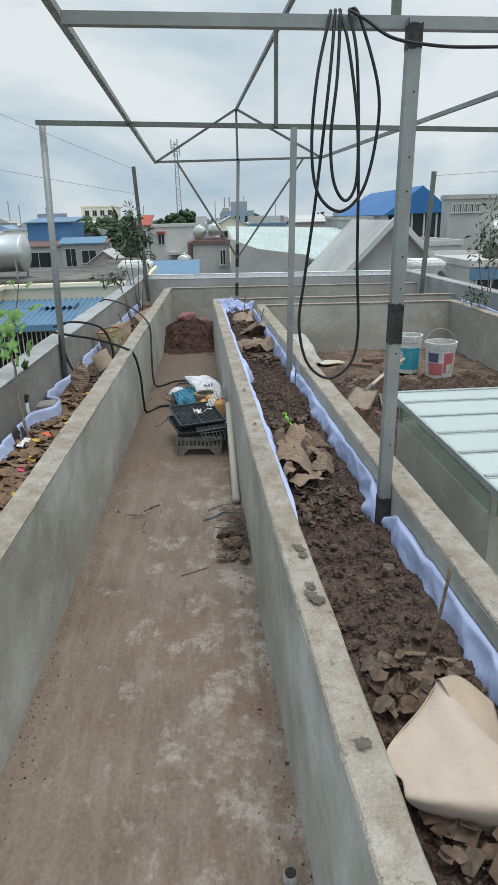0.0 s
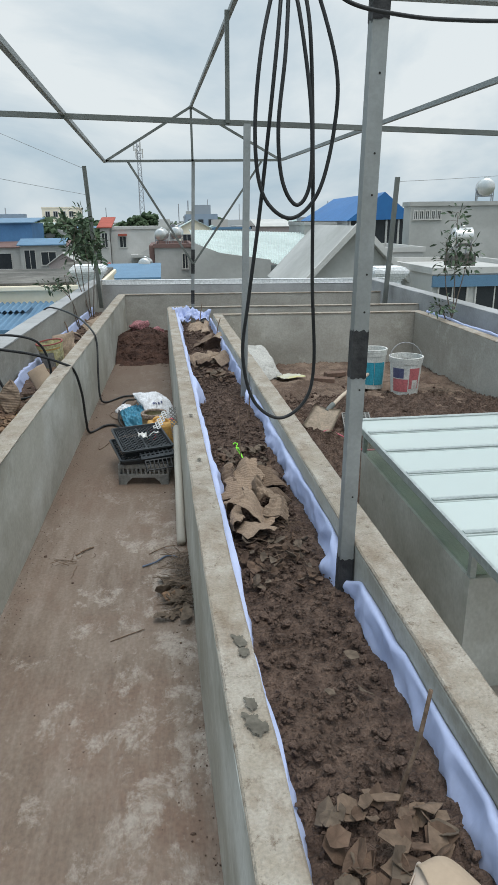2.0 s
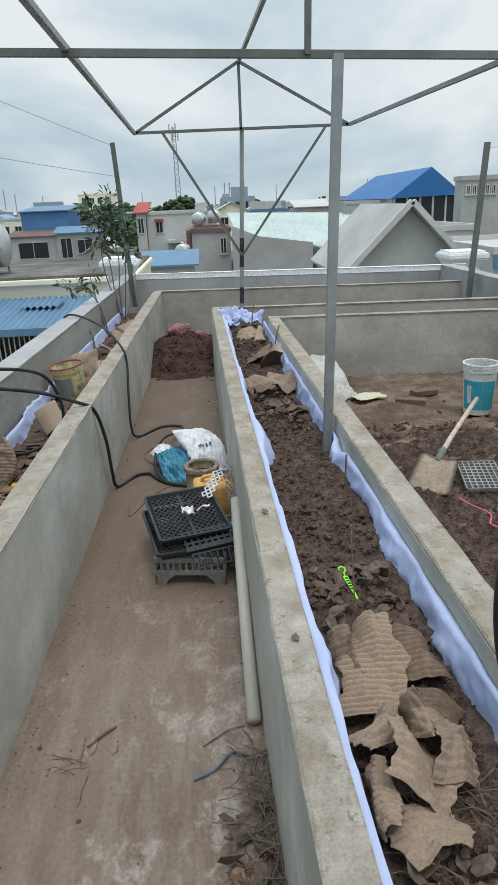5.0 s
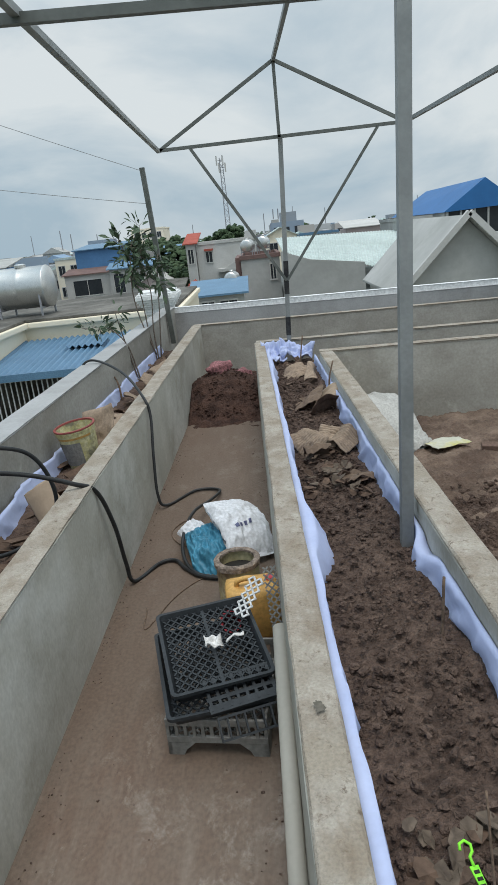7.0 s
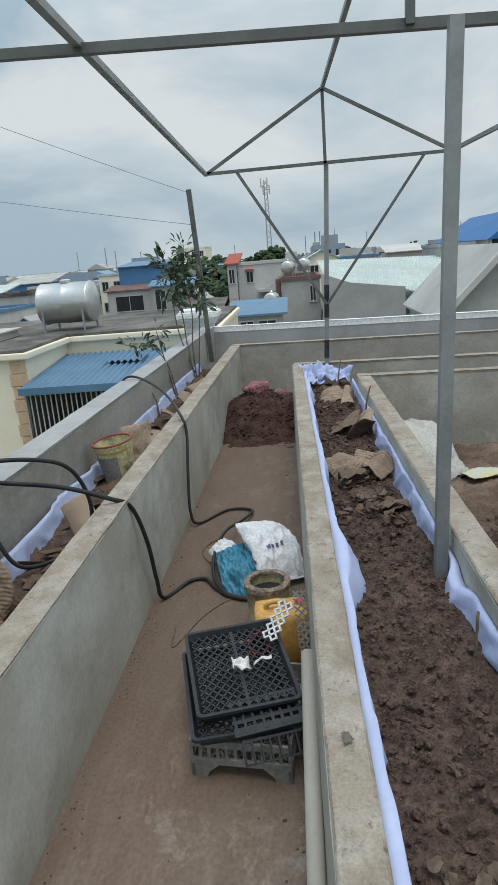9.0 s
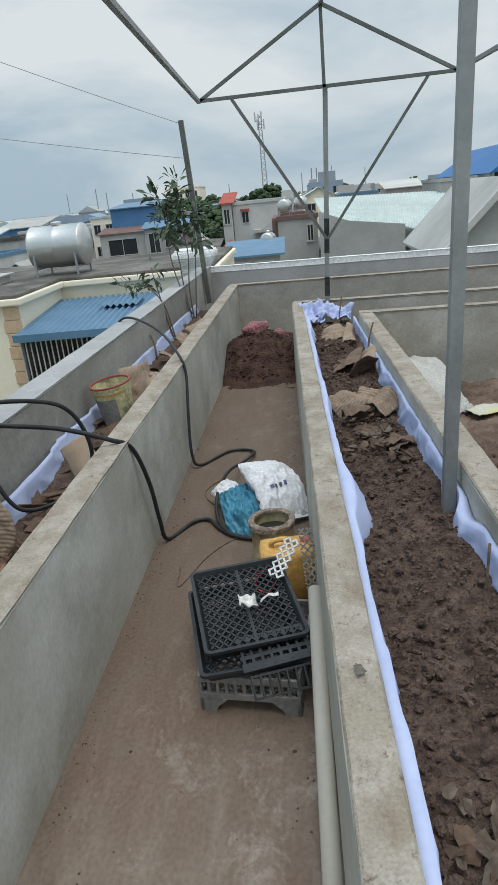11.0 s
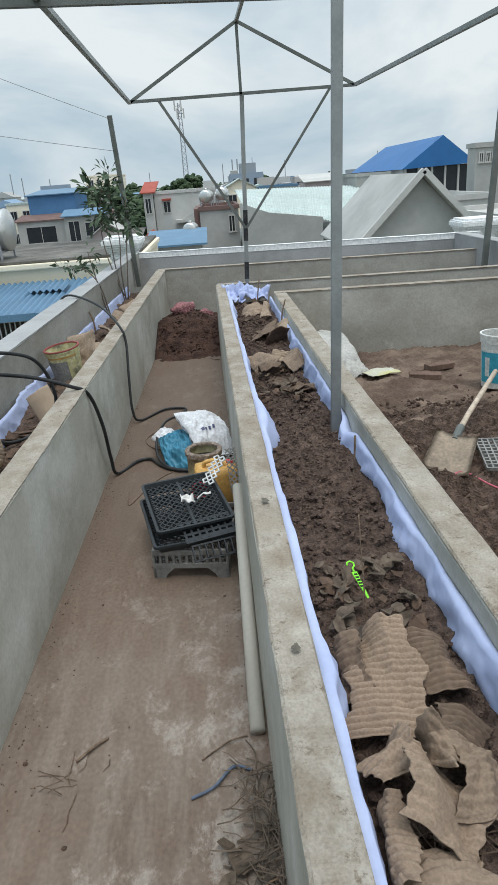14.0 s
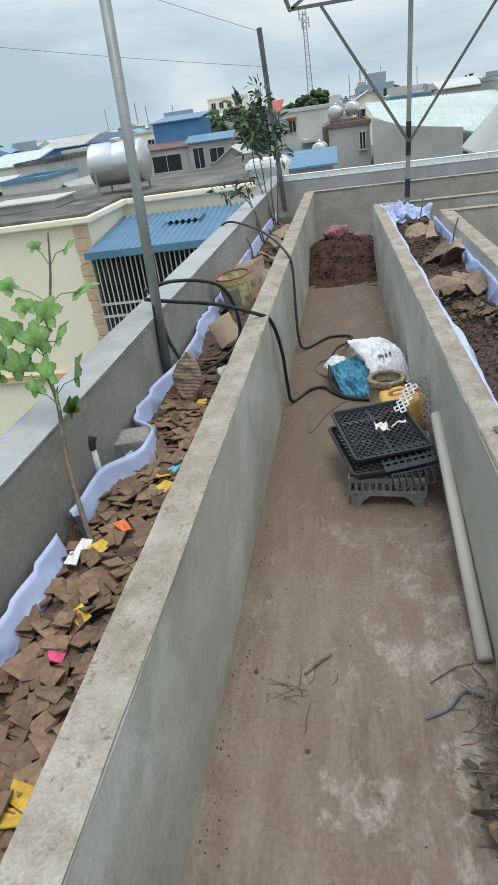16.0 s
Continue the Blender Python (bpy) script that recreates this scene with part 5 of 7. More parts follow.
for i, (x, y, w, h, rx, ry, rz, mm, rb) in enumerate([(0.535, 8.52, 0.22, 0.24, 14, -12, 14, M_CARD_PALE, 0.0034), (0.665, 8.40, 0.10, 0.22, 20, 24, 0, M_CARD_PALE, 0.0), (0.715, 7.50, 0.17, 0.26, 30, 8, -18, M_KRAFT_DK, 0.0), (0.575, 7.52, 0.20, 0.30, -4, -22, -14, M_CARD_HEAP, 0.0), (0.655, 7.30, 0.20, 0.16, -40, 0, 10, M_CARD_WET, 0.0),
                                                       (0.485, 6.52, 0.16, 0.24, 22, -20, 24, M_CARD_PALE, 0.0036), (0.60, 6.55, 0.12, 0.22, 26, 6, -16, M_CARD_PALE, 0.0034), (0.69, 6.50, 0.14, 0.20, 18, 14, -34, M_CARD_PALE, 0.0030), (0.52, 6.36, 0.14, 0.12, -10, -8, 10, M_CARD_HEAP, 0.0), (0.70, 5.98, 0.13, 0.12, 10, 8, 20, M_CARD_HEAP, 0.0)]):
    sheet("cardboard_sheet", w, h, mm, pose(x, y, 0.540 if i != 9 else 0.515, rx, ry, rz), "torn brown cardboard flap curling on the bed soil", "cardboard", bend=0.16, crumple=0.014, freq=6, seed=i + 20, ribs=rb, n=24, nv=90, group="bed cardboard", shape=folds(i + 50, 4, 0.034))


def scraps(y0, y1, n, seed, mats, smin=0.03, smax=0.09, lift=0.03):
    r = random.Random(seed)
    for i in range(n):
        y = r.uniform(y0, y1)
        x = r.uniform(wm_x(y) + 0.17, wr_x(y) - 0.10)
        s = r.uniform(smin, smax)
        torn("torn_scrap", pose(x, y, mid_z(x, y) + lift + r.random() * 0.022, r.gauss(0, 24), r.gauss(0, 24), r.uniform(0, 360)), s, r.choice(mats), "torn scrap of damp brown cardboard on soil", "cardboard", "torn scraps", seed * 100 + i)


scraps(0.72, 1.42, 135, 40, [M_CARD_WET, M_CARD_WET, M_DRYLEAF, M_CARD_HEAP], 0.03, 0.072)
scraps(2.40, 2.85, 80, 41, [M_CARD_WET, M_CARD_WET, M_DRYLEAF], 0.02, 0.052, 0.018)
scraps(3.55, 3.95, 60, 42, [M_CARD_WET, M_DRYLEAF, M_DRYLEAF], 0.028, 0.066, 0.02)
scraps(5.75, 6.5, 46, 43, [M_CARD_WET, M_CARD_WET, M_DRYLEAF], 0.03, 0.075, 0.018)
scraps(6.6, 9.1, 16, 44, [M_CARD_WET, M_CARD_HEAP], 0.04, 0.10, 0.018)
scraps(1.75, 1.95, 3, 45, [M_DRYLEAF], 0.03, 0.05)


def stake(pts, r, label, mat=M_TWIG):
    bm = bmesh.new()
    add_tube(bm, spline(pts, 5), r, 7, r2=r * 0.7)
    for v in bm.verts:
        v.co += 0.0015 * noise.noise_vector(v.co * 40)
    return tagged(link("stake", bm, mat, True), label, "stake", "planter stakes")


stake([(0.70, 1.42, 0.42), (0.725, 1.43, 0.55), (0.75, 1.43, 0.66), (0.775, 1.44, 0.80)], 0.007, "thin brown cutting stuck in the soil")
stake([(0.60, 8.85, 0.42), (0.61, 8.87, 0.6), (0.64, 8.9, 0.78)], 0.008, "dark thin cutting stuck in the soil")
stake([(0.745, 7.75, 0.42), (0.75, 7.77, 0.6), (0.79, 7.8, 0.74)], 0.008, "dark thin cutting stuck in the soil")
stake([(0.735, 4.60, 0.42), (0.74, 4.60, 0.55), (0.745, 4.6, 0.70)], 0.006, "dark thin cutting beside the liner")
stake([(0.59, 3.66, 0.44), (0.585, 3.7, 0.6), (0.58, 3.74, 0.80)], 0.003, "thin bare stem tied with a ribbon")
stake([(-1.02, 8.55, 0.42), (-1.03, 8.56, 0.56), (-1.06, 8.58, 0.64)], 0.010, "short dark cutting by the liner")
T = thing("plant_label", (0.585, 3.70, 0.53), "lime green plastic plant label with a hook and scrawled writing", "plant label")
TL = pose(0.575, 3.79, 0.572, 16, 6, 14)
bm = bmesh.new()
add_box(bm, -0.009, 0.009, -0.105, 0.0, 0, 0.003)
for v in bm.verts:
    if v.co.y < -0.06:
        v.co.x *= 0.35
bmesh.ops.transform(bm, matrix=TL, verts=bm.verts)
part("blade", bm, M_LIME, T)
bm = bmesh.new()
add_tube(bm, [TL @ Vector(p) for p in ((0.0, -0.002, 0.0015), (0.001, 0.016, 0.002), (0.010, 0.024, 0.002), (0.013, 0.036, 0.002), (0.004, 0.045, 0.002), (-0.008, 0.041, 0.002), (-0.012, 0.030, 0.002))], 0.003, 7)
part("hook", bm, M_LIME, T, smooth=True)
for k in range(5):
    bm = bmesh.new()
    add_box(bm, -0.0055, 0.0055, -0.014 - 0.012 * k, -0.008 - 0.012 * k, 0.0032, 0.0042)
    bmesh.ops.transform(bm, matrix=TL, verts=bm.verts)
    part("writing_bar", bm, M_DARK, T, "dark marker stroke")


def ragged(a, seed):
    """Radius of a splash outline at the angle a."""
    c, d = math.cos(a), math.sin(a)
    return 0.72 + sum(k * noise.noise(Vector((c * f, d * f, seed * q))) for k, f, q in ((0.7, 1.1, 30), (0.22, 5.3, 90), (0.12, 14, 9)))


for k, (dx, cy, r) in enumerate(((0.05, 1.86, 0.028), (0.058, 1.80, 0.020), (0.045, 1.60, 0.022), (0.04, 1.54, 0.032), (0.055, 1.51, 0.024), (0.04, 0.93, 0.020), (0.04, 3.33, 0.014), (0.04, 4.12, 0.016))):
    bm = bmesh.new()
    cx = wm_x(cy) + dx
    bm.faces.new([bm.verts.new((cx + r * ragged(a, cx) * math.cos(a), cy + 1.4 * r * ragged(a, cx) * math.sin(a), 0.6772 + 0.0007 * k)) for a in (2 * math.pi * i / 96 for i in range(96))])
    part("damp_patch", bm, M_DAMP, bpy.data.objects["wall_2"], "dark wet patch")

# ---- hose coil on the front beam ----
C = thing("hose_coil", (0.62, 2.47, 2.46), "black rubber hose hung in long loops from the beam", "hose")
for pts in ([(0.600, 2.47, 2.47), (0.545, 2.465, 2.25), (0.525, 2.46, 2.02), (0.55, 2.46, 1.86), (0.635, 2.46, 1.795), (0.72, 2.46, 1.87), (0.765, 2.46, 2.05), (0.765, 2.46, 2.22), (0.70, 2.465, 2.45), (0.67, 2.49, 2.478)],
            [(0.635, 2.47, 2.47), (0.615, 2.45, 2.25), (0.592, 2.44, 2.05), (0.605, 2.44, 1.90), (0.65, 2.44, 1.833), (0.69, 2.44, 1.90), (0.69, 2.445, 2.10), (0.66, 2.46, 2.35), (0.635, 2.49, 2.478)],
            [(0.62, 2.49, 2.478), (0.59, 2.465, 2.25), (0.545, 2.48, 1.85), (0.505, 2.5, 1.55), (0.485, 2.52, 1.36), (0.52, 2.52, 1.20), (0.61, 2.52, 1.132), (0.70, 2.52, 1.19), (0.73, 2.52, 1.32), (0.715, 2.5, 1.6), (0.706, 2.48, 1.95), (0.69, 2.46, 2.3), (0.665, 2.47, 2.47)],
            [(0.665, 2.47, 2.47), (0.72, 2.44, 2.43), (0.80, 2.42, 2.37), (0.92, 2.42, 2.345), (1.10, 2.45, 2.34), (1.4, 2.5, 2.36), (1.8, 2.5, 2.42)]):
    bm = bmesh.new()
    add_tube(bm, spline([(x - 0.009, y - 0.045 * min(1.0, (2.48 - z) * 4), z) for x, y, z in pts], 10), 0.0060, 10)
    part("loop", bm, M_RUBBER, C, smooth=True)
P1A, P1B = Vector((0.834, 2.405, 0.36)), Vector((0.892, 2.455, 2.44))


def ragged_band(z0, z1, seed, rag):
    """A brushed coat round the front post with uneven edges."""
    bm = bmesh.new()
    w = 0.0258
    loop = []
    for k in range(24):
        q, f = divmod(k, 6)
        f = f / 6 * 2 - 1
        loop.append(((f, -1), (1, f), (-f, 1), (-1, -f))[q])
    rows = []
    for r in range(4):
        row = []
        for k, (u, v) in enumerate(loop):
            e = noise.noise(Vector((u * 2.1 + seed, v * 2.1, r * 5.0))) * rag * (1 if r in (0, 3) else 0)
            z = lerp(z0, z1, r / 3) + e
            c = P1A.lerp(P1B, (z - 0.36) / 2.08)
            row.append(bm.verts.new((c.x + u * w, c.y + v * w, z)))
        rows.append(row)
    for a, b in zip(rows, rows[1:]):
        for k in range(24):
            bm.faces.new((a[k], a[(k + 1) % 24], b[(k + 1) % 24], b[k]))
    part("bitumen_band", bm, M_PRIMER, FR, "brushed black bitumen")


ragged_band(0.36, 0.605, 1.0, 0.016)
ragged_band(1.28, 1.44, 5.0, 0.014)
ragged_band(2.34, 2.42, 9.0, 0.02)
for z in (0.85, 1.24, 1.50, 1.62, 1.86, 1.98, 2.2):
    c = P1A.lerp(P1B, (z - 0.36) / 2.08)
    bm = bmesh.new()
    add_tube(bm, [(c.x + 0.006, c.y - 0.023, z), (c.x + 0.006, c.y - 0.0256, z)], 0.0035, 8)
    part("screw_hole", bm, M_DARK, FR)
bm = bmesh.new()
square(bm, (0.555, 9.410, 1.12), (0.568, 9.403, 1.43), 0.047)
part("weld_band", bm, M_PRIMER, FR, "black painted joint")
bm = bmesh.new()
square(bm, (0.538, 9.419, 0.72), (0.545, 9.415, 0.90), 0.047)
part("weld_band", bm, M_PRIMER, FR, "black painted foot")

# ---- yard ----
pail("paint_bucket", pose(2.33, 6.93, 0.085, 0, 0, 30), 0.112, 0.135, 0.42, M_PAIL, "white paint bucket with a cyan label standing on earth", [(150, 230, 0.05, 0.29, M_CYAN, "label"), (172, 190, 0.10, 0.25, M_PAIL, "stripe"), (232, 285, 0.05, 0.29, M_CYAN, "label")], 0.8, None, M_PAIL)
pail("paint_bucket", pose(2.575, 6.62, 0.085, 0, 0, 0), 0.134, 0.163, 0.39, M_PAIL, "dirty white paint bucket with red label and wire handle", [(200, 245, 0.19, 0.29, M_NAVY, "label"), (200, 262, 0.05, 0.18, M_CRIMSON, "label"), (266, 310, 0.08, 0.29, M_CRIMSON, "label"), (278, 305, 0.08, 0.17, M_PAIL, "stripe")], 0.85, (0.05, 0.16), M_PAIL)
S = thing("shovel", (1.42, 5.55, 0.12), "shovel with a mud-caked blade and pale handle lying on earth", "shovel")
bm = bmesh.new()
g = []
for i in range(11):
    for_y = i / 10
    row = []
    for j in range(9):
        u = j / 4 - 1
        w = 0.128 * (1 - 0.10 * for_y)
        row.append(bm.verts.new((u * w, (for_y - 0.5) * 0.31, 0.03 * u * u - 0.02 * for_y)))
    g.append(row)
for a, b in zip(g, g[1:]):
    for j in range(8):
        bm.faces.new((a[j], a[j + 1], b[j + 1], b[j]))
bmesh.ops.solidify(bm, geom=bm.faces[:], thickness=0.004)
bmesh.ops.transform(bm, matrix=pose(1.445, 5.40, 0.225, 26, 6, -30), verts=bm.verts)
part("blade", bm, M_SHOVEL, S, "mud-caked steel blade", True)
bm = bmesh.new()
add_tube(bm, [(1.53, 5.56, 0.26), (1.70, 5.84, 0.28), (2.17, 6.58, 0.31)], 0.017, 10)
part("handle", bm, M_SHOVEL, S, "pale wooden handle", True)
bm = bmesh.new()
add_tube(bm, [(1.50, 5.51, 0.25), (1.59, 5.66, 0.27)], 0.024, 10)
part("socket", bm, M_STEEL_DK, S)
pillow("woven_sack", (1.10, 8.08, 0.20, 4, 0, 17), (0.26, 0.46, 0.22), M_SACKDIRTY, "dusty white woven sack slumped by the wall", 13.0, 0.018, 0.07)
pillow("woven_sack", (1.27, 7.62, 0.12, 4, -6, 30), (0.15, 0.17, 0.07), M_SACKDIRTY, "loose crumpled end of a dusty woven sack", 23.0, 0.04, 0.03, 30)
sheet("newspaper", 0.28, 0.18, M_NEWS, pose(1.55, 7.48, 0.105, 0, 0, 20), "yellowed printed sheet lying on earth", "paper", crumple=0.012, freq=7, seed=3, n=14)
for i, (x, y, rz) in enumerate([(1.88, 7.30, -14), (2.08, 7.55, 20)]):
    bm = bmesh.new()
    add_box(bm, -0.13, 0.13, -0.045, 0.045, 0, 0.05, 0.006)
    ob = tagged(link("brick", bm, M_BRICK), "mud-covered brick lying on the yard earth", "brick", "yard bricks")
    ob.matrix_world = pose(x, y, 0.075, 3, 2, rz)
seed_tray = thing("seed_tray", (1.74, 5.40, 0.16), "black plastic grid tray lying on the earth", "tray")
bm = bmesh.new()
for i in range(8):
    add_box(bm, -0.12 + i * 0.032, -0.12 + i * 0.032 + 0.008, -0.19, 0.19, 0, 0.02)
for j in range(10):
    add_box(bm, -0.12, 0.112, -0.19 + j * 0.041, -0.19 + j * 0.041 + 0.009, 0.001, 0.021)
bmesh.ops.transform(bm, matrix=pose(1.74, 5.40, 0.185, 3, -2, -11), verts=bm.verts)
part("grid", bm, M_GREYPL, seed_tray)
hose("pink_string", [(1.36, 5.22, 0.14), (1.46, 5.26, 0.17), (1.55, 5.10, 0.16), (1.62, 4.98, 0.15), (1.58, 4.86, 0.15), (1.70, 4.8, 0.15), (1.78, 4.95, 0.16)], 0.005, "tangled pink plastic string on the earth", M_PINKST, cat="string")
tangle("dry_stalks", (2.98, 6.35, 0.12), (0.16, 0.16), 40, M_STRAW, "dry twigs on the yard earth", seed=31, length=0.2, zmax=0.06)

# skylight shaft with glass roof
G = thing("skylight", (1.95, 2.9, 0), "concrete skylight shaft under a sloping glass roof", "skylight")
for x0, x1, y0, y1 in ((1.31, 1.41, 2.36, 3.82), (1.41, 3.0, 2.36, 2.46), (1.41, 3.0, 3.72, 3.82), (3.0, 3.1, 2.36, 3.82)):
    bm = bmesh.new()
    add_box(bm, x0, x1, y0, y1, 0, 0.50)
    part("curb_wall", bm, M_RENDER, G, "smooth cement shaft wall")
bm = bmesh.new()
add_box(bm, 1.325, 1.332, 2.39, 3.80, 0.50, 0.668)
part("side_glass", bm, M_GLASSEDGE, G)
bm = bmesh.new()
add_box(bm, 1.335, 3.1, 2.382, 2.388, 0.50, 0.668)
part("side_glass", bm, M_GLASSEDGE, G)
for i in range(6):
    y0 = 2.02 + i * 0.30
    bm = bmesh.new()
    add_box(bm, 1.25, 3.2, y0 + 0.004, y0 + 0.296, 0.694 + 0.001 * (i % 2), 0.702 + 0.001 * (i % 2))
    ob = part("pane", bm, M_POLYC, G, "pale green glass sheet")
for y0 in (2.02, 2.30, 2.60, 2.90, 3.20, 3.50, 3.73):
    bm = bmesh.new()
    add_box(bm, 1.26, 3.2, y0, y0 + 0.085, 0.665, 0.6915)
    part("glazing_bar", bm, M_WHITEPL, G, "white glazing bar")
    bm = bmesh.new()
    add_box(bm, 1.262, 3.185, y0 + 0.034, y0 + 0.058, 0.7045, 0.7085)
    part("seal_strip", bm, M_ALU, G, "grey seal strip")
for x0 in (1.245, 3.19):
    bm = bmesh.new()
    add_box(bm, x0, x0 + 0.012, 2.0, 3.83, 0.672, 0.706)
    part("edge_trim", bm, M_ALU, G)
bm = bmesh.new()
add_box(bm, 1.257, 3.19, 1.995, 2.012, 0.672, 0.706)
part("edge_trim", bm, M_ALU, G)
for x0, y0 in ((1.325, 2.365), (1.325, 3.795)):
    bm = bmesh.new()
    add_box(bm, x0 - 0.012, x0 + 0.012, y0, y0 + 0.024, 0.50, 0.665)
    part("stand", bm, M_ALU, G)

# ---- poles, wires, parapet pillars ----
def pole(a, b, w, label):
    bm = bmesh.new()
    square(bm, a, b, w)
    return tagged(link("steel_pole", bm, M_STEEL_DK), label, "pole", "corner poles")


pole((-0.92, 11.7, 0.42), (-1.0, 11.6, 2.62), 0.06, "dark square steel pole standing in the parapet corner")
pole((3.50, 10.3, 0.0), (3.62, 10.3, 2.36), 0.06, "dark square steel pole standing by the side parapet")


def wire(a, b, sag, r=0.0035):
    a, b = Vector(a), Vector(b)
    bm = bmesh.new()
    add_tube(bm, [a.lerp(b, i / 16) - Vector((0, 0, sag * 4 * (i / 16) * (1 - i / 16))) for i in range(17)], r, 5)
    return tagged(link("overhead_wire", bm, M_WIRE), "thin overhead wire tied to the pole", "wire", "overhead wires")


wire((-1.0, 11.6, 2.58), (-9.0, 9.5, 6.2), 0.1)
wire((-1.0, 11.6, 2.20), (-9.0, 9.0, 4.0), 0.1)
wire((3.62, 10.3, 2.3), (14.0, 14.0, 3.4), 0.15)


def pillar_cap(x, y, ztop, w, label):
    e = thing("pillar_cap", (x, y, ztop - 0.6), label, "pillar")
    bm = bmesh.new()
    for z0, z1, k in ((-1.0, -0.30, 0.62), (-0.30, -0.265, 0.70), (-0.265, -0.215, 0.65), (-0.215, -0.185, 0.72), (-0.185, -0.150, 0.79), (-0.150, -0.118, 0.86), (-0.118, -0.085, 0.93), (-0.085, -0.02, 1.0), (-0.02, 0.0, 0.95)):
        add_box(bm, x - w * k / 2, x + w * k / 2, y - w * k / 2, y + w * k / 2, ztop + z0, ztop + z1, 0.008)
    part("capital", bm, M_WHITECAP, e)
    bm = bmesh.new()
    add_box(bm, x - w * 0.42, x + w * 0.42, y - w * 0.42, y + w * 0.42, ztop, ztop + 0.03)
    part("top_slab", bm, M_WHITECAP, e)


pillar_cap(-1.22, 12.95, 1.02, 0.62, "white moulded pillar capital at the parapet corner")
pillar_cap(4.32, 12.7, 0.90, 0.66, "white moulded pillar capital at the parapet corner")


# ---- small trees ----
def tree(name, base, stems, leaves, label, seed, size=0.085, reach=0.16):
    e = thing(name, base, label, "tree")
    r = random.Random(seed)
    bm = bmesh.new()
    tips = []
    for pts in stems:
        sp = spline(pts, 6)
        add_tube(bm, sp, 0.009, 6, r2=0.003)
        tips += sp[int(len(sp) * 0.62):]
    part("trunk", bm, M_BARK, e, smooth=True)
    bm = bmesh.new()
    bmt = bmesh.new()
    for i in range(leaves):
        t = r.choice(tips)
        d = Vector((r.gauss(0, 1), r.gauss(0, 1), r.gauss(0.15, 0.8))).normalized()
        p = t + d * r.uniform(0.02, reach)
        if r.random() < 0.35:
            add_tube(bmt, [t, p], 0.0018, 4)
        s = size * r.uniform(0.6, 1.15)
        m = Matrix.Translation(p) @ d.to_track_quat("Y", "Z").to_matrix().to_4x4() @ pose(0, 0, 0, r.uniform(-50, 20), r.uniform(-60, 60), 0)
        v = [bm.verts.new(m @ Vector(q)) for q in ((0, 0, 0), (0.2 * s, 0.4 * s, 0.05 * s), (0.13 * s, 0.75 * s, 0.02 * s), (0, s, -0.08 * s), (-0.13 * s, 0.75 * s, 0.02 * s), (-0.2 * s, 0.4 * s, 0.05 * s), (0, 0.5 * s, -0.02 * s))]
        for a, b, c in ((0, 1, 6), (1, 2, 6), (2, 3, 6), (3, 4, 6), (4, 5, 6), (5, 0, 6)):
            bm.faces.new((v[a], v[b], v[c]))
    part("twig", bmt, M_BARK, e)
    part("crown", bm, M_LEAF, e, "sparse glossy green leaves")
    return e


tree("young_tree", (-0.95, 10.45, 0.42), [[(-0.95, 10.45, 0.42), (-0.96, 10.45, 0.8), (-0.93, 10.45, 1.2), (-0.98, 10.45, 1.55), (-0.95, 10.45, 1.92)], [(-0.97, 10.45, 0.42), (-1.02, 10.45, 0.8), (-1.05, 10.45, 1.2), (-1.15, 10.45, 1.6), (-1.2, 10.45, 1.82)],
                                          [(-0.93, 10.5, 0.42), (-0.88, 10.5, 0.9), (-0.84, 10.5, 1.3), (-0.80, 10.5, 1.6)], [(-0.96, 10.4, 0.5), (-1.10, 10.4, 1.0), (-1.12, 10.4, 1.4), (-1.05, 10.4, 1.75)]], 300, "slender young tree with several thin stems and glossy leaves", 5, 0.125, 0.15)
tree("young_tree", (-1.05, 9.3, 0.42), [[(-0.98, 9.35, 0.42), (-1.05, 9.3, 0.8), (-1.2, 9.2, 1.0), (-1.38, 9.1, 1.02)], [(-1.0, 9.35, 0.42), (-1.08, 9.3, 0.9), (-1.1, 9.2, 1.15)]], 60, "low bare sapling with a few leaves over the parapet", 9, 0.09, 0.09)
tree("young_tree", (3.50, 7.75, 0.52), [[(3.50, 7.75, 0.5), (3.52, 7.75, 0.9), (3.50, 7.75, 1.3), (3.48, 7.75, 1.85)], [(3.50, 7.75, 0.6), (3.60, 7.75, 1.1), (3.68, 7.75, 1.5)], [(3.50, 7.75, 0.7), (3.40, 7.75, 1.1), (3.38, 7.75, 1.55)], [(3.48, 7.7, 0.55), (3.36, 7.65, 0.75), (3.28, 7.6, 0.85)]],
     230, "slender young tree with sparse leaves in the side bed", 15, 0.085, 0.14)
stake([(3.52, 5.9, 0.5), (3.53, 5.92, 0.66), (3.60, 5.95, 0.80), (3.66, 5.96, 0.86)], 0.010, "bare brown branch stuck in the side bed")
for x, y, w, h, rz, sd in ((0.36, 9.22, 0.22, 0.24, 20, 1), (0.58, 9.27, 0.34, 0.2, -10, 4)):
    sheet("liner_sheet", w, h, M_LINER, pose(x, y, 0.575, 30, 10, rz), "crumpled end of the white liner in the bed corner", "liner", crumple=0.07, freq=8, seed=sd, n=22, thick=0.003)


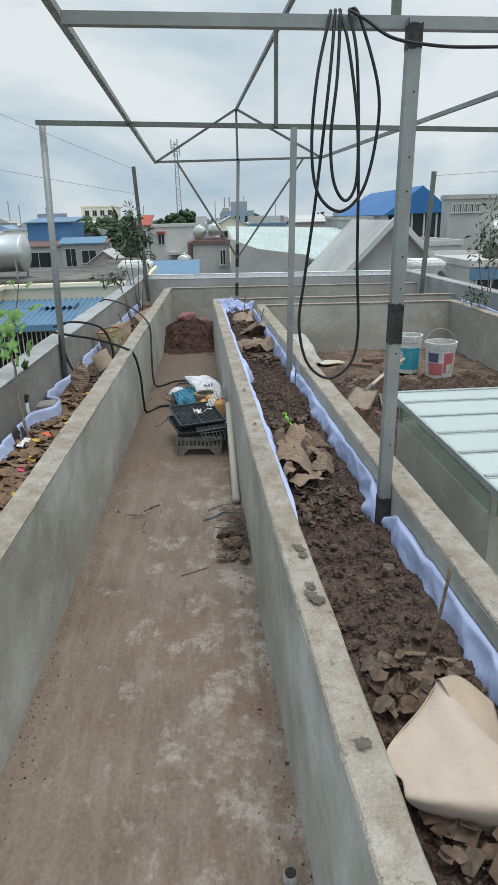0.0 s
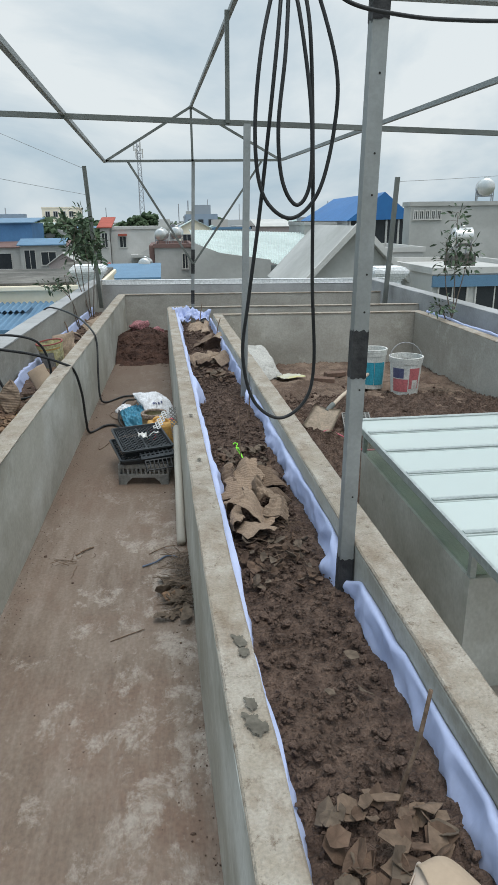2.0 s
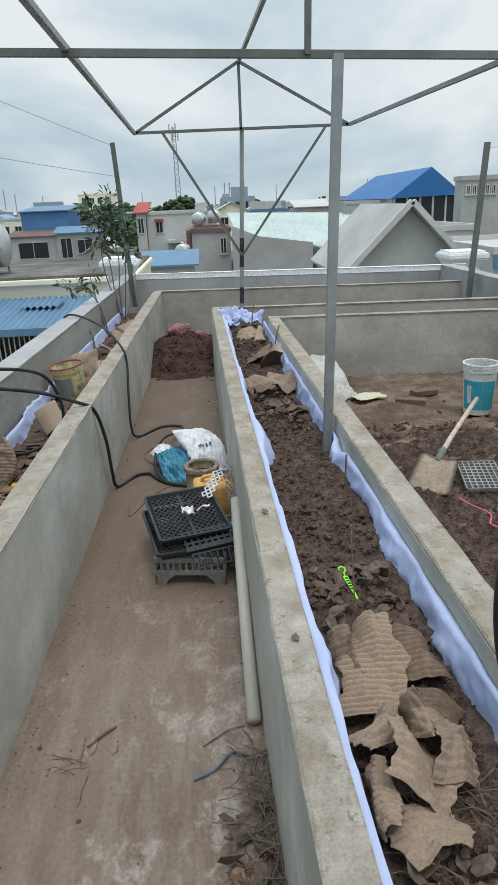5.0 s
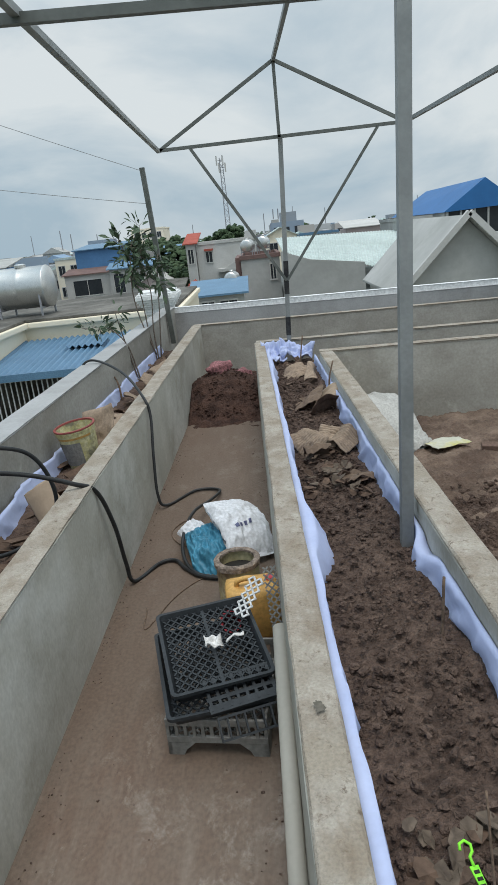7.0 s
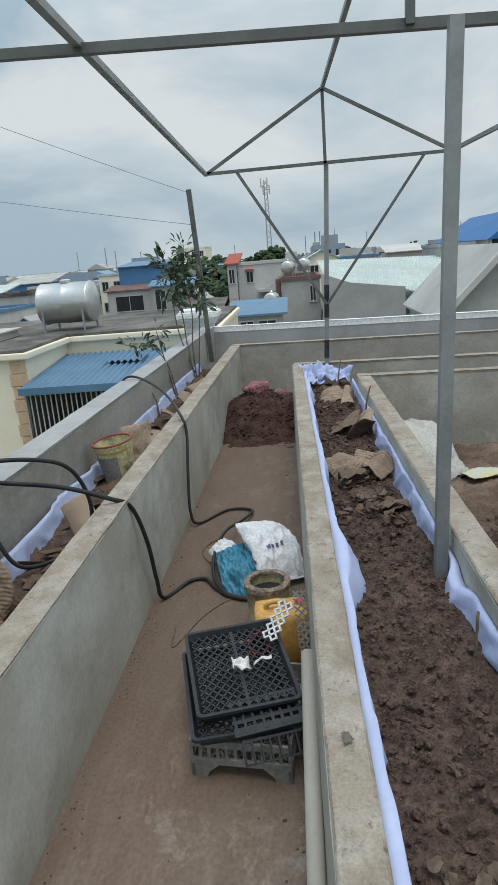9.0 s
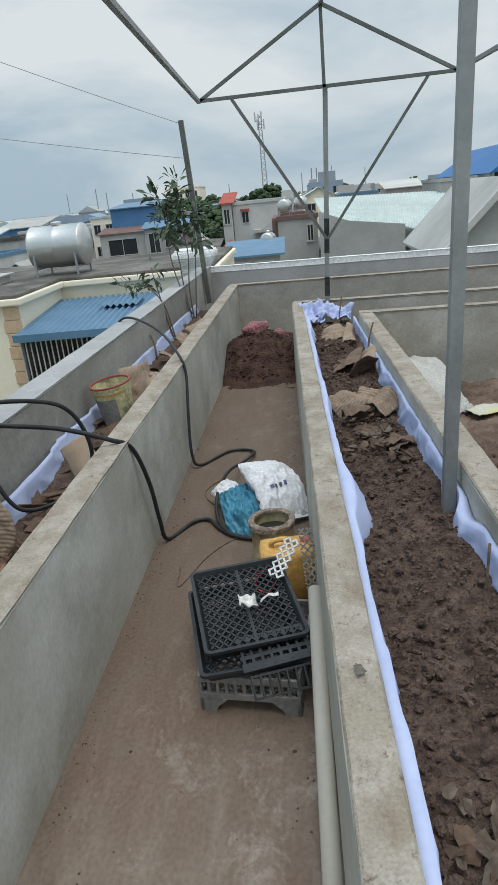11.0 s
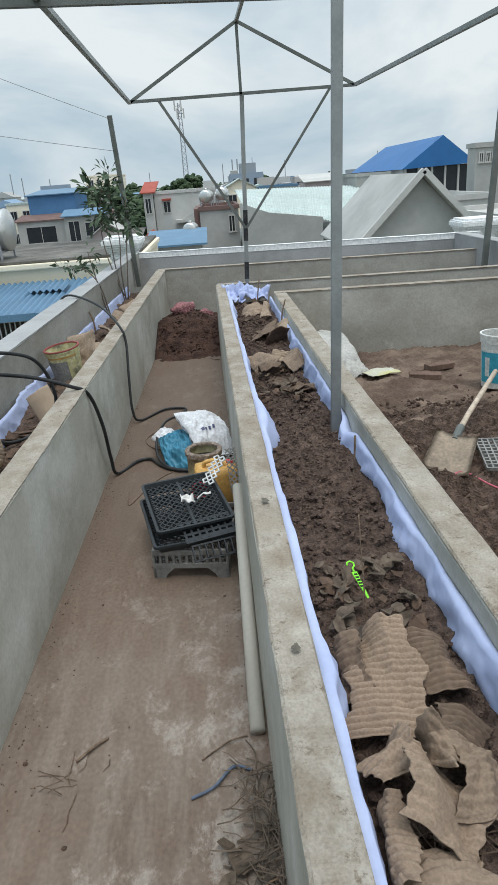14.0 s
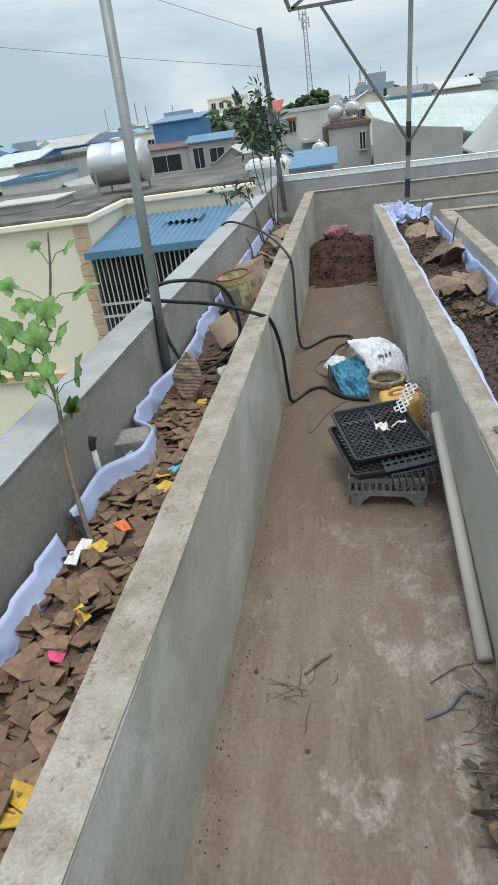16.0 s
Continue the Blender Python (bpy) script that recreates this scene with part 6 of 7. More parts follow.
# ---- surroundings ----
M_GROUND = material("town_ground", (0.10, 0.11, 0.085), (0.20, 0.20, 0.17), 0.05, 0.95, 0, 0.6, c3=(0.08, 0.11, 0.05))
M_CREAM = material("cream_paint", (0.85, 0.765, 0.60), (0.88, 0.80, 0.645), 0.8, 0.75, 0.03, 14, c3=(0.82, 0.73, 0.565), vary=(0.98, 1.02))
M_PEACH = plain("peach_quoin", (0.68, 0.48, 0.32), 0.8, 0, 3, 0.85)
# roof deck colour, used again as painted shade inside the roofed balcony
M_DECK_AND_SHADE = material("weathered_deck_and_balcony_shade", (0.085, 0.08, 0.07), (0.20, 0.19, 0.17), 0.9, 0.9, 0.3, 12, c3=(0.06, 0.058, 0.052))
M_BLUEROOF = plain("blue_sheet_roof", (0.13, 0.245, 0.37), 0.45, 0.15, 1.5, 0.85)
M_BLUEDEEP = plain("deep_blue_sheet", (0.035, 0.16, 0.40), 0.5, 0.1, 0.6, 0.85)
M_BLUEPAINT = plain("blue_paint", (0.09, 0.22, 0.42), 0.7, 0, 0.8, 0.8)
M_REDROOF = plain("red_roof", (0.42, 0.10, 0.07), 0.8, 0, 1.0, 0.75)
M_RUST = plain("rusty_roof", (0.21, 0.135, 0.12), 0.8, 0, 1.0, 0.7)
M_WHITEHOUSE = material("white_house_paint", (0.45, 0.445, 0.425), (0.55, 0.545, 0.525), 0.5, 0.8, 0, 8, c3=(0.46, 0.45, 0.42), vary=(0.97, 1.03))
M_GREYHOUSE = material("grey_house_render", (0.36, 0.36, 0.345), (0.47, 0.47, 0.45), 0.4, 0.85, 0, 6, c3=(0.33, 0.33, 0.31), vary=(0.97, 1.03))
M_PINKHOUSE = plain("pale_pink_house", (0.48, 0.40, 0.38), 0.8, 0, 0.6, 0.85)
M_WINDOW = plain("dark_window_glass", (0.035, 0.04, 0.045), 0.25, 0, 2, 0.8)
M_GREENROOF = material("pale_green_roof", (0.46, 0.53, 0.505), (0.53, 0.605, 0.58), 0.3, 0.55, 0, 3, c3=(0.42, 0.485, 0.46))
M_GRID = plain("painted_grille", (0.52, 0.53, 0.52), 0.6, 0.1, 4, 0.85)
M_STAINLESS = plain("stainless_steel", (0.66, 0.66, 0.64), 0.28, 0.85, 2, 0.9)
M_TREEFAR = material("tree_mass", (0.03, 0.055, 0.028), (0.075, 0.11, 0.055), 0.6, 0.9, 0, 4)
M_MAST = plain("mast_steel", (0.34, 0.35, 0.37), 0.6, 0.2, 1, 0.85)
GZ = -9.0
bm = bmesh.new()
s = 4000
vs = [bm.verts.new(p) for p in ((-s, -s, GZ), (s, -s, GZ), (s, s, GZ), (-s, s, GZ))]
bm.faces.new(vs)
tagged(link("ground", bm, M_GROUND), "grey-green ground of the town below", "ground", kind="structure")
bm = bmesh.new()
add_box(bm, -1.45, 3.9, Y0, 12.4, GZ, -0.26)
tagged(link("building_below", bm, M_GREYHOUSE), "grey rendered walls of the building under the roof", "building", kind="structure")


def window(e, x, y, z, w, h, bars=1):
    f = bmesh.new()
    d = 0.08
    for a in ((x - w / 2 - 0.06, x - w / 2, z - h / 2, z + h / 2), (x + w / 2, x + w / 2 + 0.06, z - h / 2, z + h / 2), (x - w / 2 - 0.06, x + w / 2 + 0.06, z + h / 2, z + h / 2 + 0.08), (x - w / 2 - 0.1, x + w / 2 + 0.1, z - h / 2 - 0.08, z - h / 2)):
        add_box(f, a[0], a[1], y - d, y + 0.01, a[2], a[3])
    for i in range(bars):
        c = x - w / 2 + w * (i + 1) / (bars + 1)
        add_box(f, c - 0.025, c + 0.025, y - d * 0.6, y - 0.01, z - h / 2, z + h / 2)
    fr = part("window", f, M_WHITEHOUSE, e)
    g = bmesh.new()
    add_box(g, x - w / 2, x + w / 2, y - 0.025, y - 0.005, z - h / 2, z + h / 2)
    part("pane", g, M_WINDOW, fr)


def house(name, x0, x1, y0, y1, z1, mat, label, wins=(), roof="flat", roof_mat=None, rh=1.0, group="", over=0.25, parapet=0.25):
    e = thing(name, ((x0 + x1) / 2, y0, GZ), label, "house", group)
    bm = bmesh.new()
    add_box(bm, x0, x1, y0, y1, GZ, z1)
    w = part("wall", bm, mat, e)
    bm = bmesh.new()
    if roof == "flat":
        for a in ((x0 - 0.08, x1 + 0.08, y0 - 0.08, y0 + 0.12), (x0 - 0.08, x1 + 0.08, y1 - 0.12, y1 + 0.08), (x0 - 0.08, x0 + 0.12, y0 + 0.12, y1 - 0.12), (x1 - 0.12, x1 + 0.08, y0 + 0.12, y1 - 0.12)):
            add_box(bm, a[0], a[1], a[2], a[3], z1 + 0.003, z1 + parapet)
        add_box(bm, x0 + 0.12, x1 - 0.12, y0 + 0.12, y1 - 0.12, z1 + 0.003, z1 + 0.05)
        part("roof", bm, roof_mat or mat, e)
    else:
        o = over
        if roof == "gable":      # ridge along y
            xm = (x0 + x1) / 2
            sec = [(x0 - o, z1 - o * rh / ((x1 - x0) / 2)), (xm, z1 + rh), (x1 + o, z1 - o * rh / ((x1 - x0) / 2))]
            top = [[bm.verts.new((x, y, z + 0.09)) for x, z in sec] for y in (y0 - o, y1 + o)]
            low = [[bm.verts.new((x, y, z)) for x, z in sec] for y in (y0 - o, y1 + o)]
            g = bmesh.new()
            gv = [g.verts.new(p) for p in ((x0, y0 + 0.01, z1), (x1, y0 + 0.01, z1), (xm, y0 + 0.01, z1 + rh * 0.985), (x0, y0 + 0.2, z1), (x1, y0 + 0.2, z1), (xm, y0 + 0.2, z1 + rh * 0.985))]
            for q in ((0, 1, 2), (5, 4, 3), (0, 3, 4, 1), (1, 4, 5, 2), (2, 5, 3, 0)):
                g.faces.new([gv[i] for i in q])
            part("gable", g, mat, e)
        else:                    # single slope falling towards y0
            sec = [(y0 - o, z1), (y1 + o, z1 + rh)]
            top = [[bm.verts.new((x, y, z + 0.09)) for y, z in sec] for x in (x0 - o, x1 + o)]
            low = [[bm.verts.new((x, y, z)) for y, z in sec] for x in (x0 - o, x1 + o)]
        n = len(sec)
        for i in range(n - 1):
            bm.faces.new((top[0][i], top[0][i + 1], top[1][i + 1], top[1][i]))
            bm.faces.new((low[0][i + 1], low[0][i], low[1][i], low[1][i + 1]))
            for k in (0, 1):
                bm.faces.new((top[k][i], low[k][i], low[k][i + 1], top[k][i + 1]))
        bm.faces.new((top[0][0], top[1][0], low[1][0], low[0][0]))
        bm.faces.new((top[0][-1], low[0][-1], low[1][-1], top[1][-1]))
        part("roof", bm, roof_mat or mat, e)
    for wx, wz, ww, wh in wins:
        window(e, wx, y0, wz, ww, wh)
    return e


def tank(x, y, z, r, length, yaw, label):
    e = thing("water_tank", (x, y, z), label, "water tank", "rooftop tanks")
    m = pose(x, y, z + 0.28 + r, 0, 90, yaw)
    bm = bmesh.new()
    h = length / 2
    lathe(bm, [(r * 0.3, -h - r * 0.22), (r * 0.75, -h - r * 0.12), (r, -h), (r * 1.02, -h + 0.03), (r, -h + 0.06), (r, -0.03), (r * 1.015, 0), (r, 0.03), (r, h - 0.06), (r * 1.02, h - 0.03), (r, h), (r * 0.75, h + r * 0.12), (r * 0.3, h + r * 0.22)], 36, m)
    part("drum", bm, M_STAINLESS, e, smooth=True)
    bm = bmesh.new()
    lathe(bm, [(r * 0.28, 0), (r * 0.28, 0.07), (r * 0.2, 0.1), (0.01, 0.1)], 16, pose(x, y, z + 0.27 + 2 * r))
    part("hatch", bm, M_STAINLESS, e)
    bm = bmesh.new()
    d = Vector((math.cos(radians(yaw)), math.sin(radians(yaw)), 0))
    s2 = Vector((-d.y, d.x, 0))
    c = Vector((x, y, z))
    for k in (-1, 1):
        for q in (-1, 1):
            p = c + d * (k * h * 0.8) + s2 * (q * r * 0.9)
            square(bm, p, p + Vector((0, 0, 0.28 + r)), 0.05)
        square(bm, c + d * (k * h * 0.8) - s2 * r * 0.9 + Vector((0, 0, 0.3)), c + d * (k * h * 0.8) + s2 * r * 0.9 + Vector((0, 0, 0.3)), 0.05)
    for q in (-1, 1):
        square(bm, c - d * h * 0.8 + s2 * (q * r * 0.9) + Vector((0, 0, 0.26 + r)), c + d * h * 0.8 + s2 * (q * r * 0.9) + Vector((0, 0, 0.26 + r)), 0.05)
    part("stand", bm, M_MAST, e)
    return e


# neighbour with the cream wall
N = thing("neighbour_house", (-8, 17.6, GZ), "cream painted house with a flat dark roof and peach quoins", "house")
bm = bmesh.new()
add_box(bm, -18, -6.08, 17.6, 27.0, GZ, -0.10)
part("wall", bm, M_CREAM, N)
bm = bmesh.new()
add_box(bm, -6.08, -1.9, 20.6, 27.0, GZ, -0.10)
part("wall", bm, M_CREAM, N)
bm = bmesh.new()
add_box(bm, -18, -5.93, 17.45, 27.0, -0.097, 0.05, 0.03)
add_box(bm, -5.93, -1.8, 20.45, 27.0, -0.098, 0.05, 0.03)
part("cornice", bm, M_CREAM, N, "moulded cream cornice")
bm = bmesh.new()
add_box(bm, -17.9, -6.03, 17.55, 26.9, 0.052, 0.13, 0.02)
add_box(bm, -6.03, -1.9, 20.55, 26.9, 0.0525, 0.131, 0.02)
roof = part("roof", bm, M_DECK_AND_SHADE, N, "stained dark roof deck")
for i in range(16):
    bm = bmesh.new()
    w = 0.40 if i % 2 else 0.36
    add_box(bm, -6.07 - w, -6.05, 17.56, 17.6, -0.42 - i * 0.30, -0.14 - i * 0.30, 0.01)
    part("quoin", bm, M_PEACH, N)
bm = bmesh.new()
add_box(bm, -18, -6.06, 17.5, 17.6, -3.9, -3.7, 0.02)
part("string_course", bm, M_PEACH, N, "moulded band")
A = thing("awning", (-4.4, 17.0, -0.6), "blue corrugated sheet awning over the barred balcony", "awning")
bm = bmesh.new()
nx = 230
a = [bm.verts.new((lerp(-6.05, -2.45, i / nx), 17.0, -0.72 + 0.03 * math.cos(i * math.pi / 5))) for i in range(nx + 1)]
b = [bm.verts.new((lerp(-6.05, -2.45, i / nx), 20.44, -0.42 + 0.03 * math.cos(i * math.pi / 5))) for i in range(nx + 1)]
for i in range(nx):
    bm.faces.new((a[i], a[i + 1], b[i + 1], b[i]))
ob = part("sheet", bm, M_BLUEROOF, A)
solid(ob, 0.01)
bm = bmesh.new()
nx = 60
a = [bm.verts.new((lerp(-4.55, -3.6, i / nx), 18.9, -0.475 + 0.03 * math.cos(i * math.pi / 5))) for i in range(nx + 1)]
b = [bm.verts.new((lerp(-4.55, -3.6, i / nx), 19.7, -0.40 + 0.03 * math.cos(i * math.pi / 5))) for i in range(nx + 1)]
for i in range(nx):
    bm.faces.new((a[i], a[i + 1], b[i + 1], b[i]))
solid(part("patch_sheet", bm, M_BLUEROOF, A, "loose sheet patch"), 0.01)
bm = bmesh.new()
add_box(bm, -6.07, -2.42, 16.96, 17.0, -0.84, -0.68)
part("fascia", bm, M_BLUEROOF, A)
GR = thing("window_grille", (-4.2, 17.15, GZ), "pale painted steel bars closing the balcony", "grille")
for i in range(31):
    bm = bmesh.new()
    x = -6.0 + i * 0.118
    square(bm, (x, 17.15, -4.2), (x, 17.15, -0.76), 0.026)
    part("bar", bm, M_GRID, GR)
for z in (-0.85, -1.95, -2.25, -3.2, -4.2):
    bm = bmesh.new()
    square(bm, (-6.03, 17.14, z), (-2.35, 17.14, z), 0.05)
    part("rail", bm, M_GRID, GR)
bm = bmesh.new()
add_box(bm, -6.08, -2.3, 17.1, 20.6, GZ, -4.2)
part("wall", bm, M_CREAM, N)
bm = bmesh.new()
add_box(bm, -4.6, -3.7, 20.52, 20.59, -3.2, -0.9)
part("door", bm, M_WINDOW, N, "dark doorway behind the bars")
# added dark sheets before the cream back wall: shade under the awning, as colour
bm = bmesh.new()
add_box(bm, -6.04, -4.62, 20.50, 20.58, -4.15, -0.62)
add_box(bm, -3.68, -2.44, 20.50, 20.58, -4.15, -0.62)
part("back_shade", bm, M_DECK_AND_SHADE, N, "dark sheet standing in for the shade at the balcony back")
# the same painted shade on the balcony's left side
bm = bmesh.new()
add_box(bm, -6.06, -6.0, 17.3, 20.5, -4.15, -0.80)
part("side_wall", bm, M_DECK_AND_SHADE, N, "dark sheet standing in for the shade along the balcony side")
bm = bmesh.new()
add_box(bm, -2.42, -2.3, 17.1, 20.6, -4.2, -0.6)
part("wall", bm, M_CREAM, N)
tank(-6.32, 21.9, 0.05, 0.57, 1.5, -4, "stainless steel water tank lying on a frame on the flat roof")
bm = bmesh.new()
for x0, x1, y0, y1 in ((-9.6, -7.6, 19.6, 19.68), (-9.6, -7.6, 21.0, 21.08), (-9.6, -9.52, 19.68, 21.0), (-7.68, -7.6, 19.68, 21.0)):
    add_box(bm, x0, x1, y0, y1, 0.132, 0.32)
add_box(bm, -9.7, -7.5, 19.5, 21.2, 0.323, 0.36)
tagged(link("roof_hatch", bm, M_WHITEHOUSE), "low pale skylight box on the flat roof", "hatch")

# houses further off
house("blue_house", -18.7, -13.9, 75, 82, 1.75, M_BLUEPAINT, "blue upper room with a pale blue sheet roof", roof="shed", roof_mat=M_BLUEROOF, rh=0.5)
h = house("terrace_house", -19.4, -10.2, 72, 75, -0.6, M_WHITEHOUSE, "two storey house with dark glazed front and blue sheet awnings", [(-17.1, -1.9, 2.9, 1.5), (-13.0, -1.7, 1.0, 1.9), (-11.3, -1.5, 1.0, 1.0)], roof="shed", roof_mat=M_RUST, rh=0.5)
house("terrace_house", -14.3, -10.1, 70.0, 71.9, -0.35, M_GREYHOUSE, "grey terrace with a blue sheet roof", [(-13.4, -1.7, 1.0, 1.8), (-11.6, -1.6, 1.4, 1.2)], roof="shed", roof_mat=M_BLUEROOF, rh=0.55)
h = house("villa", -5.0, 0.4, 65, 74, 1.1, M_WHITEHOUSE, "white villa with a red shaded window and balcony pediment", [(-3.9, 0.0, 0.55, 0.9), (-1.6, -1.9, 1.4, 0.8), (0.0, -1.9, 0.7, 0.8)])
bm = bmesh.new()
add_box(bm, -4.3, -3.5, 64.6, 65.0, 0.55, 0.72)
part("window_hood", bm, M_REDROOF, h, "red window hood")
bm = bmesh.new()
add_box(bm, -3.2, 0.5, 63.6, 65.0, -1.35, -1.1)
vs = [bm.verts.new(p) for p in ((-2.6, 63.7, -1.1), (-0.2, 63.7, -1.1), (-1.4, 63.7, -0.45), (-2.6, 64.0, -1.1), (-0.2, 64.0, -1.1), (-1.4, 64.0, -0.45))]
for q in ((0, 1, 2), (5, 4, 3), (0, 3, 4, 1), (1, 4, 5, 2), (2, 5, 3, 0)):
    bm.faces.new([vs[i] for i in q])
part("balcony", bm, M_WHITEHOUSE, h)
house("narrow_house", -5.9, -5.05, 64.5, 70, 1.25, M_WHITEHOUSE, "narrow house with a red tiled roof", [(-5.5, 0.2, 0.45, 1.2)], roof="shed", roof_mat=M_REDROOF, rh=0.9)
h = house("grey_house", -0.65, 1.75, 45, 52, 0.15, M_GREYHOUSE, "plain grey rendered house with a rust red parapet", [(1.3, -0.7, 0.3, 0.9)], roof_mat=M_RUST, parapet=0.24)
bm = bmesh.new()
add_box(bm, -1.0, -0.66, 45.3, 52, GZ, 0.3)
part("side_wall", bm, M_RUST, h, "dull red side wall")
tank(-0.15, 45.7, 0.3, 0.38, 1.0, 80, "round stainless water tank on the grey house")
tank(0.85, 46.6, 0.39, 0.38, 1.0, 80, "round stainless water tank on the grey house")
tank(-1.05, 38.5, -1.1, 0.35, 0.8, 80, "small round water tank behind the blue roof")
house("low_house", -2.95, -0.45, 35, 38, -0.98, M_GREYHOUSE, "low house with a pale blue sheet roof", [(-2.2, -1.6, 0.6, 0.7), (-1.2, -1.6, 0.8, 0.7)], roof="shed", roof_mat=M_BLUEROOF, rh=0.5)
house("red_roof_house", -3.9, -3.1, 40, 44, -1.2, M_PINKHOUSE, "small house with a red roof", roof="gable", roof_mat=M_REDROOF, rh=0.5)
# workshop with the long pale green roof
W = thing("workshop", (4, 42, GZ), "long workshop with a pale green corrugated roof", "workshop")
bm = bmesh.new()
for x0, z0, x1, z1 in ((1.75, 0.52, 3.4, -0.10), (3.4, -0.10, 6.5, -0.55)):
    v = [bm.verts.new(p) for p in ((x0, 42, GZ), (x1, 42, GZ), (x1, 42, z1), (x0, 42, z0), (x0, 42.25, GZ), (x1, 42.25, GZ), (x1, 42.25, z1), (x0, 42.25, z0))]
    for q in ((0, 1, 2, 3), (7, 6, 5, 4), (3, 2, 6, 7), (0, 3, 7, 4), (1, 5, 6, 2)):
        bm.faces.new([v[i] for i in q])
part("gable_wall", bm, M_GREYHOUSE, W)
bm = bmesh.new()
g = []
for i in range(13):
    y = lerp(42.3, 64, i / 12)
    row = []
    for j in range(181):
        u = j / 180
        x = lerp(lerp(1.85, 2.2, i / 12), lerp(8.9, 13.4, i / 12), u)
        z = lerp(0.50 - 3.2 * min(u, 0.22) - 0.9 * max(0, min(u - 0.22, 0.35)) - 2.2 * max(0, u - 0.57), 1.0 - 0.42 * u, (i / 12) ** 0.8) + 0.03 * math.cos(j * math.pi * 0.5)
        row.append(bm.verts.new((x, y, z)))
    g.append(row)
for p, q in zip(g, g[1:]):
    for j in range(180):
        bm.faces.new((p[j], p[j + 1], q[j + 1], q[j]))
solid(part("roof", bm, M_GREENROOF, W), 0.05)
bm = bmesh.new()
add_box(bm, 1.8, 13.0, 43, 63.5, GZ, -2.2)
part("wall", bm, M_GREYHOUSE, W)
# gabled roof beside the terrace
Gb = house("gabled_house", 5.75, 10.25, 28, 36, -0.85, M_GREYHOUSE, "grey gabled house with white moulded verges", roof="gable", roof_mat=M_GREYHOUSE, rh=2.28, over=0.3)
for sx in (-1, 1):
    bm = bmesh.new()
    a, b = Vector((8.0, 27.62, 1.60)), Vector((8.0 + sx * 2.75, 27.62, -1.20))
    n = (b - a).normalized()
    add_tube(bm, [a, b], 0.15, 4, 45)
    part("verge", bm, M_WHITEHOUSE, Gb, "white moulded verge")
    for i in range(30):
        bm = bmesh.new()
        p = a.lerp(b, (i + 0.5) / 30)
        add_box(bm, p.x - 0.032, p.x + 0.032, p.y - 0.09, p.y + 0.02, p.z - 0.155, p.z - 0.07)
        part("dentil", bm, M_WHITEHOUSE, Gb)
# blue hall
B = house("blue_hall", 16.2, 21.9, 60, 78, -1.2, M_WHITEHOUSE, "large hall under a deep blue sheet roof", [])
bm = bmesh.new()
add_box(bm, 16.25, 21.85, 60.1, 77.9, -1.19, 1.72)
part("glazed_storey", bm, M_WINDOW, B, "dark glazed upper storey")
for i in range(6):
    bm = bmesh.new()
    add_box(bm, 16.2 + i * 1.11, 16.35 + i * 1.11, 59.95, 60.12, -1.19, 1.7)
    part("column", bm, M_WHITEHOUSE, B)
bm = bmesh.new()
add_box(bm, 16.1, 16.24, 60.2, 77.9, -1.19, 1.6)
part("side_wall", bm, M_WHITEHOUSE, B, "pale side wall")
for y in (63.0, 66.0, 69.0):
    bm = bmesh.new()
    add_box(bm, 16.06, 16.11, y, y + 0.9, -0.1, 1.0)
    part("window", bm, M_WINDOW, B)
bm = bmesh.new()
vs = [bm.verts.new(p) for p in ((15.9, 59.7, 1.62), (22.1, 59.7, 1.75), (19.25, 59.7, 3.98), (15.7, 80, 1.62), (22.6, 80, 1.75), (19.6, 80, 3.98))]
for q in ((0, 1, 2), (5, 4, 3), (0, 3, 4, 1), (1, 4, 5, 2), (2, 5, 3, 0)):
    bm.faces.new([vs[i] for i in q])
part("roof", bm, M_BLUEDEEP, B)
house("hall_annexe", 12.6, 15.5, 62, 70, 1.3, M_GREYHOUSE, "pale rendered annexe beside the hall", [(14.6, 0.6, 0.4, 1.0)])
h = house("grey_block", 14.55, 24, 40, 41.2, 2.45, M_GREYHOUSE, "tall plain grey block with a row of small openings", [(14.85 + i * 0.36, 1.95, 0.17, 0.42) for i in range(5)])
tank(19.3, 40.6, 2.7, 0.5, 1.2, 70, "stainless water tank with a rack on the grey block")
h = house("shop_house", 10.2, 15.0, 25, 32, -0.25, M_WHITEHOUSE, "white shop house with a blue band and dark glazing", [(11.0, -1.3, 1.1, 1.2), (12.7, -1.35, 1.5, 1.3)])
bm = bmesh.new()
add_box(bm, 10.15, 15.0, 24.88, 24.99, -0.72, -0.30)
part("fascia_band", bm, M_BLUEROOF, h, "blue fascia band")
tank(11.75, 26.2, 0.42, 0.36, 0.7, -8, "stainless water tank on a brick plinth")
bm = bmesh.new()
add_box(bm, 11.25, 12.2, 25.8, 26.6, -0.02, 0.42)
tagged(link("tank_plinth", bm, M_DECK_AND_SHADE), "dark brick plinth under the water tank", "plinth")
house("white_balcony_house", 10.4, 13.2, 34, 40, 0.15, M_WHITEHOUSE, "white house with stacked balcony bands", [(11.2, -0.6, 0.8, 0.7), (12.4, -0.6, 0.8, 0.7)])

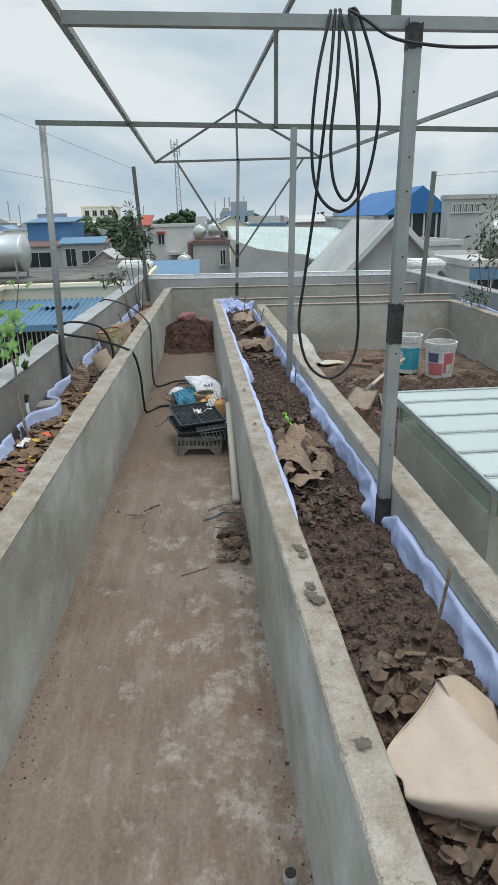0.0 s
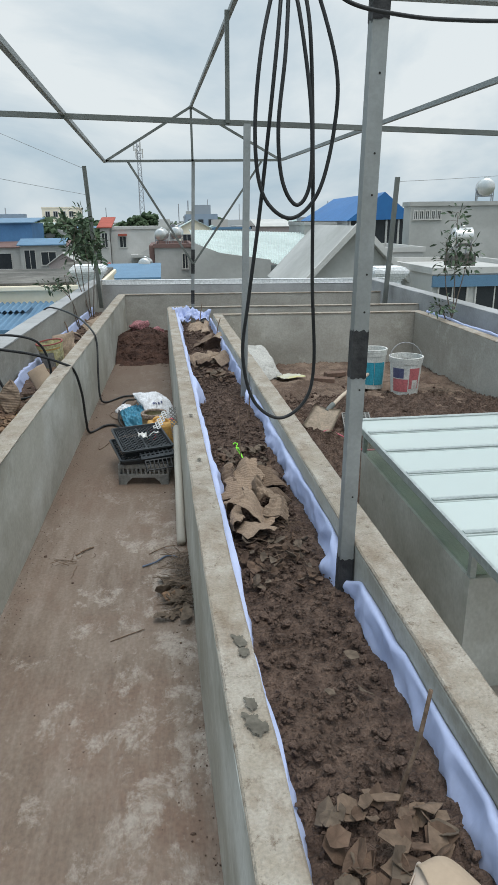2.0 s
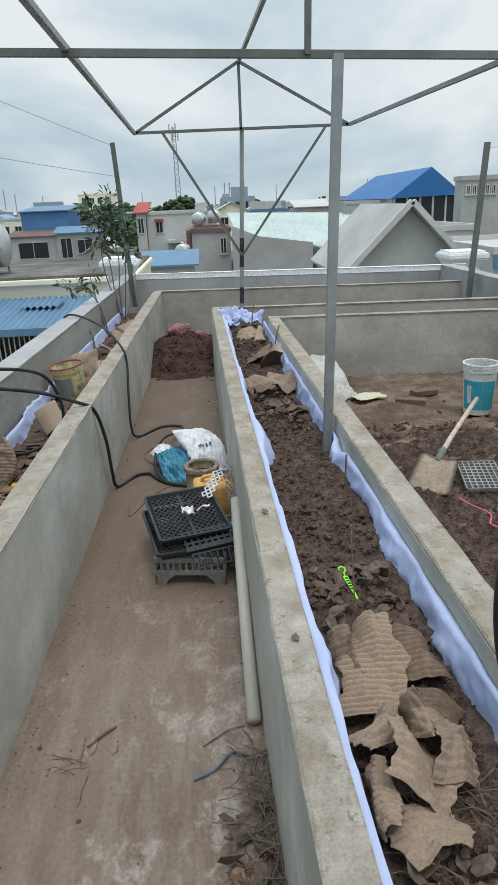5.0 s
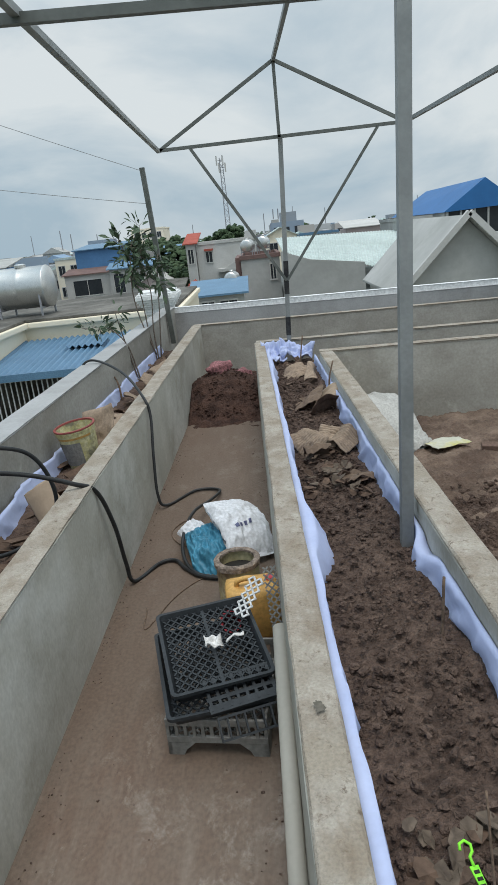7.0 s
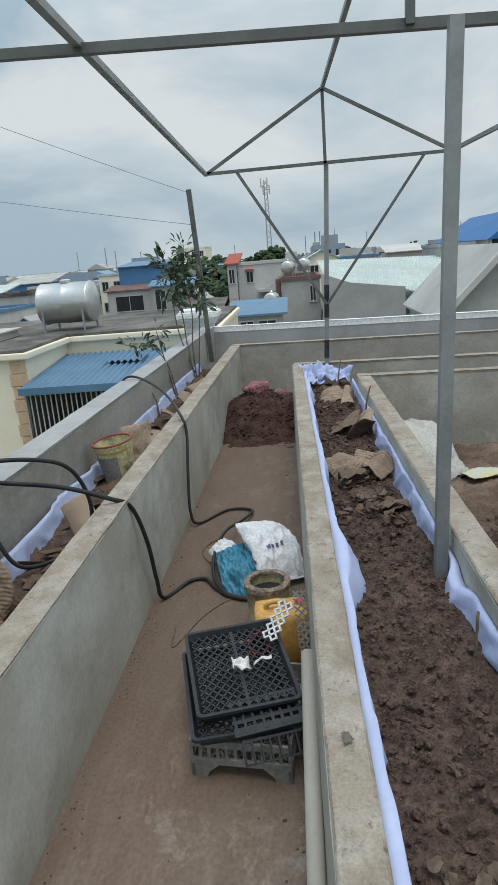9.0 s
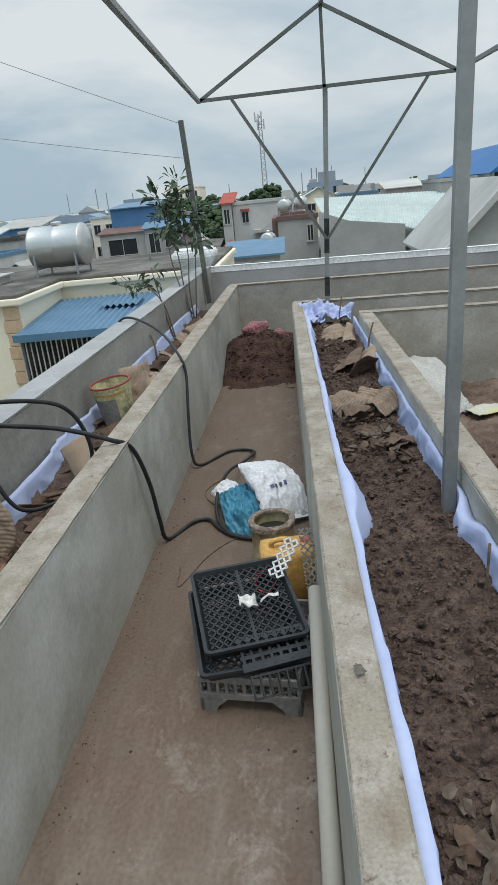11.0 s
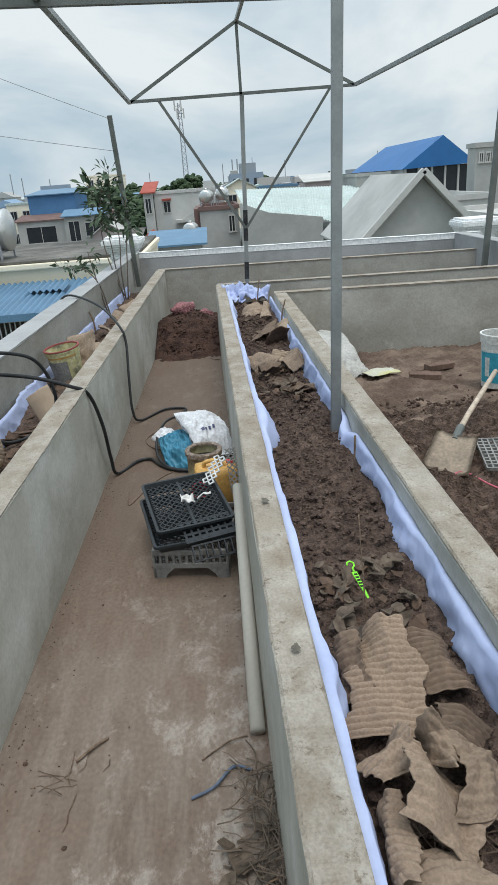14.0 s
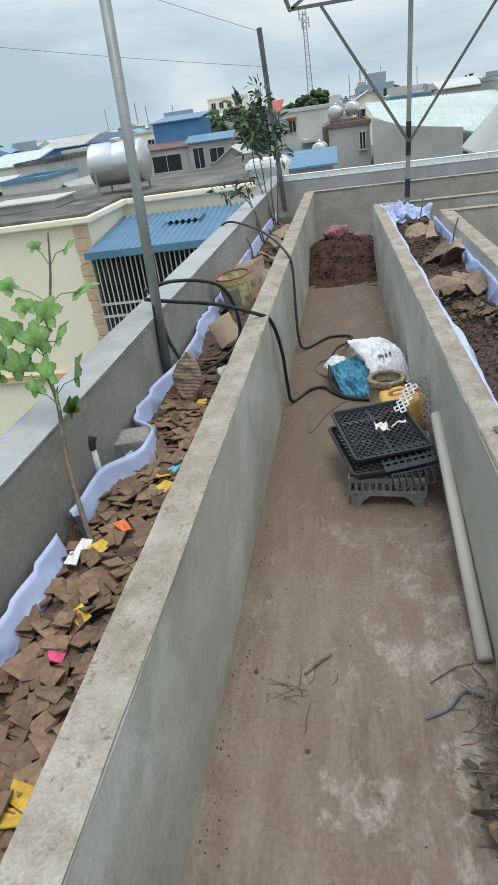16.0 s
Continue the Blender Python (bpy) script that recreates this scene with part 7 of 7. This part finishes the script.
# town on the parapet side
R = random.Random(50)
WALLS = [M_WHITEHOUSE, M_GREYHOUSE, M_PINKHOUSE, M_CREAM, M_BLUEPAINT]
ROOFS = [M_BLUEROOF, M_GREYHOUSE, M_GREENROOF, M_WHITEHOUSE, M_DECK_AND_SHADE]
NAMES = {id(M_WHITEHOUSE): "white", id(M_GREYHOUSE): "grey", id(M_PINKHOUSE): "pale pink", id(M_CREAM): "cream", id(M_BLUEPAINT): "blue"}
for i, (x, y, w, zt) in enumerate([(-21.5, 48, 3.4, -0.6), (-25.5, 46, 3.6, -1.2), (-18.2, 47, 2.6, -1.9), (-23.5, 56, 4.0, 0.2), (-28.5, 60, 4.6, 0.1), (-33, 58, 5, -0.6), (-24, 68, 4.2, 0.4), (-30, 78, 5, 0.8), (-37, 82, 6, 0.2), (-22.5, 88, 4.6, 0.9),
                                    (-9.3, 84, 4.2, 0.3), (-9.0, 62, 2.6, -1.7), (-14, 52, 3.6, -2.6), (-7.3, 56, 2.6, -2.4), (3.4, 82, 3.6, 1.0), (8.2, 86, 4.6, 0.7), (14.5, 92, 4.6, 0.9), (27.5, 70, 6, 1.2), (22, 96, 6, 1.3), (-16, 100, 5, 0.8)]):
    m1, m2 = WALLS[(i * 7) % 5], ROOFS[(i * 3) % 5]
    kind = ("flat", "shed", "gable")[i % 3]
    n = 2 if w < 4 else 3
    wins = [(x - w / 2 + w * (k + 0.5) / n, zt - 1.3 - 2.6 * f, w / n * 0.5, 1.1) for k in range(n) for f in (0, 1)]
    house("town_house", x - w / 2, x + w / 2, y, y + 6, zt, m1, NAMES[id(m1)] + " town house among the rooftops", wins, kind, m2, 0.9, group="town houses")

# far rooftops, woods and masts
bm = bmesh.new()
bmw = bmesh.new()
bmr = bmesh.new()
for i in range(900):
    y = 95 + 420 * R.random() ** 1.6
    x = R.uniform(-0.62, 0.55) * y + 2
    w, d = R.uniform(3.5, 9), R.uniform(5, 10)
    zt = R.uniform(-3.0, 0.9) + (R.uniform(0, 2) if R.random() < 0.05 else 0)
    add_box(bm if i % 3 else bmr, x - w / 2, x + w / 2, y, y + d, GZ, zt)
    k = R.random()
    if k < 0.55:
        v = [bmr.verts.new(p) for p in ((x - w / 2 - 0.2, y - 0.2, zt), (x + w / 2 + 0.2, y - 0.2, zt), (x, y - 0.2, zt + 1.1), (x - w / 2 - 0.2, y + d, zt), (x + w / 2 + 0.2, y + d, zt), (x, y + d, zt + 1.1))]
        for q in ((0, 1, 2), (5, 4, 3), (0, 3, 4, 1), (1, 4, 5, 2), (2, 5, 3, 0)):
            bmr.faces.new([v[j] for j in q])
    elif k < 0.8:
        add_box(bm, x - w * 0.2, x + w * 0.3, y + 1, y + 4, zt, zt + 1.4)
    for j in range(int(w / 1.6)):
        xx = x - w / 2 + 0.8 + j * 1.6
        add_box(bmw, xx - 0.4, xx + 0.4, y - 0.06, y, zt - 1.9, zt - 0.8)


def island(m, cols):
    n, l = m.node_tree.nodes, m.node_tree.links
    ge = n.new("ShaderNodeNewGeometry")
    rp = n.new("ShaderNodeValToRGB")
    rp.color_ramp.interpolation = "CONSTANT"
    while len(rp.color_ramp.elements) < len(cols):
        rp.color_ramp.elements.new(0.5)
    for k, c in enumerate(cols):
        rp.color_ramp.elements[k].position = k / len(cols)
        rp.color_ramp.elements[k].color = (*c, 1)
    l.new(ge.outputs["Random Per Island"], rp.inputs[0])
    l.new(rp.outputs[0], n["Principled BSDF"].inputs["Base Color"])
    n["Principled BSDF"].inputs["Roughness"].default_value = 0.85


M_FARWALL = bpy.data.materials.new("far_walls")
M_FARWALL.use_nodes = True
island(M_FARWALL, [(0.42, 0.43, 0.43), (0.35, 0.36, 0.37), (0.47, 0.47, 0.45), (0.28, 0.31, 0.34), (0.40, 0.38, 0.36), (0.24, 0.30, 0.37)])
M_FARROOF = bpy.data.materials.new("far_roofs")
M_FARROOF.use_nodes = True
island(M_FARROOF, [(0.38, 0.38, 0.37), (0.30, 0.17, 0.14), (0.22, 0.32, 0.44), (0.46, 0.46, 0.45), (0.26, 0.25, 0.25), (0.40, 0.50, 0.48)])
tagged(link("far_rooftops", bm, M_FARWALL), "pale far town houses under the horizon", "houses", kind="stuff")
tagged(link("far_rooftops", bmr, M_FARROOF), "far pitched roofs of mixed colours", "roofs", kind="stuff")
tagged(link("far_windows", bmw, M_WINDOW), "small dark windows of far houses", "windows", kind="stuff")
bm = bmesh.new()


def clump(bm, x, y, z, r, seed, n=70):
    q = random.Random(seed)
    for i in range(n):
        d = Vector((q.gauss(0, 1), q.gauss(0, 1), q.gauss(0, 1))).normalized() * q.uniform(0.55, 1.0)
        clod(bm, (x + d.x * r, y + d.y * r, z + d.z * r * 0.75), r * q.uniform(0.14, 0.30), seed + i)


for i, (x, y, z, r) in enumerate([(-4.2, 110, 1.2, 2.2), (-2.4, 110, 1.0, 1.9), (-6.3, 110, 0.6, 1.8), (-8.3, 108, 0.0, 1.8), (-11, 100, 0.6, 2.2), (-13.2, 98, 0.8, 2.2), (-9.2, 98, 0.2, 2.0), (-15.5, 96, 0.2, 2.0), (-10.5, 88, -0.2, 1.8), (-8.2, 70, -1.6, 1.5), (-6.9, 68, -1.8, 1.4),
                                  (-20, 120, 0.9, 2.2), (-27, 130, 1.2, 2.6), (9.5, 140, 1.0, 2.2), (4.5, 100, 0.3, 1.6), (31, 120, 0.9, 2.4), (-1.5, 62, -2.4, 1.1), (-2.8, 62, -2.6, 1.1), (-6.6, 79, 0.2, 1.5), (-7.9, 78, -0.2, 1.5), (-9.2, 79, 0.5, 1.6), (-8.5, 76, -1.4, 1.5), (-3.3, 84, 1.4, 1.3), (-2.0, 86, 1.7, 1.5), (-4.8, 84, 0.9, 1.3)]):
    clump(bm, x, y, z, r, i * 100)
    add_tube(bm, [(x, y, GZ), (x, y, z)], 0.25, 6)
for i in range(60):
    y = R.uniform(150, 420)
    x = R.uniform(-0.6, 0.5) * y
    clump(bm, x, y, R.uniform(-2.0, 0.4), R.uniform(2.0, 4.0), 5000 + i * 40, 26)
tagged(link("tree_masses", bm, M_TREEFAR), "dark green tree crowns among the far houses", "trees", kind="stuff")
# lattice mast
MA = thing("telecom_mast", (-5.0, 150, GZ), "tall grey lattice telecom mast with antenna panels", "mast")
bm = bmesh.new()
for k in range(3):
    a = 2.094 * k
    add_tube(bm, [(-5 + 0.9 * math.cos(a), 150 + 0.9 * math.sin(a), GZ), (-5 + 0.35 * math.cos(a), 150 + 0.35 * math.sin(a), 17)], 0.09, 5)
for i in range(24):
    z = GZ + i * 26 / 24
    for k in range(3):
        a, b = 2.094 * k, 2.094 * (k + 1)
        f0, f1 = lerp(0.9, 0.35, i / 24), lerp(0.9, 0.35, (i + 1) / 24)
        add_tube(bm, [(-5 + f0 * math.cos(a), 150 + f0 * math.sin(a), z), (-5 + f1 * math.cos(b), 150 + f1 * math.sin(b), z + 26 / 24)], 0.045, 4)
part("lattice", bm, M_MAST, MA)
for k in range(6):
    bm = bmesh.new()
    a = 1.047 * k
    x, y = -5 + 0.85 * math.cos(a), 150 + 0.85 * math.sin(a)
    z = 15.6 if k % 2 else 14.2
    add_box(bm, x - 0.14, x + 0.14, y - 0.1, y + 0.1, z, z + 1.8)
    part("antenna", bm, M_WHITEHOUSE, MA)
    bm = bmesh.new()
    add_tube(bm, [(-5, 150, z + 0.9), (x, y, z + 0.9)], 0.05, 4)
    part("arm", bm, M_MAST, MA)
h = house("tall_block", 3.5, 5.6, 130, 138, 2.4, M_GREYHOUSE, "grey tower block with rooftop aerials", [(4.1, 1.4, 0.4, 0.7), (4.9, 1.4, 0.4, 0.7)])
bm = bmesh.new()
add_box(bm, 3.9, 5.2, 131, 135, 2.4, 3.5)
part("stair_head", bm, M_GREYHOUSE, h)
for x in (4.3, 5.2):
    bm = bmesh.new()
    add_tube(bm, [(x, 132, 3.6), (x, 132, 5.4)], 0.12, 5)
    part("aerial", bm, M_MAST, h)
house("far_block", -22.2, -16.2, 130, 140, 4.2, M_CREAM, "cream office block on the skyline", [(-21.2 + i * 1.4, 3.2, 0.7, 0.9) for i in range(4)])
for i, (x, y, z) in enumerate([(-38, 140, 6.0), (-36.5, 142, 5.2), (-33, 150, 4.8), (12, 200, 7.5), (-15, 180, 5.2), (20, 190, 6.0), (3, 160, 5.5), (-60, 190, 7), (40, 170, 6)]):
    bm = bmesh.new()
    add_tube(bm, [(x, y, GZ), (x, y, z)], 0.10, 5)
    tagged(link("aerial_mast", bm, M_MAST), "thin aerial mast on the skyline", "mast", "skyline masts")
